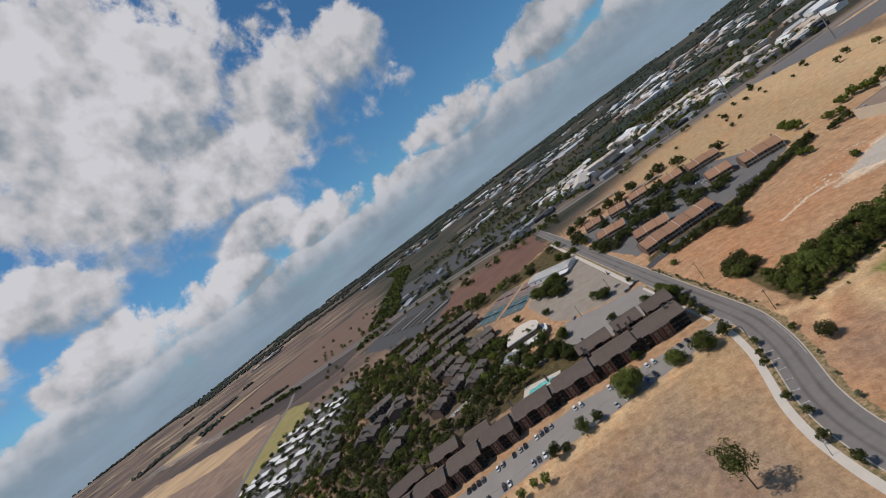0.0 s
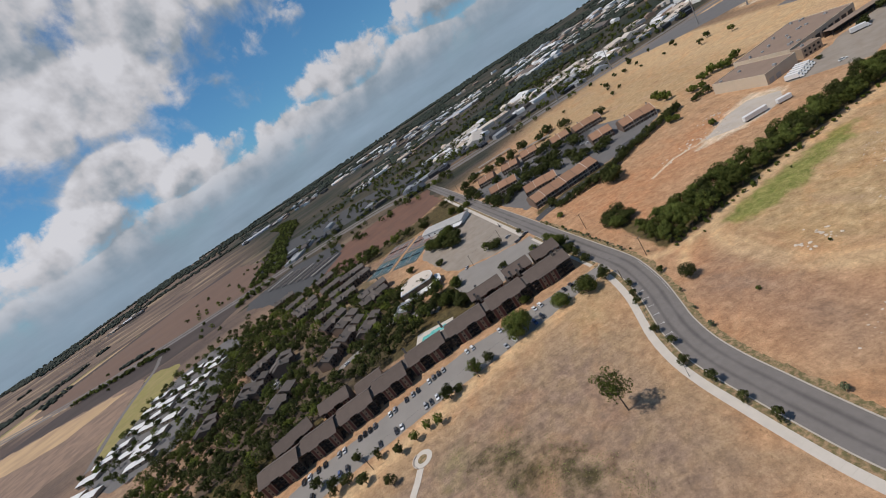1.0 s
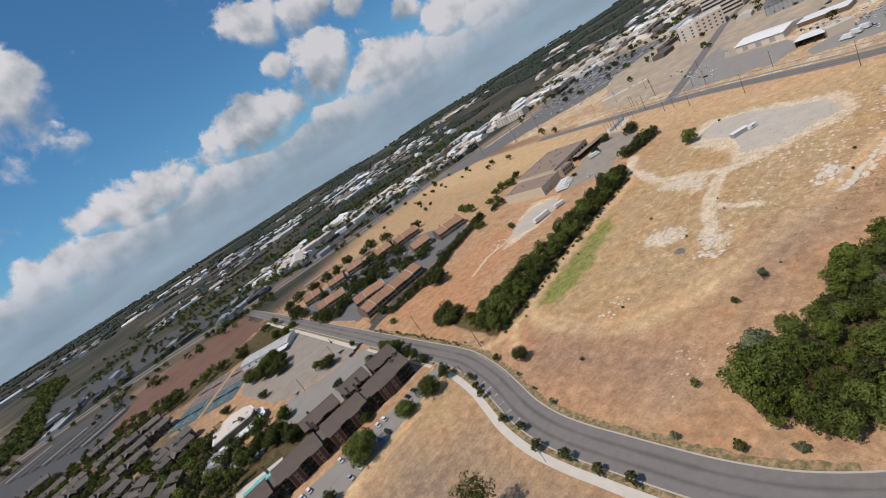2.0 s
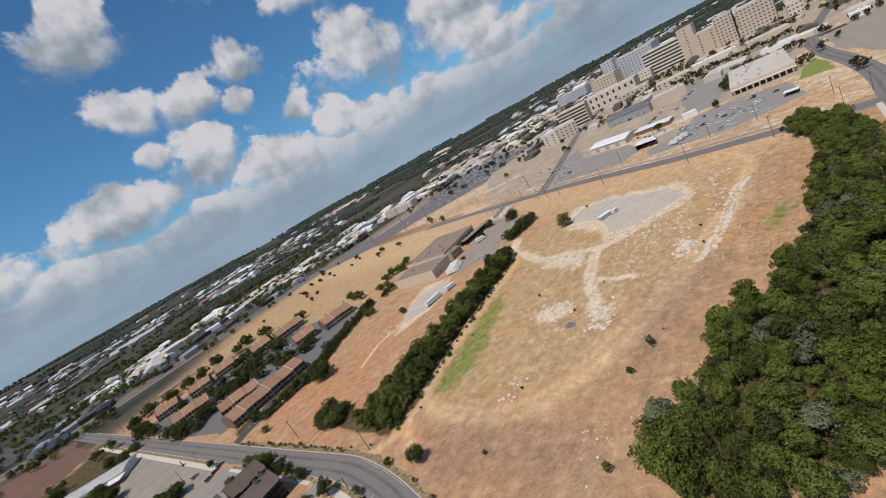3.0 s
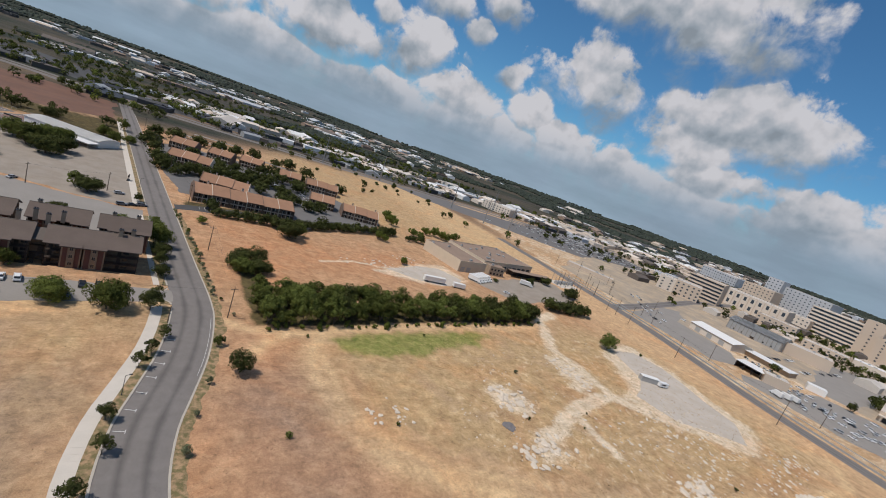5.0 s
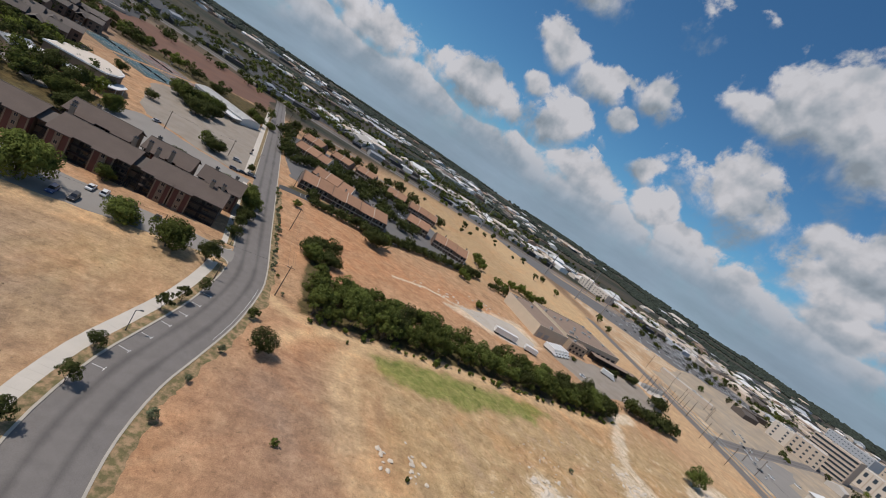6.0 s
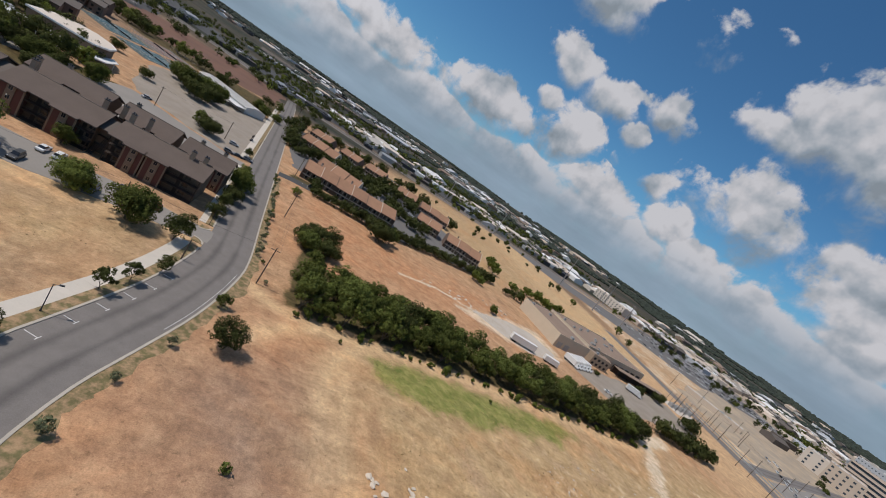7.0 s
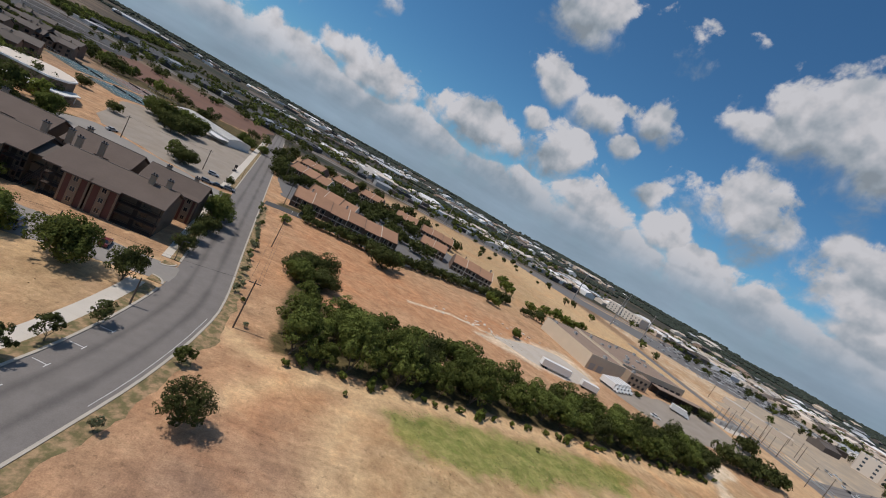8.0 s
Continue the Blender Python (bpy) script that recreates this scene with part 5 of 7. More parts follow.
for x in (30, 36):
    part("dock_door", box(42 - 0.02, x - 28, 0, 42.06, x - 24, 3.6), grey_metal, ware)
ware2 = flat_hall(pose(252, 342, 0, 0, 0, -82), 44, 62, 7.0, concrete_wall, flat_roof, "long tan warehouse with rooftop vents", units=16, seed=8)
for i in range(9):
    part("dock_bay", box(44.0, 4 + i * 6.4, 0.2, 44.07, 8.4 + i * 6.4, 4.4), dark_metal, ware2)
office = flat_hall(pose(256, 288, 0, 0, 0, -4), 14, 9, 6.6, tan_siding, flat_roof, "tan two-storey office at the warehouse", "office", units=1)
for fl in range(2):
    for i in range(4):
        window(WIN_DARK, office, 2 + i * 3.2, 0, 0.9 + fl * 3.0)
canopy = thing("loading_canopy", pose(284, 292, 0, 0, 0, -3), "long dark loading canopy along the warehouse", "canopy")
part("roof", box(0, 0, 4.4, 44, 7, 4.75), flat_roof, canopy)
part("back_wall", box(0, 6.4, 0, 44, 7.0, 4.4), dark_wood, canopy)
for i in range(8):
    part("post", box(i * 6.1 + 0.2, 0.3, 0, i * 6.1 + 0.5, 0.6, 4.4), dark_metal, canopy)

sub = thing("substation", pose(340, 286, 0, 0, 0, 8), "grey electrical substation with steel frames", "substation")
part("pad", box(0, 0, -0.1, 30, 18, 0.1), concrete, sub)
for i in range(5):
    bm = bmesh.new()
    x = 3 + i * 6
    rod(bm, (x, 4, 0.1), (x, 4, 9), 0.18, 0.14)
    rod(bm, (x, 14, 0.1), (x, 14, 9), 0.18, 0.14)
    rod(bm, (x, 4, 8.6), (x, 14, 8.6), 0.12, 0.12)
    part("frame", bm, steel, sub)
    bm = bmesh.new()
    solid(bm, x - 1.5, 7, 0.1, x + 1.2, 10, 2.8)
    for k in range(3):
        rod(bm, (x - 1 + k * 0.8, 8.5, 2.8), (x - 1 + k * 0.8, 8.5, 4.0), 0.16, 0.1, 6)
    part("transformer", bm, grey_metal, sub)

# ---------------------------------------------------------------- trees and shrubs
def leaves(rng, lobes, count, size, squash=0.8):
    """Leaf sprays in clumps set round several lobes; each spray is shaded with the roundness of its clump."""
    clumps, weights = [], []
    for x, y, z, r in lobes:
        for k in range(9):
            d = Vector((rng.gauss(0, 1), rng.gauss(0, 1), rng.gauss(0.3, 0.85))).normalized()
            cr = r * rng.uniform(0.26, 0.52)
            out = r * rng.uniform(0.62, 0.92)
            clumps.append((Vector((x + d.x * out, y + d.y * out, z + d.z * out * squash)), cr, d))
            weights.append(cr * cr)
    verts, faces, normals = [], [], []
    for c, cr, d in rng.choices(clumps, weights, k=count):
        e = (Vector((rng.gauss(0, 1), rng.gauss(0, 1), rng.gauss(0.1, 0.9))) + d * 0.7).normalized()
        p = c + e * (cr * (0.55 + 0.55 * rng.random() ** 0.6))
        shade = (e * 0.75 + d * 0.55 + Vector((rng.gauss(0, 0.2), rng.gauss(0, 0.2), 0.12 + rng.gauss(0, 0.2)))).normalized()
        n = (shade + Vector((rng.gauss(0, 0.5), rng.gauss(0, 0.5), rng.gauss(0, 0.4)))).normalized()
        if n.dot(shade) < 0:
            n = -n
        u = n.orthogonal().normalized()
        u.rotate(Matrix.Rotation(rng.uniform(0, 6.283), 3, n))
        v = n.cross(u)
        s = size * rng.uniform(0.55, 1.3)
        b = len(verts)
        verts += [p - u * s, p - v * s * 0.55 + n * s * 0.12, p + u * s, p + v * s * 0.55 + n * s * 0.12]
        faces.append((b, b + 1, b + 2, b + 3))
        normals += [shade] * 4
    return verts, faces, normals


def leafy(name, verts, faces, normals, mat):
    me = bpy.data.meshes.new(name)
    me.from_pydata([tuple(p) for p in verts], [], faces)
    me.polygons.foreach_set("use_smooth", [True] * len(faces))
    me.normals_split_custom_set_from_vertices([tuple(n) for n in normals])
    me.materials.append(mat)
    return me


def leaf_mesh(name, rng, lobes, count, size, mat, squash=0.8):
    return leafy(name, *leaves(rng, lobes, count, size, squash), mat)


def lobes_of(rng, wide, tall, clear, n):
    """Lobes of a rounded crown, wide across, from clear to tall."""
    out = [(0, 0, (clear + tall) / 2, min(wide, tall - clear) * 0.36)]
    for i in range(n):
        a, k = rng.uniform(0, 6.283), rng.uniform(0.25, 1.0)
        r = rng.uniform(0.09, 0.24) * wide
        h = clear + (tall - clear) * rng.uniform(0.25, 0.95 - 0.35 * k)
        out.append((math.cos(a) * k * (wide / 2 - r), math.sin(a) * k * (wide / 2 - r), max(h, clear + r * 0.6), r))
    return out


def trunk_bm(rng, tall, clear, wide, thick, limbs):
    bm = bmesh.new()
    lean = Vector((rng.uniform(-0.06, 0.06) * tall, rng.uniform(-0.06, 0.06) * tall, 0))
    fork = Vector((0, 0, clear * 0.9)) + lean * 0.5
    rod(bm, (0, 0, -0.1), fork, thick, thick * 0.72, 8)
    for i in range(limbs):
        a = 6.283 * (i + rng.random() * 0.6) / limbs
        mid = fork + Vector((math.cos(a) * wide * 0.16, math.sin(a) * wide * 0.16, (tall - clear) * 0.3))
        tip = mid + Vector((math.cos(a + 0.3) * wide * 0.2, math.sin(a + 0.3) * wide * 0.2, (tall - clear) * rng.uniform(0.25, 0.4)))
        rod(bm, fork, mid, thick * 0.5, thick * 0.3, 6)
        rod(bm, mid, tip, thick * 0.3, thick * 0.1, 5)
        rod(bm, mid, mid + Vector((math.cos(a - 0.8) * wide * 0.16, math.sin(a - 0.8) * wide * 0.16, (tall - clear) * 0.2)), thick * 0.2, thick * 0.07, 5)
    return bm


def tree(m, seed, tall, wide, clear, mat, label, count=1300, size=0.3, group="", name="tree", n=9, thick=0.18, limbs=4, squash=0.8, bark_mat=None):
    rng = random.Random(seed)
    base = thing(name, m, label, "tree", group)
    part("trunk", trunk_bm(rng, tall, clear, wide, thick, limbs), bark_mat or bark, base)
    shared("crown", leaf_mesh("crown", rng, lobes_of(rng, wide, tall, clear, n), count, size, mat, squash), base, Matrix())
    return base


def shrub(m, seed, tall, wide, mat, label, count=260, size=0.16, group="", name="shrub"):
    rng = random.Random(seed)
    base = thing(name, m, label, "shrub", group)
    bm = bmesh.new()
    for i in range(4):
        a = i * 1.6 + rng.random()
        rod(bm, (0, 0, -0.05), (math.cos(a) * wide * 0.25, math.sin(a) * wide * 0.25, tall * 0.6), 0.035, 0.015, 5)
    part("branching_stem", bm, bark, base)
    shared("foliage", leaf_mesh("foliage", rng, lobes_of(rng, wide, tall, 0.05 * tall, 5), count, size, mat, 0.9), base, Matrix())
    return base


def spin(x, y, z, s, rng, tilt=0.0):
    return pose(x, y, z, rng.uniform(-tilt, tilt), rng.uniform(-tilt, tilt), rng.uniform(0, 360)) @ Matrix.Diagonal((s, s, s * rng.uniform(0.85, 1.12), 1))


def plant_out(kinds, places, rng, lo=0.85, hi=1.15):
    """Sets out the places with the kinds in turn: the first of each kind is built, the rest are copies."""
    made = {}
    for x, y, s in places:
        k = rng.randrange(len(kinds))
        m = spin(x, y, 0, s * rng.uniform(lo, hi), rng)
        if k not in made:
            made[k] = kinds[k](m)
        else:
            copy_scaled(made[k], m)


def scatter(poly, gap, rng, tries=30000):
    xs, ys = [p[0] for p in poly], [p[1] for p in poly]
    out = []
    for i in range(tries):
        x, y = rng.uniform(min(xs), max(xs)), rng.uniform(min(ys), max(ys))
        if inside(x, y, poly) and all((x - a) ** 2 + (y - b) ** 2 > gap * gap for a, b in out):
            out.append((x, y))
    return out


rng = random.Random(11)
# the belt of trees between the fields
BELT = [(74, 191), (87, 192), (106, 195), (130, 200), (157, 203.5), (189, 206.5), (221, 210), (237, 216), (237, 224), (215, 224), (190, 221), (160, 219), (130, 215), (105, 213), (90, 217), (76, 213)]
belt_label = "dense dark-green oak in the belt between the fields"
kinds = [lambda m, s=s, t=t, w_=w_, mt=mt: tree(m, s, t, w_, 0.5, mt, belt_label, 3600, 0.25, "belt of trees", n=20, name="oak_tree") for s, t, w_, mt in ((21, 10.0, 8.8, leaf_mid), (22, 11.2, 8.4, leaf_mid), (23, 9.2, 9.4, leaf_dark), (24, 7.6, 7.8, leaf_wood), (25, 10.4, 9.6, leaf_mid), (26, 9.0, 8.0, leaf_wood))]
plant_out(kinds, [(x, y, 1.0) for x, y in scatter(BELT, 4.9, rng)], rng, 0.7, 1.28)
EDGE_GREEN = [(x + rng.uniform(-1, 1), y - 1.2, 1.0) for x, y in [(78, 188), (95, 190), (112, 193), (126, 196), (142, 199), (165, 202), (180, 203.5), (200, 206), (210, 207), (226, 209), (234, 212)]]
edge_rng = random.Random(12)
EDGE_GREEN += [(x, 190 + (x - 80) * 0.132 - edge_rng.uniform(0.2, 2.0), edge_rng.uniform(0.7, 1.7)) for x in (80 + i * 5.2 + edge_rng.uniform(-2, 2) for i in range(29))]
plant_out([lambda m: shrub(m, 31, 1.5, 2.6, leaf_bright, "low bright green scrub at the edge of the belt", 420, 0.2, "edge scrub")], EDGE_GREEN, rng)

# the wood beside the street
WOOD = [(76, 84), (90, 85), (97, 81), (105, 74), (124, 75), (137, 75), (147, 61), (160, 61), (186, 48), (211, 50), (262, 45), (290, 46), (325, 62), (337, 54), (318, 36), (250, 20), (190, 20), (150, 19), (112, 26), (86, 38), (71, 54), (67, 74)]
wood_label = "tangled green elm in the wood beside the street"
kinds = [lambda m, s=s, t=t, w_=w_, mt=mt: tree(m, s, t, w_, 1.0, mt, wood_label, 3900, 0.265, "wood beside the street", n=20, name="elm_tree") for s, t, w_, mt in ((41, 7.8, 9.6, leaf_wood), (42, 8.8, 9.0, leaf_bright), (43, 6.8, 10.4, leaf_wood), (44, 7.8, 9.0, leaf_bright), (45, 6.4, 7.4, leaf_bright), (46, 6.2, 8.6, leaf_grey), (49, 9.2, 10.6, leaf_wood), (50, 8.0, 9.0, leaf_dark))]
plant_out(kinds, [(x, y, 1.0) for x, y in scatter(WOOD, 5.3, rng)], rng, 0.66, 1.4)
WOOD_EDGE = [(70, 60), (76, 52), (82, 45), (90, 40), (98, 36), (106, 33), (84, 53), (92, 47), (100, 42), (74, 66), (110, 38)]
plant_out(kinds, [(x, y, 0.85) for x, y in WOOD_EDGE], rng, 0.8, 1.1)
under = scatter(WOOD, 6.2, rng, 6000)
plant_out([lambda m: shrub(m, 47, 2.6, 4.0, leaf_wood, "green undergrowth in the wood", 1000, 0.26, "undergrowth"), lambda m: shrub(m, 48, 2.2, 3.6, leaf_grey, "grey-green undergrowth in the wood", 600, 0.24, "undergrowth")], [(x + 2, y + 1, 1.0) for x, y in under], rng)


def dead_tree(m, seed):
    r = random.Random(seed)
    base = thing("dead_tree", m, "bare bleached dead tree standing in the wood", "tree", "dead trees")
    bm = bmesh.new()
    top = Vector((0.5, 0.3, 3.6))
    rod(bm, (0, 0, 0), top, 0.16, 0.11)
    for i in range(7):
        a = i * 0.9 + r.random()
        b = top + Vector((math.cos(a) * r.uniform(1, 2), math.sin(a) * r.uniform(1, 2), r.uniform(1.2, 2.8)))
        rod(bm, top * r.uniform(0.6, 1), b, 0.07, 0.035, 5)
        rod(bm, b, b + Vector((r.uniform(-1, 1), r.uniform(-1, 1), r.uniform(0.3, 1.2))), 0.035, 0.012, 4)
    part("trunk", bm, dead_wood, base)
    return base


first_dead = dead_tree(pose(118, 62, 2.2), 5)
for x, y in ((104, 70), (131, 55), (150, 47), (112, 48), (140, 40), (170, 44), (190, 38)):
    copy_scaled(first_dead, spin(x, y, 1.4, rng.uniform(0.75, 1.05), rng, 12))

# single trees
big = tree(pose(10, 124, 0, 0, -3, 20), 61, 18.5, 13.5, 8.0, leaf_mid, "tall airy elm standing alone in the dry field", 2100, 0.34, name="elm_tree", n=20, thick=0.3, limbs=7)
LOT_OAKS = [(-6, 372, 18), (-16, 384, 18), (-2, 386, 17), (-10, 398, 19), (-24, 398, 16), (-4, 410, 15), (-24, 350, 9), (-22, 266, 9), (-32, 272, 10), (-41, 278, 10), (-50, 283, 9), (-26, 280, 9), (-38, 290, 8), (-50, 376, 9), (20, 452, 12), (28, 462, 11), (12, 470, 12), (-22, 490, 13)]
COURT_OAKS = [(76, 234, 11), (83, 237, 12), (77, 245, 11.5), (83, 245, 10), (74, 240, 10), (-22, 262, 14), (-30, 276, 13), (12, 274, 8), (-20, 292, 11), (34, 268, 7)]
CAR_PARK_OAKS = [(-3, 198, 18), (21, 198.5, 12), (34, 195.5, 13.5), (44.5, 196.5, 8.5), (-31, 190, 10.0), (-23, 192, 7.5), (-47, 184, 9.0), (-42, 186, 6.5)]
ROADSIDE_OAKS = [(108, 293, 16), (116, 299, 10), (18, 312, 14), (38, 311, 5.0), (8, 219, 7.0), (47.5, 222, 6.6), (47.0, 232, 6.4), (47.5, 242, 8.5), (47, 251, 10.5), (46, 260, 11), (45, 268, 8.5)]
OAKS = LOT_OAKS + COURT_OAKS + CAR_PARK_OAKS + ROADSIDE_OAKS
kinds = [lambda m, s=s, t=t, mt=mt: tree(m, s, t, 1.0 * 8, 0.7, mt, "dense round dark-green oak", 5200, 0.185, "round oaks", n=24, thick=0.2, name="oak_tree") for s, t, mt in ((71, 6.4, leaf_dark), (72, 5.8, leaf_dark), (73, 6.2, leaf_mid))]
plant_out(kinds, [(x, y, wd / 8) for x, y, wd in OAKS if wd < 11], rng, 0.97, 1.05)
kinds = [lambda m, s=s, t=t, mt=mt: tree(m, s, t, 14, 1.0, mt, "broad spreading dark-green oak", 9500, 0.29, "broad oaks", n=34, thick=0.32, limbs=6, name="oak_tree", squash=0.75) for s, t, mt in ((74, 8.6, leaf_dark), (75, 7.8, leaf_wood), (76, 8.2, leaf_mid))]
plant_out(kinds, [(x, y, wd / 14) for x, y, wd in OAKS if wd >= 11], rng, 0.97, 1.05)

tree(pose(65.3, 163.2, 0, 0, 0, 40), 62, 8.6, 7.6, 0.4, leaf_dark, "dense dark oak standing alone beside the bend", 6500, 0.17, name="oak_tree", n=26, thick=0.2)
tree(pose(266, 184.5, 0, 0, 0, 10), 63, 10.5, 12.5, 0.6, leaf_mid, "broad bushy tree standing alone beside the gravel pad", 5200, 0.3, name="elm_tree", n=26, thick=0.3, limbs=6)
# trees in the verge of the bend
STREET = [(37.5, 146.9), (42.6, 165.9), (37.5, 137.0), (45.1, 171.8), (47.9, 180.4), (34, 126), (35, 115), (36.5, 104), (38, 94)] + [(196 + i * 11, 16.5 - i * 0.15) for i in range(11)]
kinds = [lambda m, s=s: tree(m, s, 5.4, 5.0, 1.0, mt, "small dark street tree in the grass strip", 2200, 0.17, "street trees", n=12, thick=0.1, name="street_tree") for s, mt in ((81, leaf_dark), (82, leaf_mid), (83, leaf_dark))]
plant_out(kinds, [(x, y, 1.0) for x, y in STREET], rng, 0.8, 1.02)
EAST_KERB = [(54.5, 92, 0.9), (58, 77, 1.1), (62, 66, 1.0), (51.3, 134.5, 0.9), (53.9, 146.3, 0.6), (57.5, 158.4, 0.6), (61.7, 176.9, 1.3), (73, 95, 1.1), (68, 196, 0.5)]
y = 207.0
while y < 306:
    EAST_KERB.append((64.3 - (y - 207) * 0.098 + rng.uniform(-1.2, 1.2), y, rng.uniform(0.35, 0.85)))
    y += rng.uniform(1.8, 5.0)
kinds = [lambda m, s=s, mt=mt: tree(m, s, 3.4, 3.0, 0.3, mt, "small bushy tree along the far kerb", 600, 0.2, "kerb trees", n=8, thick=0.06, name="street_tree") for s, mt in ((85, leaf_mid), (86, leaf_grey))]
plant_out(kinds, EAST_KERB, rng)
for x, y, s in ((125, 95.5, 2.0), (111, 98.7, 1.4), (103, 138, 0.7), (134, 93, 0.5), (72.7, 137.1, 0.9), (90, 184, 0.6), (141, 189, 0.6), (171, 162, 0.8), (196, 88, 0.7), (153, 135, 0.6), (292, 178, 0.9), (215, 92, 0.8), (175, 128, 0.5), (185, 135, 0.5)):
    shrub(spin(x, y, 0, s * 1.2, rng), rng.randrange(999), 1.7, 2.0, rng.choice([leaf_mid, leaf_dark, leaf_grey]), "lone scrubby bush in the dry field", 300, 0.18, "field bushes")
YARD_TREES = [(268, 234, 10), (276, 232, 11), (284, 231, 11), (292, 231, 10), (298, 230, 9), (321, 262, 10), (328, 264, 8), (292, 279, 7), (318, 287, 9), (252, 274, 4), (72, 322, 7), (218, 342, 6)]
TERRACE_TREES = [(138, 452, 11), (147, 424, 11), (115, 426, 12), (86, 455, 12), (98, 408, 12), (66, 406, 11), (50, 410, 11), (45, 489, 10), (140, 366, 11), (150, 372, 10), (132, 380, 11), (128, 398, 12), (120, 420, 13), (112, 440, 11), (100, 450, 12), (88, 452, 11), (140, 480, 13), (160, 476, 12), (60, 398, 11), (52, 408, 12), (72, 402, 13), (84, 410, 12), (110, 392, 10), (122, 372, 10), (44, 462, 10), (38, 480, 11), (70, 470, 11)]
NORTH_TREES = [(44, 530, 13), (60, 545, 13), (80, 540, 13), (110, 530, 12), (130, 540, 13), (165, 540, 13), (180, 520, 12), (96, 420, 11), (104, 408, 11), (46, 420, 10), (42, 500, 11), (150, 440, 10), (200, 470, 10), (126, 470, 11), (98, 540, 12), (150, 530, 12), (48, 400, 9), (56, 390, 8)]
FIELD_TREES = YARD_TREES + TERRACE_TREES + NORTH_TREES
HEDGE = [(74 + i * 5, 311.5 + i * 0.1, 7.0) for i in range(6)] + [(104 + i * 6, 310 + i * 2.2, 7.5) for i in range(6)] + [(138 + i * 7, 325 + i * 2.4, 8.0) for i in range(10)]
kinds = [lambda m, s=s, mt=mt: tree(m, s, 4.9, 8, 0.1, mt, "dark oak beside the tan-roofed flats", 1500, 0.34, "oaks round the tan-roofed flats", n=12, name="oak_tree") for s, mt in ((91, leaf_dark), (92, leaf_dark), (93, leaf_dark))]
plant_out(kinds, [(x, y, wd / 5.9) for x, y, wd in FIELD_TREES + HEDGE], rng)
GREEN_BUSHES = [(227, 360), (232, 355), (249, 374), (257, 373), (262, 367), (266, 363), (279, 371), (219, 395), (218, 382), (181, 329), (184, 325), (177, 280)]
DARK_BUSHES = [(244, 516), (278, 602), (261, 528), (335, 681), (304, 584), (335, 618), (312, 559), (334, 543), (354, 547), (435, 681), (333, 707), (303, 610), (354, 494), (284, 641), (222, 338), (212, 338)] + [(363, 564), (364, 618), (332, 617), (331, 690), (259, 551), (211, 586), (355, 660), (265, 565), (324, 586), (300, 600), (345, 640)]
plant_out([lambda m: tree(m, 95, 5.0, 7.0, 0.2, leaf_bright, "green mesquite in the straw field", 1500, 0.33, "field mesquites", n=11, name="mesquite_tree")], [(x, y, 1.6 if x > 215 else 1.2) for x, y in GREEN_BUSHES], rng)
plant_out([lambda m: tree(m, 96, 5.4, 7.0, 0.2, leaf_dark, "dark cedar bush in the straw field", 900, 0.36, "field cedars", n=9, name="cedar_tree")], [(x, y, 1.2) for x, y in DARK_BUSHES], rng, 0.6, 1.2)
# oaks between the houses to the west
HOOD = [(-70, 256), (-44, 272), (-30, 300), (-34, 320), (-60, 350), (-84, 376), (-112, 400), (-114, 500), (-80, 505), (-90, 540), (-150, 560), (-285, 548), (-272, 380), (-300, 290), (-300, 190), (-200, 170), (-160, 180), (-160, 214), (-150, 232), (-110, 250)]
CLEAR = [(-200, 365, 20), (-190, 340, 20), (-160, 340, 12), (-165, 355, 10), (-96, 300, 8), (-118, 285, 8)]
pts = [(x, y) for x, y in scatter(HOOD, 9.0, rng, 16000) if not any(math.hypot(x - a, y - b) < c for a, b, c in CLEAR) and not any(math.hypot(x - a - 8 * math.cos(radians(t)) + 5 * math.sin(radians(t)), y - b - 8 * math.sin(radians(t)) - 5 * math.cos(radians(t))) < 11 for a, b, t in HOUSES)]
pts += [(-44, 500), (-56, 505), (-70, 512), (-87, 500), (-100, 505), (-114, 508), (-124, 500), (-52, 510), (-40, 505), (-60, 500), (-20, 500), (10, 520), (20, 515), (-70, 340), (-76, 362), (14, 318), (-36, 296), (-48, 288), (-58, 284)]


def grove(places, seed, label, wide=13.5, leaf_size=0.62, count=560):
    """Many far trees as one object: trunks in one mesh, crowns in another."""
    r = random.Random(seed)
    for mat, shares in ((leaf_dark, (0, 1, 3, 4, 6)), (leaf_mid, (2, 5)), (leaf_bright, (7,))):
        verts, faces, normals = [], [], []
        bm = bmesh.new()
        for i, (x, y) in enumerate(places):
            if i % 8 not in shares:
                continue
            k = r.uniform(0.7, 1.25)
            v, f, nn = leaves(r, lobes_of(r, wide * k, 9.0 * k, 0.6, 6), count, leaf_size)
            b = len(verts)
            verts += [(p.x + x, p.y + y, p.z) for p in v]
            faces += [tuple(q + b for q in g) for g in f]
            normals += nn
            rod(bm, (x, y, -0.1), (x, y, 3.5 * k), 0.25, 0.15, 6)
        me = leafy("tree_crowns", verts, faces, normals, mat)
        tagged(new("tree_crowns", me), label, "trees", kind="stuff")
        tagged(part("tree_trunks", bm, bark), label, "trees", kind="stuff")


grove(pts, 101, "spreading dark oaks between the houses", 14.5, 0.52, 900)
grove([(x, y) for x, y in scatter([(-425, 400), (-345, 335), (-265, 330), (-250, 430), (-265, 560), (-330, 600), (-405, 560)], 15, random.Random(71), 3000)], 72, "dark trees between the mobile homes", 9.0, 0.6, 380)
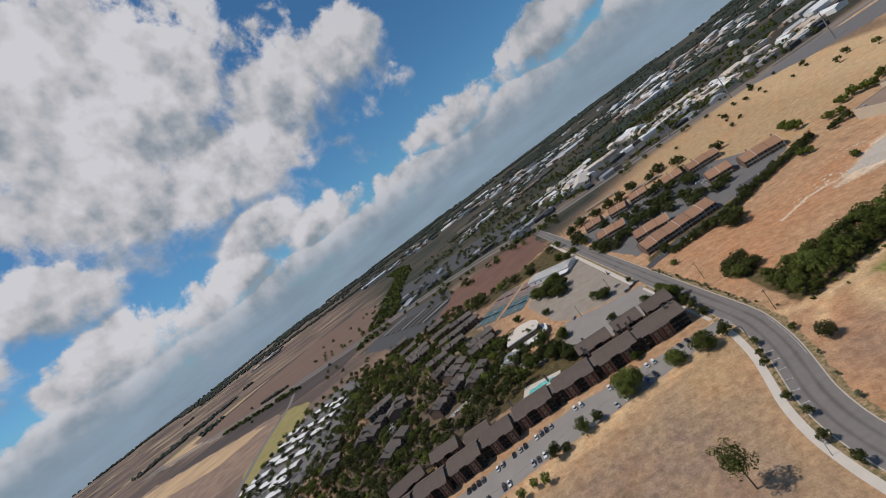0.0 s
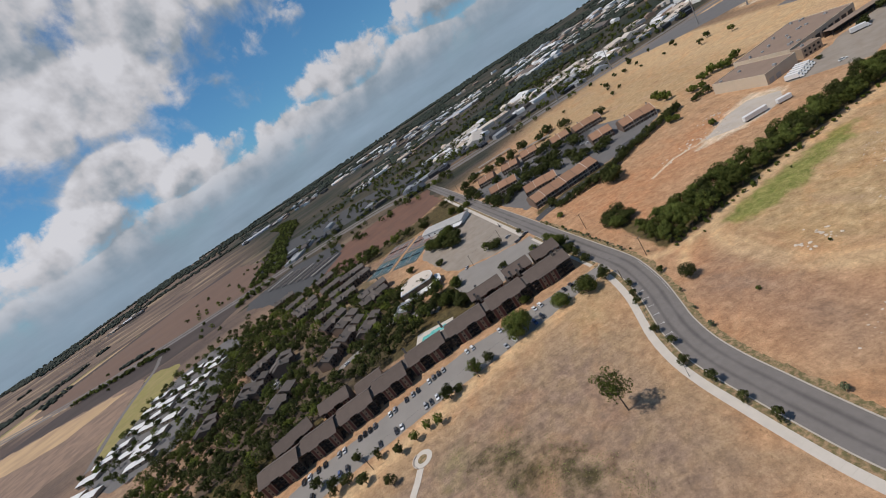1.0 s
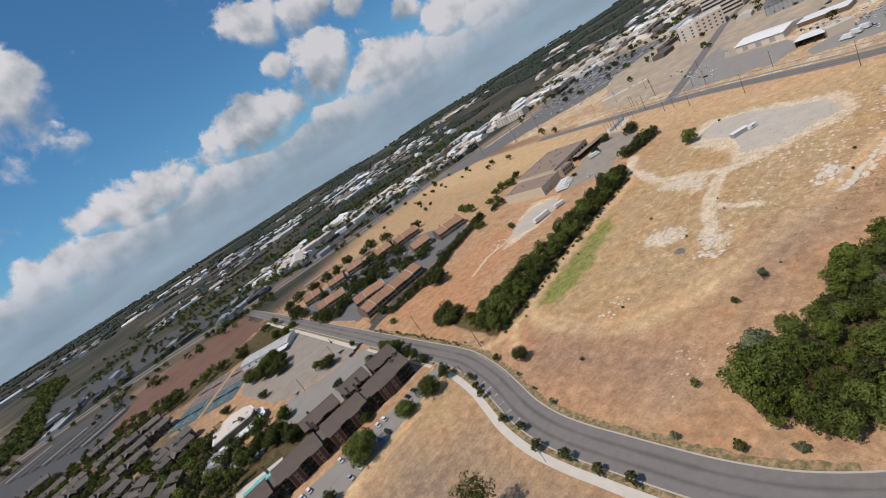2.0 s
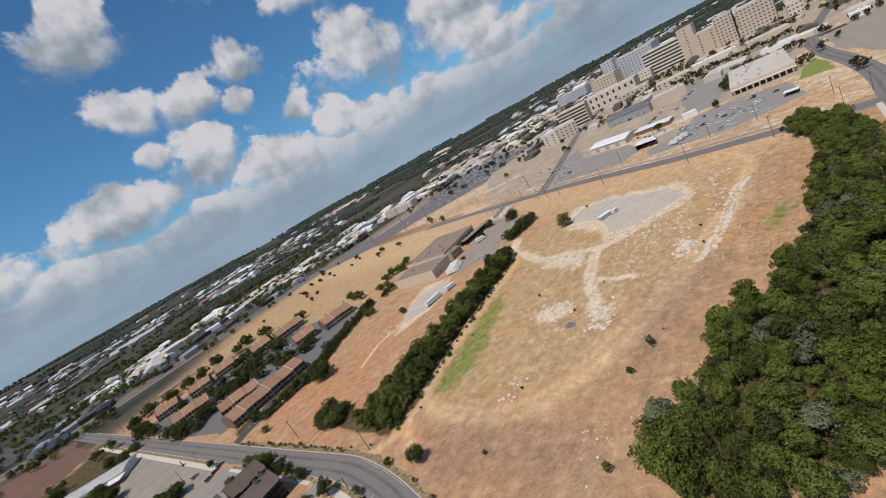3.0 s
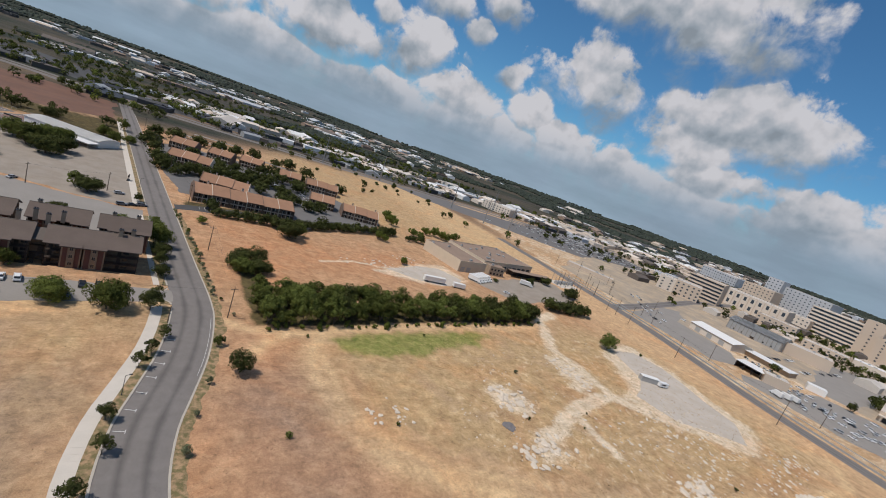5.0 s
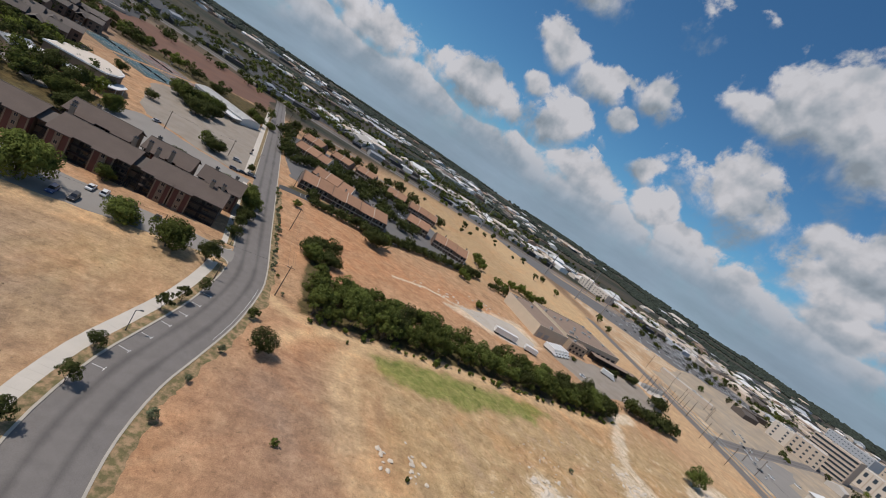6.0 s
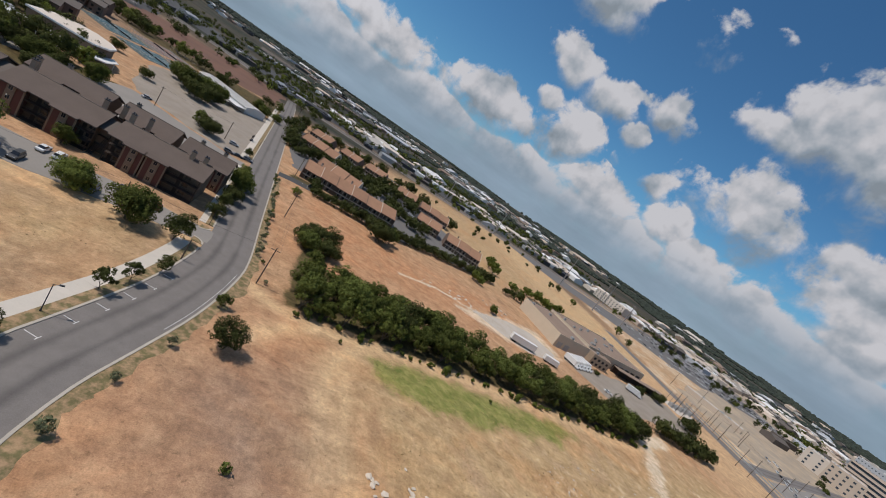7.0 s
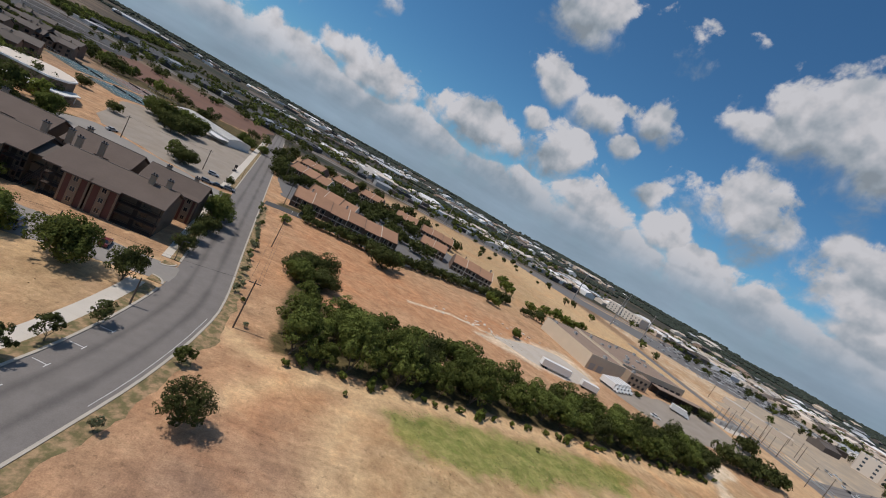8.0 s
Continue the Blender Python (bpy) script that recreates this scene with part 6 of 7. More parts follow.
PARK = [(-67, 172, 5, 1), (-75, 170, 6, 0), (-80, 156, 6, 0), (-97, 182, 7, 0), (-102, 172, 7, 0), (-60, 174, 5, 1), (-54, 172, 5, 1), (-119, 182, 7, 0), (-93, 166, 7, 0), (-154, 200, 9, 0), (-160, 190, 9, 0), (-108, 172, 8, 0), (-86, 176, 6, 0), (-130, 168, 8, 0), (-144, 162, 9, 0)]
tree(pose(65.5, 293, 0), 113, 4.6, 6.2, 0.2, leaf_bright, "bright green bushy tree beside the drive", 1500, 0.24, name="young_tree", n=10)
plant_out([lambda m: tree(m, 111, 6.5, 7, 0.9, leaf_dark, "dark oak at the edge of the car park", 1200, 0.32, "car park oaks", n=9, name="oak_tree")], [(x, y, wd / 7) for x, y, wd, k in PARK if not k], rng)
plant_out([lambda m: tree(m, 112, 5.5, 5, 0.8, leaf_bright, "yellow-green young tree by the patio", 900, 0.28, "patio trees", n=8, name="young_tree")], [(x, y, wd / 5) for x, y, wd, k in PARK if k], rng)


def grass_tufts(poly, count, seed, mat, label, hi=0.4):
    """Tufts of blades over a patch, as one object."""
    r = random.Random(seed)
    xs, ys = [p[0] for p in poly], [p[1] for p in poly]
    verts, faces = [], []
    while len(faces) < count:
        x, y = r.uniform(min(xs), max(xs)), r.uniform(min(ys), max(ys))
        if not inside(x, y, poly) or noise.noise((x * 0.12, y * 0.12, seed)) < -0.08:
            continue
        for k in range(3):
            a, h = r.uniform(0, 6.28), r.uniform(0.4, 1.0) * hi
            dx, dy = math.cos(a) * 0.07, math.sin(a) * 0.07
            b = len(verts)
            verts += [(x - dx, y - dy, 0), (x + dx, y + dy, 0), (x + dx * 2.4 - dy, y + dy * 2.4 + dx, h), (x - dx * 2.4 - dy, y - dy * 2.4 + dx, h)]
            faces.append((b, b + 1, b + 2, b + 3))
    me = leafy("grass_tufts", verts, faces, [(0.0, 0.0, 1.0)] * len(verts), mat)
    tagged(new("grass_tufts", me), label, "grass", kind="stuff")


straw_mat = surface("straw_blades", (0.42, 0.30, 0.15), 0.9, var=0.2, island=0.3, bump=0, through_light=0.2)
weed_mat = surface("weed_blades", (0.17, 0.185, 0.06), 0.9, var=0.2, island=0.4, bump=0, through_light=0.2)
grass_tufts([(90, 120), (100, 170), (165, 192), (225, 196), (290, 110), (230, 84), (160, 100), (120, 108)], 9000, 2, straw_mat, "dry straw tufts in the rubble field", 0.16)
grass_tufts(SCRUB, 3500, 7, weed_mat, "dark weeds in the mown field", 0.2)
grass_tufts(GREEN[0], 3000, 3, weed_mat, "green weeds along the belt of trees", 0.09)
grass_tufts([(160, 66), (210, 54), (300, 50), (322, 64), (290, 72), (200, 80), (165, 88)], 4000, 4, weed_mat, "scattered green weeds along the wood", 0.3)


def debris(poly, count, seed, lo, hi, mat, label):
    """Loose clods and stones over a patch, as one object."""
    r = random.Random(seed)
    xs, ys = [p[0] for p in poly], [p[1] for p in poly]
    verts, faces, made = [], [], 0
    while made < count:
        x, y = r.uniform(min(xs), max(xs)), r.uniform(min(ys), max(ys))
        if not inside(x, y, poly) or noise.noise((x * 0.06, y * 0.06, seed)) < r.uniform(-0.15, 0.45):
            continue
        made += 1
        s = lo + (hi - lo) * r.random() ** 3
        b = len(verts)
        for i in range(5):
            q = 1.2566 * i + r.uniform(-0.4, 0.4)
            verts.append((x + s * math.cos(q) * r.uniform(0.6, 1.3), y + s * math.sin(q) * r.uniform(0.6, 1.1), -0.02))
        verts.append((x + s * r.uniform(-0.3, 0.3), y + s * r.uniform(-0.3, 0.3), s * r.uniform(0.4, 0.8)))
        faces += [(b + i, b + (i + 1) % 5, b + 5) for i in range(5)]
    me = bpy.data.meshes.new("clods")
    me.from_pydata(verts, [], faces)
    me.materials.append(mat)
    tagged(new("clods", me), label, "clods", kind="stuff")


clod_mat = surface("clods", (0.36, 0.24, 0.15), 0.95, var=0.2, island=0.35, bump=0)
BENDSIDE = [(57, 90), (74, 96), (100, 108), (128, 108), (160, 96), (140, 118), (112, 138), (100, 165), (96, 182), (70, 186), (62, 165), (55, 140)]
debris(BENDSIDE, 300, 21, 0.04, 0.14, clod_mat, "loose brown clods and dead weeds on the bare field")
debris([(-130, 60), (30, 60), (34, 120), (30, 150), (44, 196), (-120, 160)], 700, 22, 0.05, 0.2, clod_mat, "loose brown clods and dead weeds in the mown field")
debris(RUBBLE, 1500, 23, 0.08, 0.5, rock_mat, "loose pale stones over the rubble field")
debris([(66, 230), (190, 262), (190, 285), (110, 300), (66, 305)], 1000, 24, 0.06, 0.3, clod_mat, "loose clods on the red dirt field")

dry_mat = surface("dry_weeds", (0.30, 0.20, 0.11), 0.9, var=0.2, island=0.5, bump=0)
grass_tufts([(-130, 60), (30, 60), (34, 120), (30, 150), (40, 190), (-120, 155)], 2600, 33, dry_mat, "dry brown weeds in the mown field", 0.16)
grass_tufts(RUBBLE, 3200, 35, dry_mat, "dry brown weeds between the rubble", 0.3)

# ---------------------------------------------------------------- vehicles
def profile_body(points, width, tuck=0.12):
    """A body from its side outline (x forward, z up), drawn in towards the top."""
    bm = bmesh.new()
    top = max(z for x, z in points)
    sides = []
    for s in (-1, 1):
        sides.append([bm.verts.new((x, s * (width / 2 - tuck * (z / top) ** 2), z)) for x, z in points])
    bm.faces.new(sides[0])
    bm.faces.new(sides[1][::-1])
    n = len(points)
    for i in range(n):
        j = (i + 1) % n
        bm.faces.new((sides[0][j], sides[0][i], sides[1][i], sides[1][j]))
    bmesh.ops.recalc_face_normals(bm, faces=bm.faces[:])
    bmesh.ops.bevel(bm, geom=bm.edges[:], offset=0.05, segments=1, affect="EDGES")
    return bm


def wheel_mesh():
    bm = bmesh.new()
    rod(bm, (0, -0.11, 0), (0, 0.11, 0), 0.33, 0.33, 14)
    return mesh_of("wheel", bm, rubber)


def rim_mesh():
    bm = bmesh.new()
    rod(bm, (0, -0.125, 0), (0, 0.125, 0), 0.19, 0.19, 10)
    return mesh_of("rim", bm, steel)


WHEEL, RIM = wheel_mesh(), rim_mesh()
LIGHT_MESH = mesh_of("headlight", box(-0.03, -0.2, -0.07, 0.03, 0.2, 0.07), white_metal)
CAR_SIDE = [(-2.25, 0.28), (2.25, 0.28), (2.3, 0.62), (2.05, 0.78), (1.0, 0.9), (-1.6, 0.95), (-2.2, 0.9), (-2.3, 0.6)]
SUV_SIDE = [(-2.3, 0.35), (2.3, 0.35), (2.35, 0.75), (2.1, 0.95), (1.1, 1.05), (-2.2, 1.08), (-2.35, 0.7)]
CAR_GLASS = [(-1.75, 0.9), (1.05, 0.88), (0.35, 1.38), (-1.1, 1.40)]
SUV_GLASS = [(-2.2, 1.05), (1.1, 1.03), (0.5, 1.62), (-2.0, 1.66)]


def car(m, paint, suv, label, group):
    base = thing("car", m, label, "car", group)
    part("body", profile_body(SUV_SIDE if suv else CAR_SIDE, 1.84), PAINTS[paint], base)
    part("cabin_glass", profile_body(SUV_GLASS if suv else CAR_GLASS, 1.6, 0.2), glass_dark, base)
    z = 1.62 if suv else 1.385
    bm = bmesh.new()
    solid(bm, -1.9 if suv else -1.05, -0.6, z - 0.03, 0.45 if suv else 0.3, 0.6, z + 0.05)
    part("roof_panel", bm, PAINTS[paint], base)
    for x in (-1.42, 1.42):
        for y in (-0.83, 0.83):
            ob = shared("wheel", WHEEL, base, pose(x, y, 0.33))
            if "brown" in group:
                shared("rim", RIM, ob, Matrix())
    for y in (-0.62, 0.62) if "brown" in group else ():
        shared("headlight", LIGHT_MESH, base, pose(2.25, y, 0.68 if not suv else 0.82))
    return base


CAR_KINDS = [("white", 0), ("white", 1), ("silver", 0), ("black", 1), ("black", 0), ("grey", 1), ("red", 0), ("blue", 1), ("tan", 0), ("silver", 1)]
car_first = {}


def park(x, y, turn, kind, group):
    key = (kind, group)
    m = pose(x, y, 0.05, 0, 0, turn)
    if key in car_first:
        return copy_thing(car_first[key], m)
    paint, suv = CAR_KINDS[kind]
    car_first[key] = car(m, paint, suv, f"{paint} {'sport utility car' if suv else 'saloon car'} parked on the asphalt", group)
    return car_first[key]


rng = random.Random(5)
FRONT = [(-130, 193), (-127, 194), (-122, 195), (-118, 195.5), (-110, 196.5), (-107, 197), (-98, 198.5), (-95, 199), (-92, 199.5), (-89, 200), (-80, 201.5), (-77, 202.5), (-70, 204.5), (-66, 205.5), (-63, 206), (-56, 207.5), (-53, 208), (-50, 208.5), (-47, 209), (-32, 211.5), (-28.5, 211.5), (-12, 211), (-6.5, 210.5), (9, 210), (12.5, 210), (27, 209.5), (31, 209.5), (36, 209)]
BACK = [(-126, 178), (-123, 178.5), (-112, 181), (-108, 181.5), (-104, 182), (-86, 184.5), (-77, 186), (-74, 186.5), (-60, 190), (-57, 190.5), (-53.5, 191), (-13, 195), (-8, 196), (5, 198.5), (9.5, 199.5), (24, 201.5)]
for i, (x, y) in enumerate(FRONT):
    park(x, y, 90 + rng.uniform(-3, 3) + 6, [3, 0, 4, 3, 2, 0, 4, 3, 3, 5, 0, 9, 4, 2, 3, 0, 5, 3, 2, 0, 1, 0, 2, 0, 1, 4, 3, 6][i], "cars beside the brown flats")
for i, (x, y) in enumerate(BACK):
    park(x, y, -84 + rng.uniform(-3, 3), [0, 3, 4, 7, 3, 4, 3, 0, 9, 4, 0, 2, 0, 7, 3, 7][i], "cars beside the brown flats")
for i, (x, y, turn) in enumerate([(70, 322, 85), (74, 322, 85), (96, 321, 85), (118, 322, 85), (132, 326, 40), (146, 342, 60), (160, 345, 80), (172, 346, 80), (186, 346, 80), (150, 400, 10), (150, 408, 10), (148, 416, 10), (130, 430, 0), (132, 436, 0), (128, 446, 0), (150, 470, 80), (156, 472, 80), (112, 462, 10), (100, 470, 90), (196, 350, 60)]):
    park(x, y, turn, rng.choice([0, 3, 4, 5, 2, 1, 9]), "cars beside the tan-roofed flats")
for i, (x, y, turn) in enumerate([(-200, 374, 20), (-196, 380, 20), (-192, 386, 20), (-188, 390, 20), (-182, 330, 60), (-180, 336, 60), (-178, 342, 60), (-118, 282, 40), (-112, 286, 40), (-96, 305, 50), (-168, 300, 30), (-105, 330, 10), (-108, 336, 10), (-104, 350, 10), (-8, 312, 60), (30, 318, 20), (32, 300, 15), (36, 302, 15), (40, 304, 15)]):
    park(x, y, turn, rng.choice([0, 3, 4, 5, 2, 1, 9]), "cars among the houses")
park(246, 254, -20, 0, "cars in the yard")
park(181, 286, 30, 4, "cars in the yard")
for x, y in ((470, 560), (474, 556), (520, 520)):
    park(x, y, 20, 0, "cars far off")
LOT = [(i * 4.6 + 392, 120 - i * 3.0 + (i % 3) * 6) for i in range(14)] + [(400 + i * 3.2, 96 - i * 2.2) for i in range(10)] + [(387 + 0, 95), (384, 101), (399, 80), (404, 78), (386, 70), (431, 80), (428, 92), (422, 123), (420, 117), (423, 112), (431, 105), (473, 133), (460, 98), (440, 68), (446, 120), (437, 130), (450, 140), (456, 258), (480, 247), (413, 234), (418, 242), (424, 250), (430, 240), (410, 110), (406, 104), (398, 96), (415, 96), (444, 90), (452, 84), (462, 78)]
for x, y in LOT:
    park(x, y, rng.choice([0, 20, 80, 95]), rng.choice([1, 1, 0, 1, 4, 9]), "vehicles in the far lot")


def car_rows(places, label):
    """Far cars in one object: a body and a dark cabin each."""
    body, cabin = {k: bmesh.new() for k in ("white", "silver", "black", "grey")}, bmesh.new()
    for x, y, turn in places:
        bm = body[rng.choice(("white", "white", "white", "silver", "black", "grey"))]
        m = pose(x, y, 0.05, 0, 0, turn)
        for mesh, ends in ((bm, (-2.25, -0.9, 0.3, 2.25, 0.9, 0.95)), (cabin, (-1.5, -0.75, 0.95, 0.8, 0.75, 1.4)), (bm, (-1.2, -0.65, 1.4, 0.4, 0.65, 1.45))):
            for v in solid(mesh, *ends):
                v.co = m @ v.co
    for k, bm in body.items():
        tagged(part("parked_cars", bm, PAINTS[k]), label, "cars", kind="stuff")
    tagged(part("parked_cars", cabin, glass_dark), label, "cars", kind="stuff")


car_rows([(585 + x * 6.2 + y * 3, 470 + y * 27 - x * 1.2 + rng.uniform(-1, 1), 80) for x in range(26) for y in range(6) if rng.random() < 0.62], "rows of parked cars before the hospital")


car_rows([(412 + i * 3.1 + rng.uniform(-0.5, 0.5), 112 + i * 3.4 + k * 9 + rng.uniform(-1, 1), 20 + rng.uniform(-6, 6)) for i in range(16) for k in range(3) if rng.random() < 0.6], "white vans and cars parked in the far lot")
car_rows([(490 + i * 6.5, 182 - i * 0.4 + k * -22, 85 + rng.uniform(-5, 5)) for i in range(20) for k in range(2) if rng.random() < 0.5] + [(426 + i * 5, 240 + i * 5.5 + k * 12, 40) for i in range(12) for k in range(2) if rng.random() < 0.5], "cars parked round the halls")
car_rows([(500 + x * 6.4 + y * 3, 452 + x * 0.9 + y * 24 + rng.uniform(-1, 1), 82) for x in range(20) for y in range(6) if rng.random() < 0.33], "cars scattered over the broad car park")
car_rows([(632 + x * 6.0, 470 + y * 24 + rng.uniform(-1, 1), 86) for x in range(24) for y in range(7) if rng.random() < 0.7], "rows of cars in the far car park")


def box_truck(m, long, label, group):
    base = thing("truck", m, label, "truck", group)
    part("cargo_box", box(-long / 2, -1.2, 0.9, long / 2, 1.2, 3.7), white_metal, base)
    part("chassis", box(-long / 2, -0.5, 0.5, long / 2 + 2.2, 0.5, 0.9), dark_metal, base)
    bm = profile_body([(long / 2 + 0.15, 0.5), (long / 2 + 2.3, 0.5), (long / 2 + 2.35, 1.3), (long / 2 + 1.6, 1.6), (long / 2 + 1.2, 2.5), (long / 2 + 0.15, 2.55)], 2.1)
    cab = part("cab", bm, PAINTS["white"], base)
    part("windscreen", box(long / 2 + 1.3, -0.8, 1.65, long / 2 + 1.62, 0.8, 2.3), glass_dark, cab)
    for x in (-long / 2 + 1.0, -long / 2 + 2.0, long / 2 + 1.2):
        for y in (-0.95, 0.95):
            shared("rim", RIM, shared("wheel", WHEEL, base, pose(x, y, 0.46) @ Matrix.Diagonal((1.4, 1.4, 1.4, 1))), Matrix())
    return base


t0 = box_truck(pose(228, 270, 0, 0, 0, -60), 7.5, "white box truck parked at the warehouse", "trucks at the warehouse")
for i in range(1, 5):
    copy_thing(t0, pose(228 + i * 3.7, 270.0 + i * 1.6, 0, 0, 0, -60))
box_truck(pose(285, 277, 0, 0, 0, -30), 8, "white box truck standing in the yard", "trucks in the yard")
for x, y in ((386, 134), (392, 131), (397, 128)):
    box_truck(pose(x, y, 0, 0, 0, 70), 6, "white panel truck in the far lot", "trucks in the far lot")


def trailer(m, label):
    base = thing("trailer", m, label, "trailer")
    part("cargo_box", box(-7.0, -1.25, 1.0, 7.0, 1.25, 3.8), white_metal, base)
    part("frame", box(-6.8, -0.5, 0.7, 6.8, 0.5, 1.0), dark_metal, base)
    for x in (-5.6, -4.4):
        for y in (-0.95, 0.95):
            shared("wheel", WHEEL, base, pose(x, y, 0.46) @ Matrix.Diagonal((1.4, 1.4, 1.4, 1)))
    for y in (-0.7, 0.7):
        part("landing_leg", box(4.4, y - 0.1, 0, 4.6, y + 0.1, 1.0), dark_metal, base)
    return base


trailer(pose(186, 255, 0, 0, 0, -8), "grey-white semi trailer parked on the pale ground")
trailer(pose(202, 251, 0, 0, 0, -14) @ Matrix.Diagonal((0.55, 1, 0.85, 1)), "short white trailer beside the trees")

# ---------------------------------------------------------------- poles, wires, lamps


def utility_pole(x, y, tall, label="brown wooden utility pole with a crossarm", group="utility poles", arm=True, turn=0):
    base = thing("utility_pole", pose(x, y, 0, 0, 0, turn), label, "utility pole", group)
    bm = bmesh.new()
    rod(bm, (0, 0, -0.3), (0, 0, tall), 0.19, 0.12, 8)
    part("shaft", bm, pole_wood, base)
    if arm:
        part("crossarm", box(-1.2, -0.16, tall - 0.8, 1.2, -0.04, tall - 0.66), pole_wood, base)
        for k in (-1.1, -0.4, 0.4, 1.1):
            bm = bmesh.new()
            rod(bm, (k, -0.1, tall - 0.66), (k, -0.1, tall - 0.4), 0.06, 0.04, 6)
            part("insulator", bm, grey_metal, base)
    return base


def wire(a, b, sag=0.7, r=0.02):
    bm = bmesh.new()
    a, b = Vector(a), Vector(b)
    side = (b - a).cross(Vector((0, 0, 1))).normalized() * r
    rings = []
    for i in range(9):
        s = i / 8
        q = a.lerp(b, s) - Vector((0, 0, 4 * sag * s * (1 - s)))
        rings.append([bm.verts.new(q + side), bm.verts.new(q - side), bm.verts.new(q + Vector((0, 0, 1.6 * r)))])
    for p, q in zip(rings, rings[1:]):
        for i in range(3):
            bm.faces.new((p[i], p[(i + 1) % 3], q[(i + 1) % 3], q[i]))
    return tagged(part("overhead_wire", bm, wire_mat), "thin black overhead wire between poles", "wire", "overhead wires")


LINE = [(66, 194.5, 11), (65.2, 256, 11), (61, 326, 11), (53, 392, 11), (44, 470, 11), (36, 550, 11)]
for x, y, h in LINE:
    utility_pole(x, y, h, turn=6)
for (x0, y0, h0), (x1, y1, h1) in zip(LINE, LINE[1:]):
    for k in (-1.1, 0.4, 1.1):
        wire((x0 + k, y0, h0 - 0.4), (x1 + k, y1, h1 - 0.4), 1.0)
LOT_LINE = [(30.5, 200, 7.0), (-31, 186, 9.5), (-3, 308, 9.5), (25, 320, 9.5), (-90, 172, 9.5)]
for x, y, h in LOT_LINE:
    utility_pole(x, y, h, "brown wooden pole beside the car park", "car park poles", h > 9, 60)
wire((66, 194.5, 10.4), (30.5, 200, 6.8), 0.8)
wire((30.5, 200, 6.8), (-31, 186, 9.0), 1.0)
wire((-31, 186, 9.0), (-90, 172, 9.0), 1.0)
wire((-3, 308, 9.0), (25, 320, 9.0), 0.8)
EAST_POLES = [(420, 367, 13), (392, 302, 14), (376, 279, 14), (353, 248, 13), (334, 178, 15), (377, 175, 13), (323, 114, 15), (368, 106, 13), (320, 66, 14), (373, 77, 11), (374, 36, 12), (344, 33, 11), (354, 240, 13), (348, 224, 14), (392, 230, 13), (400, 245, 12), (414, 289, 13), (442, 352, 14), (351, 19.5, 11), (430, 300, 12), (455, 322, 12), (450, 262, 11)]
for x, y, h in EAST_POLES:
    utility_pole(x, y, h, "tall brown utility pole along the far road", "poles along the far road", True, 70)
for a, b in ((1, 4), (4, 6), (6, 8)):
    for k in (-0.8, 0.8):
        wire((EAST_POLES[a][0] + k, EAST_POLES[a][1], EAST_POLES[a][2] - 0.4), (EAST_POLES[b][0] + k, EAST_POLES[b][1], EAST_POLES[b][2] - 0.4), 1.5)
for i in range(9):
    utility_pole(334 + i * 7 + rng.uniform(-2, 2), 280 + (i % 3) * 9, rng.uniform(9, 14), "brown utility pole beside the substation", "substation poles", i % 2 == 0, 20)


def street_lamp(x, y, turn):
    base = thing("street_lamp", pose(x, y, 0.1, 0, 0, turn), "dark metal street lamp in the grass strip", "street lamp", "street lamps")
    bm = bmesh.new()
    rod(bm, (0, 0, 0), (0, 0, 5.0), 0.09, 0.06, 8)
    part("post", bm, dark_metal, base)
    bm = bmesh.new()
    rod(bm, (0, 0, 0), (0, 0, 0.4), 0.17, 0.12, 8)
    part("foot", bm, dark_metal, base)
    bm = bmesh.new()
    rod(bm, (0, 0, 4.95), (0.9, 0, 5.1), 0.045, 0.04, 6)
    arm = part("arm", bm, dark_metal, base)
    part("lamp_head", box(0.7, -0.16, 5.02, 1.35, 0.16, 5.16), dark_metal, arm)
    return base


lamp0 = street_lamp(39.7, 154.9, 20)
for x, y, turn in ((48, 215, 0), (31.8, 122, 10), (45.0, 262, 0), (38, 340, 0)):
    copy_thing(lamp0, pose(x, y, 0.1, 0, 0, turn))
utility_pole(49, 189, 5.5, "slim dark sign pole by the drive", "sign poles", False)


def pylon(x, y, tall):
    base = thing("transmission_pole", pose(x, y, 0, 0, 0, 12), "tall grey steel transmission pole with three arms", "transmission pole", "transmission poles")
    bm = bmesh.new()
    rod(bm, (0, 0, 0), (0, 0, tall), 0.9, 0.35, 8)
    part("shaft", bm, steel, base)
    for k in (0.97, 0.86, 0.75):
        bm = bmesh.new()
        rod(bm, (-4, 0, tall * k), (4, 0, tall * k), 0.16, 0.16, 6)
        part("arm", bm, steel, base)
    return base


for x, y, h in ((417, 584, 40), (429, 517, 38), (463, 501, 34), (330, 660, 38), (250, 690, 38), (560, 660, 40)):
    pylon(x, y, h)

board = thing("sign_board", pose(32.4, 349.4, 0, 0, 0, 80), "dark low sign board on a plinth in the gravel lot", "sign")
part("plinth", box(-1.6, -0.5, 0, 1.6, 0.5, 0.8), dark_metal, board)
for x in (-1.2, 1.0):
    part("post", box(x, -0.1, 0.8, x + 0.2, 0.1, 2.0), dark_metal, board)
part("panel", box(-1.5, -0.15, 2.0, 1.5, 0.15, 3.4), dark_wood, board)

# rails and fence along the far road
for k in (18, 30):
    bm = bmesh.new()
    ribbon(bm, [q for q in offset(EAST_ROAD, k - 40) if 60 < q.y < 330], 0, 0.25, 0, 1.1 if k == 30 else 0.5)
    tagged(part("guard_rail", bm, grey_metal), "long low grey rail beside the far road", "rail", kind="structure")

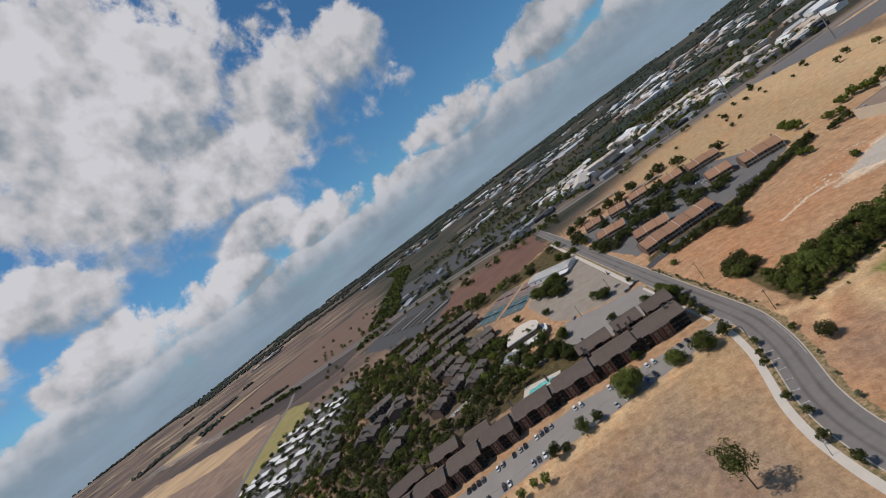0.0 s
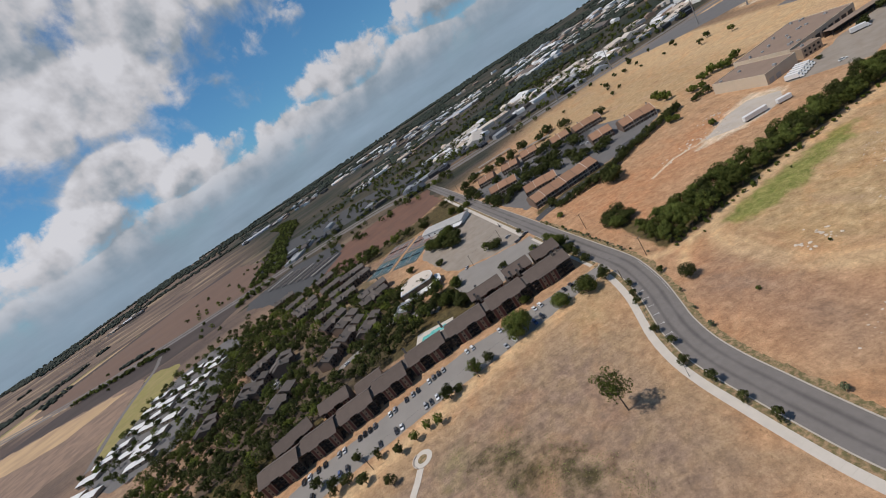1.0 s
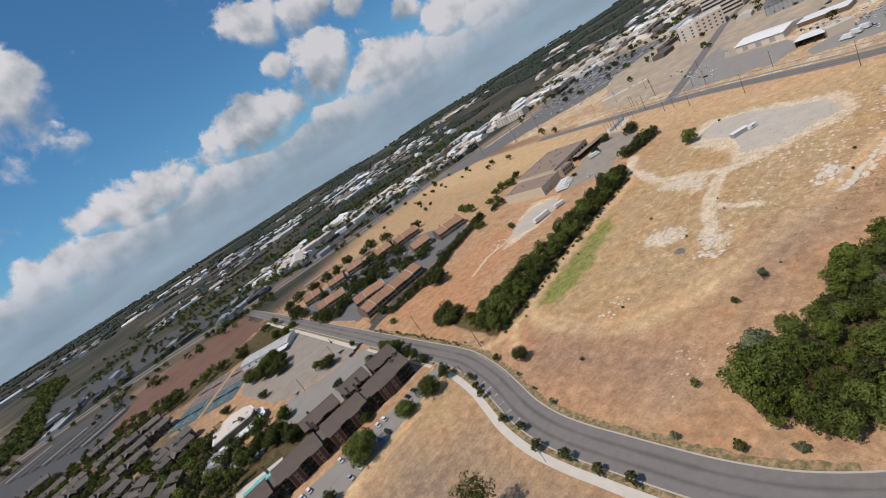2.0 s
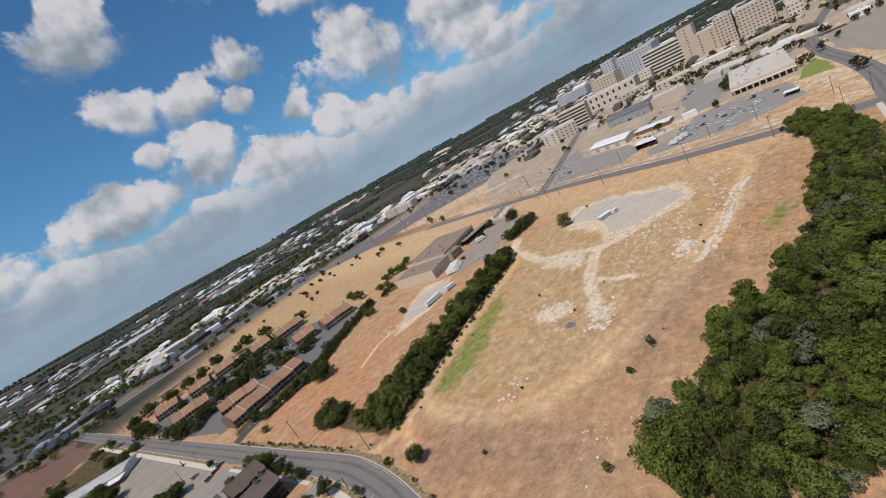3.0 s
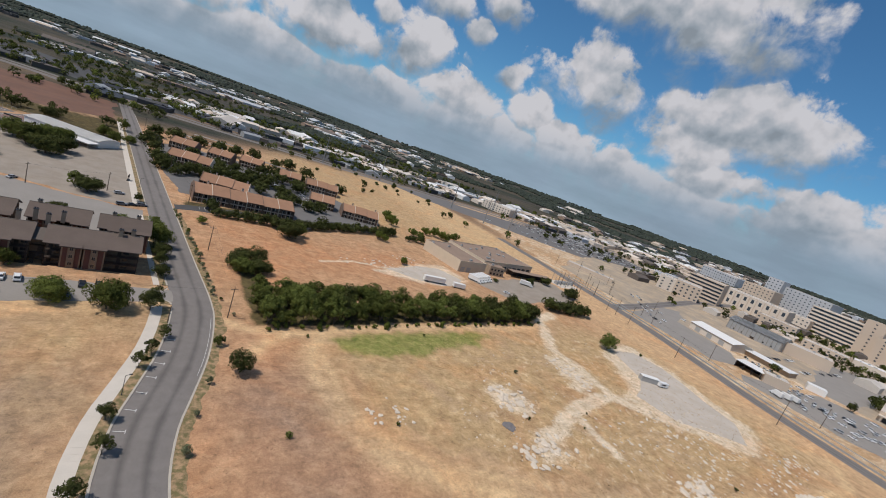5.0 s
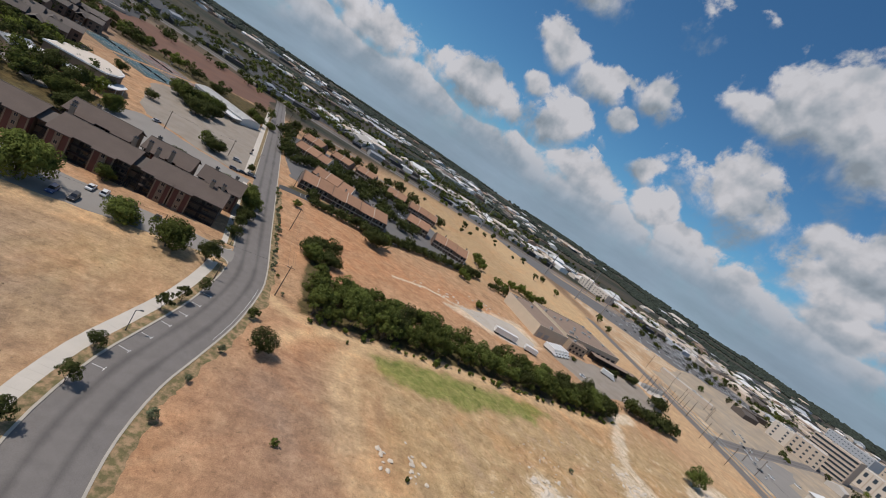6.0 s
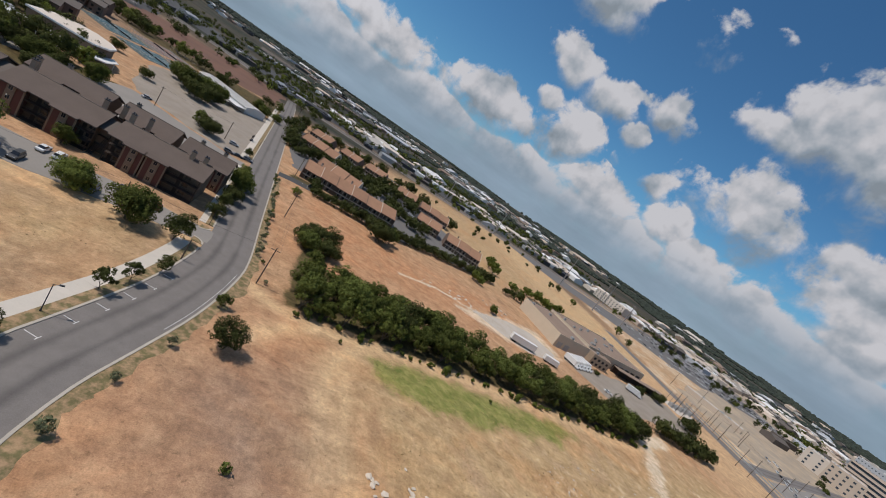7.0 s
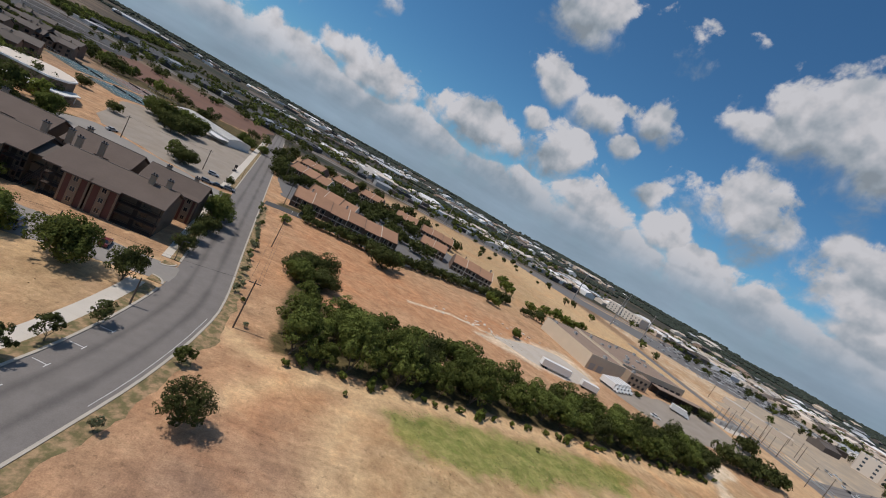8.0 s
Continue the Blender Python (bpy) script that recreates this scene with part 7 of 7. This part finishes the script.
# ---------------------------------------------------------------- rubble, slabs, sheds
def stone_mesh(seed, flat):
    r = random.Random(seed)
    bm = bmesh.new()
    bmesh.ops.create_icosphere(bm, subdivisions=1, radius=1.0)
    for v in bm.verts:
        v.co *= r.uniform(0.7, 1.15)
        v.co.z *= flat
    return mesh_of("stone", bm, rock_mat)


STONES = [stone_mesh(s, f) for s, f in ((1, 0.45), (2, 0.35), (3, 0.6), (4, 0.28), (5, 0.5))]


def rubble(name, places, label):
    base = thing(name, Matrix(), label, "rubble", "rubble heaps", "")
    for x, y, s in places:
        shared("stone", rng.choice(STONES), base, pose(x, y, 0.12 * s, rng.uniform(-15, 15), rng.uniform(-15, 15), rng.uniform(0, 360)) @ Matrix.Diagonal((s * rng.uniform(0.8, 1.5), s * rng.uniform(0.7, 1.2), s * rng.uniform(0.7, 1.1), 1)))
    return base


ROW_LINE = [(264, 77), (251, 79.5), (232, 81.5), (214, 82), (203, 83), (189, 85), (180, 88)]
pts = []
for (x0, y0), (x1, y1) in zip(ROW_LINE, ROW_LINE[1:]):
    for i in range(22):
        s = (i + rng.random()) / 22
        pts.append((x0 + (x1 - x0) * s, y0 + (y1 - y0) * s + rng.choice((-1.7, 1.7)) * (0.35 + 0.65 * (x0 > 195)) + rng.uniform(-0.6, 0.6), rng.uniform(0.7, 1.45)))
rubble("stone_row", pts, "long row of dumped white limestone blocks")


def heap(cx, cy, rx, ry, n, lo, hi, label):
    rubble("stone_heap", [(cx + rng.gauss(0, rx), cy + rng.gauss(0, ry), rng.uniform(lo, hi)) for i in range(n)], label)


heap(154, 147, 4, 4.5, 56, 0.4, 1.3, "scatter of white limestone rubble")
heap(150, 122, 4.5, 3.0, 40, 0.6, 1.5, "white limestone boulders in loose rows")
heap(141, 119, 2.5, 2.5, 14, 0.6, 1.3, "white limestone boulders in a loose heap")
heap(197, 96, 4.5, 2.2, 60, 0.5, 1.3, "white limestone rubble in the straw")
heap(207, 162, 4, 7, 70, 0.3, 1.1, "pale rubble beside the track")
heap(232, 122, 16, 7, 80, 0.3, 0.9, "broken pale rubble round the gravel")
heap(215, 104, 14, 7, 60, 0.3, 0.9, "broken pale rubble in the straw")
heap(256, 92, 12, 4, 46, 0.3, 0.9, "broken pale rubble in the straw")
heap(185, 118, 12, 8, 46, 0.2, 0.7, "small pale stones in the straw")
heap(106, 142, 1.5, 4, 14, 0.3, 0.8, "a few white stones on bare dirt")
heap(97.5, 144, 1.2, 2.0, 9, 0.4, 0.9, "a few white stones on bare dirt")
heap(160, 272, 14, 4, 40, 0.3, 0.9, "pale rubble beside the trailer yard")
heap(186, 292, 6, 3, 20, 0.4, 1.0, "grey rubble at the yard edge")
heap(84, 100, 5, 4, 26, 0.15, 0.5, "small white stones at the edge of the wood")
heap(282, 92, 6, 3, 30, 0.4, 1.0, "white stone slabs on dirt")
ash = thing("ash_heap", pose(142, 133, 0), "grey heap of ash and gravel", "heap")
bm = bmesh.new()
bmesh.ops.create_icosphere(bm, subdivisions=3, radius=2.2)
for v in bm.verts:
    v.co += v.co.normalized() * noise.noise(v.co * 1.1) * 1.1
    v.co.z = max(-0.1, v.co.z * 0.28)
part("mound", bm, ash_mat, ash)
shed = thing("shed", pose(256, 155, 0, 0, 0, -30), "small grey-white metal shed on the gravel", "shed")
part("wall", box(0, 0, 0, 10, 3.2, 2.6), grey_metal, shed)
part("roof", box(-0.2, -0.2, 2.6, 10.2, 3.4, 2.75), white_metal, shed)
camper = thing("camper", pose(266, 149, 0, 0, 0, -20), "small white camper trailer on the gravel", "trailer")
part("body", box(-2.6, -1.1, 0.5, 2.6, 1.1, 2.6), PAINTS["white"], camper)
part("window", box(-1.4, -1.13, 1.4, 1.2, -1.08, 2.0), glass_dark, camper)
for x in (-0.6, 0.6):
    shared("wheel", WHEEL, camper, pose(x, -1.0, 0.33))
    shared("wheel", WHEEL, camper, pose(x, 1.0, 0.33))


# rows of white-roofed units and trailers to the west
def mobile_home(m, label):
    base = thing("mobile_home", m, label, "mobile home", "white-roofed units")
    part("wall", box(-14, -5.0, 0.4, 14, 5.0, 3.2), tan_siding, base)
    part("skirt", box(-13.9, -4.9, 0, 13.9, 4.9, 0.4), dark_metal, base)
    bm = bmesh.new()
    gable(bm, -14, 14, -5.0, 5.0, 3.2, 0.7, 0.3, 0.15)
    part("roof", bm, white_metal, base)
    for x in (-10, -4, 4, 10):
        window(WIN_DARK, base, x, -5.0, 1.2)
    return base


mh0 = None
for row in range(3):
    for i in range(10):
        x, y = -408 + row * 39 + i * 2.5 + rng.uniform(-9, 9), 350 + row * 2 + i * 20 + rng.uniform(-4, 4)
        m = pose(x, y, 0, 0, 0, -12 + rng.uniform(-9, 9))
        if mh0 is None:
            mh0 = mobile_home(m, "long white-roofed mobile home in a row")
        elif rng.random() < 0.75:
            copy_thing(mh0, m)

# ---------------------------------------------------------------- hospital and buildings beyond the road
FAR_WIN = mesh_of("window", box(-1.2, -0.1, 0, 1.2, 0.1, 1.9), glass_blue)
FAR_TALL = mesh_of("window", box(-1.9, -0.12, 0, 1.9, 0.1, 6.0), glass_blue)


def tower(x0, y0, x1, y1, depth, tall, mat, label, floors, across, style="grid", name="hospital_building"):
    """A flat-roofed building whose front runs from one base corner to the other."""
    length = math.hypot(x1 - x0, y1 - y0)
    base = flat_hall(pose(x0, y0, 0, 0, 0, math.degrees(math.atan2(y1 - y0, x1 - x0))), length, depth, tall, mat, roof_pale, label, name, 1.0, 4, int(x0), "buildings of the hospital", "hospital building")
    storey = tall / floors
    for f in range(floors):
        if style == "band":
            part("window_band", box(1, -0.12, f * storey + storey * 0.35, length - 1, 0.05, f * storey + storey * 0.8), glass_blue, base)
            part("ledge", box(-0.5, -1.0, f * storey + storey * 0.88, length + 0.5, 0, f * storey + storey * 1.0), stone_pale, base)
        else:
            meshes = FAR_TALL if style == "tall" else FAR_WIN
            for i in range(across):
                shared("window", meshes, base, pose(length * (i + 0.5) / across, 0, f * storey + storey * 0.3))
    return base


tower(910, 124, 911, 76, 60, 42, stone_tan, "tall tan stone hospital wing with rows of windows", 8, 9)
tower(905, 154, 906, 128, 40, 46, stone_tan, "tan stone hospital tower with dark windows", 9, 5)
tower(928, 191, 929, 153, 50, 35, stone_tan, "plain tan stone hospital wing", 7, 2)
tower(950, 215, 950, 190, 30, 54, stone_tan, "tall plain tan hospital tower", 9, 1)
tower(963, 284, 962, 214, 45, 43, stone_pale, "pale hospital wing with long bands of windows", 7, 1, "band")
tower(1113, 381, 1102, 294, 50, 52, stone_grey, "grey glazed hospital wing with many windows", 9, 12)
tower(1099, 404, 1096, 376, 30, 60, stone_grey, "grey glazed hospital tower with windows", 10, 4)
tower(1052, 423, 1048, 367, 40, 36, stone_tan, "tan hospital wing with windows", 6, 8)
grand = tower(823, 366, 832, 272, 45, 24, stone_pale, "pale building with a row of tall windows", 2, 9, "tall")
for i in range(10):
    part("pilaster", box(i * 10.4 - 0.2, -0.7, 0, i * 10.4 + 0.9, 0, 24), stone_tan, grand)
tower(640, 347, 654, 318, 44, 19, stone_tan, "tan four-storey office block", 4, 5)
tower(632, 366, 641, 347.5, 30, 17, stone_pale, "pale stair wing of the office block", 4, 2)
tower(712, 368, 722, 322, 34, 31, stone_tan, "tan six-storey office block with dark bands of windows", 6, 1, "band")
tower(938, 302, 939, 271, 30, 18, stone_pale, "low pale hospital wing with windows", 3, 5)
tower(1265, 605, 1245, 509, 50, 26, stone_grey, "long grey building far off", 4, 14)
tower(894, 63, 895, 44, 40, 18, stone_pale, "pale three-storey wing with windows", 3, 4)
tower(766, 287, 773, 239, 30, 12, stone_tan, "low tan annexe with a flat roof", 2, 7)
tower(722, 217, 731, 172, 30, 8, stone_tan, "low tan annexe with a flat roof", 2, 6)
tower(590, 730, 606, 664, 25, 13, stone_pale, "long pale office block far off", 3, 10)
flat_hall(pose(745, 171, 0, 0, 0, -80), 54, 25, 9, stone_pale, white_metal, "low white clinic with a canopy", "clinic", 0.6, 5, 7)
flat_hall(pose(731, 104, 0, 0, 0, -79), 46, 25, 9, stone_tan, roof_pale, "low tan clinic with a flat roof", "clinic", 0.6, 5, 9)
store = flat_hall(pose(486, 102, 0, 0, 0, -84), 48, 98, 7.0, stone_tan, roof_pale, "broad flat-roofed depot with loading doors", "depot", 0.6, 14, 4)
for i in range(9):
    part("dock_door", box(3 + i * 4.8, -0.06, 0.2, 6.4 + i * 4.8, 0.02, 3.6), dark_metal, store)
for i in range(10):
    part("pier", box(1.8 + i * 4.8, -3.6, 0, 2.5 + i * 4.8, -2.9, 4.2), stone_pale, store)
part("loading_canopy", box(0, -4, 4.2, 48, 0, 5.0), stone_pale, store)
arch = vault(pose(578, 247, 0, 0, 0, -88), 52, 30, 10, 4, grey_metal, grey_metal, "grey arched metal hall with ribbed sides", "arched_hall")
for i in range(14):
    part("rib", box(0.2 + i * 3.92, -0.4, 0, 0.7 + i * 3.92, 0.0, 10), steel, arch)
flat_hall(pose(589, 196, 0, 0, 0, -73), 40, 25, 11, stone_tan, roof_pale, "plain tan hall with a flat roof", "hall", 0.6, 3, 5)
metal_hall = thing("metal_building", pose(464, 233, 0, 0, 0, -103), "white metal hall with a broad shallow roof", "building")
bm = bmesh.new()
gable_body(bm, 0, 42, 0, 27, 5.6, 2.0)
part("wall", bm, stone_pale, metal_hall)
bm = bmesh.new()
gable(bm, 0, 42, 0, 27, 5.65, 2.4, 0.8, 0.2)
part("roof", bm, white_metal, metal_hall)
for k in (6, 18, 30):
    part("roller_door", box(k, -0.06, 0, k + 5, 0.03, 4.0), grey_metal, metal_hall)
annexe = thing("open_shed", pose(470, 187, 0, 0, 0, -95), "low hall with a pale sheet roof and open front", "shed")
part("wall", box(0, 2, 0, 34, 16, 4.0), tan_siding, annexe)
part("roof", box(-0.5, -0.5, 4.0, 34.5, 16.5, 4.4), white_metal, annexe)
shelter = thing("vehicle_shelter", pose(408, 170, 0, 0, 0, -93), "open vehicle shelter with a pale sheet roof", "shelter")
part("roof", box(-0.6, -0.6, 4.8, 18.6, 14.6, 5.2), white_metal, shelter)
part("back_wall", box(0, 13.6, 0, 18, 14, 4.8), dark_wood, shelter)
part("side_wall", box(0, 0, 0, 0.3, 13.6, 4.8), dark_wood, shelter)
for i in range(4):
    part("post", box(i * 5.8, 0, 0, 0.4 + i * 5.8, 0.4, 4.8), dark_metal, shelter)
flat_hall(pose(406, 150, 0, 0, 0, -62), 15, 12, 6, stone_tan, roof_pale, "small tan garage with a flat roof", "garage", 0.4, 1, 5)
flat_hall(pose(455, 381, 0, 0, 0, -60), 54, 13, 3.6, stone_tan, roof_pale, "low tan industrial building", "industrial_building", 0.5, 8, 6)
port = thing("carport", pose(410, 62, 0, 0, 0, -96), "dark open carport with a white roof on the lot", "carport")
part("roof", box(-0.4, -0.4, 2.9, 8.8, 6.4, 3.3), white_metal, port)
part("back_wall", box(0, 5.6, 0, 8.4, 6.0, 2.9), dark_metal, port)
for i in range(3):
    part("post", box(i * 4.1, 0, 0, i * 4.1 + 0.25, 0.25, 2.9), dark_metal, port)
flat_hall(pose(462, 139, 0, 0, 0, -70), 12, 9, 4.5, white_metal, white_metal, "small white shed on the lot", "shed", 0.2, 0, 5)
school = flat_hall(pose(652, 18, 0, 0, 0, -112), 80, 24, 7, stone_tan, roof_pale, "long low tan school building", "school", 0.4, 5, 5)
for i in range(9):
    part("dark_window", box(6 + i * 8, -0.06, 1.0, 10 + i * 8, 0.03, 4.5), glass_blue, school)
flat_hall(pose(612, 36, 0, 0, 0, -80), 22, 12, 0.3, dark_asphalt, dark_asphalt, "dark paved forecourt of the school", "forecourt", 0.05, 0, 5)


# ---------------------------------------------------------------- the town and woods out to the horizon
def far_woods(name, count, seed, test, lo, hi, label, near=650, far=4600):
    """Clumps of far trees, each a small uneven dome, in one object."""
    r = random.Random(seed)
    verts, faces = [], []
    made, tries = 0, 0
    while made < count and tries < count * 12:
        tries += 1
        d = near + (far - near) * r.random() ** 1.35
        a = r.uniform(-0.55, 3.05)
        x, y = d * math.cos(a), d * math.sin(a)
        if not test(x, y):
            continue
        made += 1
        s = r.uniform(lo, hi) * (1 + d / 2200)
        z0 = relief(x, y)
        b = len(verts)
        n = 6
        tilt = r.uniform(0, 1)
        for ring, (k, h) in enumerate(((0.85, 0.0), (1.0, 0.4), (0.62, 0.82))):
            for i in range(n):
                q = 6.2832 * (i + tilt + ring * 0.5) / n
                e = r.uniform(0.75, 1.2)
                verts.append((x + s * k * e * math.cos(q), y + s * k * e * math.sin(q), z0 + s * h * r.uniform(0.8, 1.15)))
        verts.append((x, y, z0 + s * r.uniform(0.9, 1.1)))
        for ring in range(2):
            for i in range(n):
                j = (i + 1) % n
                faces.append((b + ring * n + i, b + ring * n + j, b + (ring + 1) * n + j, b + (ring + 1) * n + i))
        for i in range(n):
            faces.append((b + 2 * n + i, b + 2 * n + (i + 1) % n, b + 3 * n))
    me = bpy.data.meshes.new(name)
    me.from_pydata(verts, [], faces)
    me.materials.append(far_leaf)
    me.polygons.foreach_set("use_smooth", [True] * len(faces))
    return tagged(new(name, me), label, "woods", kind="stuff")


BUILT = [(910, 120), (950, 220), (1100, 380), (823, 320), (660, 340), (745, 150), (545, 80), (580, 220), (465, 200), (430, 90), (450, 350), (640, 520), (500, 490), (560, 680), (380, 200), (390, 330), (730, 70)]


def open_land(x, y):
    if near_line(x, y, [(q.x, q.y) for q in CROSS_ROAD[::6]]) < 45 or any(math.hypot(x - a, y - b) < 75 for a, b in BUILT):
        return False
    if -60 < y < 640 and 330 < x < 780:
        return False
    return noise.noise((x / 420, y / 420, 1.7)) + 0.35 * noise.noise((x / 120, y / 120, 4.2)) > -0.06 + (0.62 if x < -160 and y < 2600 else 0.0)


far_woods("far_woods", 34000, 3, open_land, 2.6, 5.2, "dark green woods spreading to the hazy horizon", 1150)
mid_places = []
far_rng = random.Random(12)
while len(mid_places) < 1500:
    d, a = 540 + 800 * far_rng.random(), far_rng.uniform(-0.3, 2.3)
    x, y = d * math.cos(a) + 30, d * math.sin(a)
    if (x < 330 and y < 650) or (-60 < y < 640 and 330 < x < 780 and far_rng.random() < 0.9) or any(math.hypot(x - p, y - q) < 70 for p, q in BUILT) or near_line(x, y, [(q.x, q.y) for q in CROSS_ROAD[::6]]) < 22 or noise.noise((x / 130, y / 130, 2.2)) < 0.0:
        continue
    if x < -160 and far_rng.random() < 0.8:
        continue
    mid_places.append((x, y))
grove(mid_places, 13, "dark oaks among the roads and yards far off", 10.5, 1.1, 120)
belt_places = []
while len(belt_places) < 760:
    x, y = far_rng.uniform(-900, 100), far_rng.uniform(760, 2100)
    k = near_line(x, y, [(-345, 735), (-350, 900), (-385, 1100), (-430, 1400), (-490, 1760), (-640, 2100)])
    if k < 34 + 40 * max(0, noise.noise((x / 90, y / 90, 5.5))) and near_line(x, y, [(q.x, q.y) for q in CROSS_ROAD[::6]]) > 24:
        belt_places.append((x, y))
belt_places += [(-543 - 293 * i / 60 + far_rng.uniform(-4, 4), 806 + 96 * i / 60 + far_rng.uniform(-4, 4)) for i in range(60)]
north_places = []
while len(north_places) < 620:
    x, y = far_rng.uniform(-320, 520), far_rng.uniform(560, 1550)
    if y < 740 and x > -60 or near_line(x, y, [(q.x, q.y) for q in CROSS_ROAD[::6]]) < 20 or near_line(x, y, [(-320, 740), (-180, 560), (0, 600)]) < 60 or noise.noise((x / 95, y / 55, 8.8)) < 0.02 or any(math.hypot(x - p, y - q) < 70 for p, q in BUILT):
        continue
    north_places.append((x, y))
grove(north_places, 15, "dark oaks along the railway and the far road", 11.5, 1.0, 110)
grove(belt_places, 14, "dark belts of trees beside the brown fields", 11, 1.7, 80)


def far_town(count, seed, test, mats, label):
    r = random.Random(seed)
    bms = [bmesh.new() for m in mats]
    made, tries = 0, 0
    while made < count and tries < count * 20:
        tries += 1
        d = 640 + 2300 * r.random() ** 1.1
        a = r.uniform(-0.4, 2.6)
        x, y = d * math.cos(a), d * math.sin(a)
        if not test(x, y):
            continue
        made += 1
        bm = r.choice(bms)
        k = 1 + d / 2600
        l, dp, h = r.uniform(9, 30) * k, r.uniform(8, 18) * k, r.uniform(3.0, 5.0) * k
        if r.random() < 0.06:
            l, dp = l * 3, dp * 1.6
        t = r.choice((0, 0.2, 1.57, 1.3))
        z0 = relief(x, y)
        m = pose(x, y, z0 - 1, 0, 0, math.degrees(t))
        vs = solid(bm, -l / 2, -dp / 2, 0, l / 2, dp / 2, h + 1)
        if r.random() < 0.5:
            a0, b0 = bm.verts.new((-l / 2, 0, h + 1 + dp * 0.16)), bm.verts.new((l / 2, 0, h + 1 + dp * 0.16))
            for f in ((vs[4], vs[5], b0, a0), (vs[6], vs[7], a0, b0), (vs[7], vs[4], a0), (vs[5], vs[6], b0)):
                bm.faces.new(f)
            vs += [a0, b0]
        else:
            for i in range(3):
                x0, y0 = r.uniform(-0.4, 0.3) * l, r.uniform(-0.4, 0.3) * dp
                vs += solid(bm, x0, y0, h + 1, x0 + l * 0.1, y0 + dp * 0.12, h + 1 + r.uniform(0.8, 1.8))
        for v in vs:
            v.co = m @ v.co
    for bm, mat in zip(bms, mats):
        tagged(part("far_town", bm, mat), label, "town", kind="stuff")


def town_land(x, y):
    if (-60 < y < 640 and 330 < x < 800) or (abs(x) < 430 and y < 1250) or near_line(x, y, [(q.x, q.y) for q in CROSS_ROAD[::6]]) < 30 or any(math.hypot(x - a, y - b) < 80 for a, b in BUILT):
        return False
    return noise.noise((x / 500, y / 500, 7.7)) > -0.05 and not (x < -150 and y < 2300)


far_town(1000, 9, town_land, [white_metal, roof_pale, stone_tan, stone_grey, dark_roof, flat_roof, dark_asphalt], "pale roofs of the town out to the horizon")
# railway sheds in dark materials, so their colour carries the cloud shade
far_town(150, 10, lambda x, y: near_line(x, y, [(-260, 930), (0, 800), (420, 735), (700, 700)]) < 75 and near_line(x, y, [(q.x, q.y) for q in CROSS_ROAD[::6]]) > 20 and not any(math.hypot(x - a, y - b) < 80 for a, b in BUILT), [dark_roof, grey_metal, dark_asphalt, dark_metal], "sheds along the far railway, coloured dark in place of cloud shade")
for x, y, l, turn in ((620, 1780, 160, 40), (560, 1500, 110, 35), (470, 1330, 90, 20), (760, 2060, 200, 40)):
    flat_hall(pose(x, y, relief(x, y), 0, 0, turn), l, 40, 8, white_metal, white_metal, "long white-roofed warehouse far off", "far_warehouse", 0.4, 3, 5, "far warehouses")



far_town(260, 21, lambda x, y: near_line(x, y, [(150, 930), (500, 815), (900, 730), (1250, 640)]) < 95 and near_line(x, y, [(q.x, q.y) for q in CROSS_ROAD[::6]]) > 26 and not any(math.hypot(x - a, y - b) < 60 for a, b in BUILT), [white_metal, roof_pale, stone_pale, stone_tan, white_metal], "pale roofs of sheds and shops along the far road")


def paved(x, y):
    if not (610 < x < 1150 and -40 < y < 640) or any(math.hypot(x - a, y - b) < 62 for a, b in BUILT):
        return False
    return not (620 < x < 800 and 440 < y < 650)


far_town(110, 31, paved, [stone_pale, roof_pale, stone_tan, dark_roof, white_metal], "low pale roofs between the hospital and the town")
yard_rng = random.Random(33)
yard_trees = []
while len(yard_trees) < 230:
    x, y = yard_rng.uniform(405, 1100), yard_rng.uniform(-40, 650)
    if any(math.hypot(x - a, y - b) < 34 for a, b in BUILT) or (x < 600 and noise.noise((x / 40, y / 40, 6.1)) < 0.25) or (x < 560 and y > 380):
        continue
    yard_trees.append((x, y))
yard_trees += [(712 + yard_rng.uniform(-5, 5), 60 + 5.5 * i) for i in range(22)] + [(600 + yard_rng.uniform(-6, 6), 50 + 6 * i) for i in range(9)] + [(522, 108), (530, 112), (540, 112), (552, 112), (565, 113), (455, 160), (500, 52), (508, 46)]
grove(yard_trees, 34, "dark oaks between the hospital's yards", 11.0, 0.8, 240)
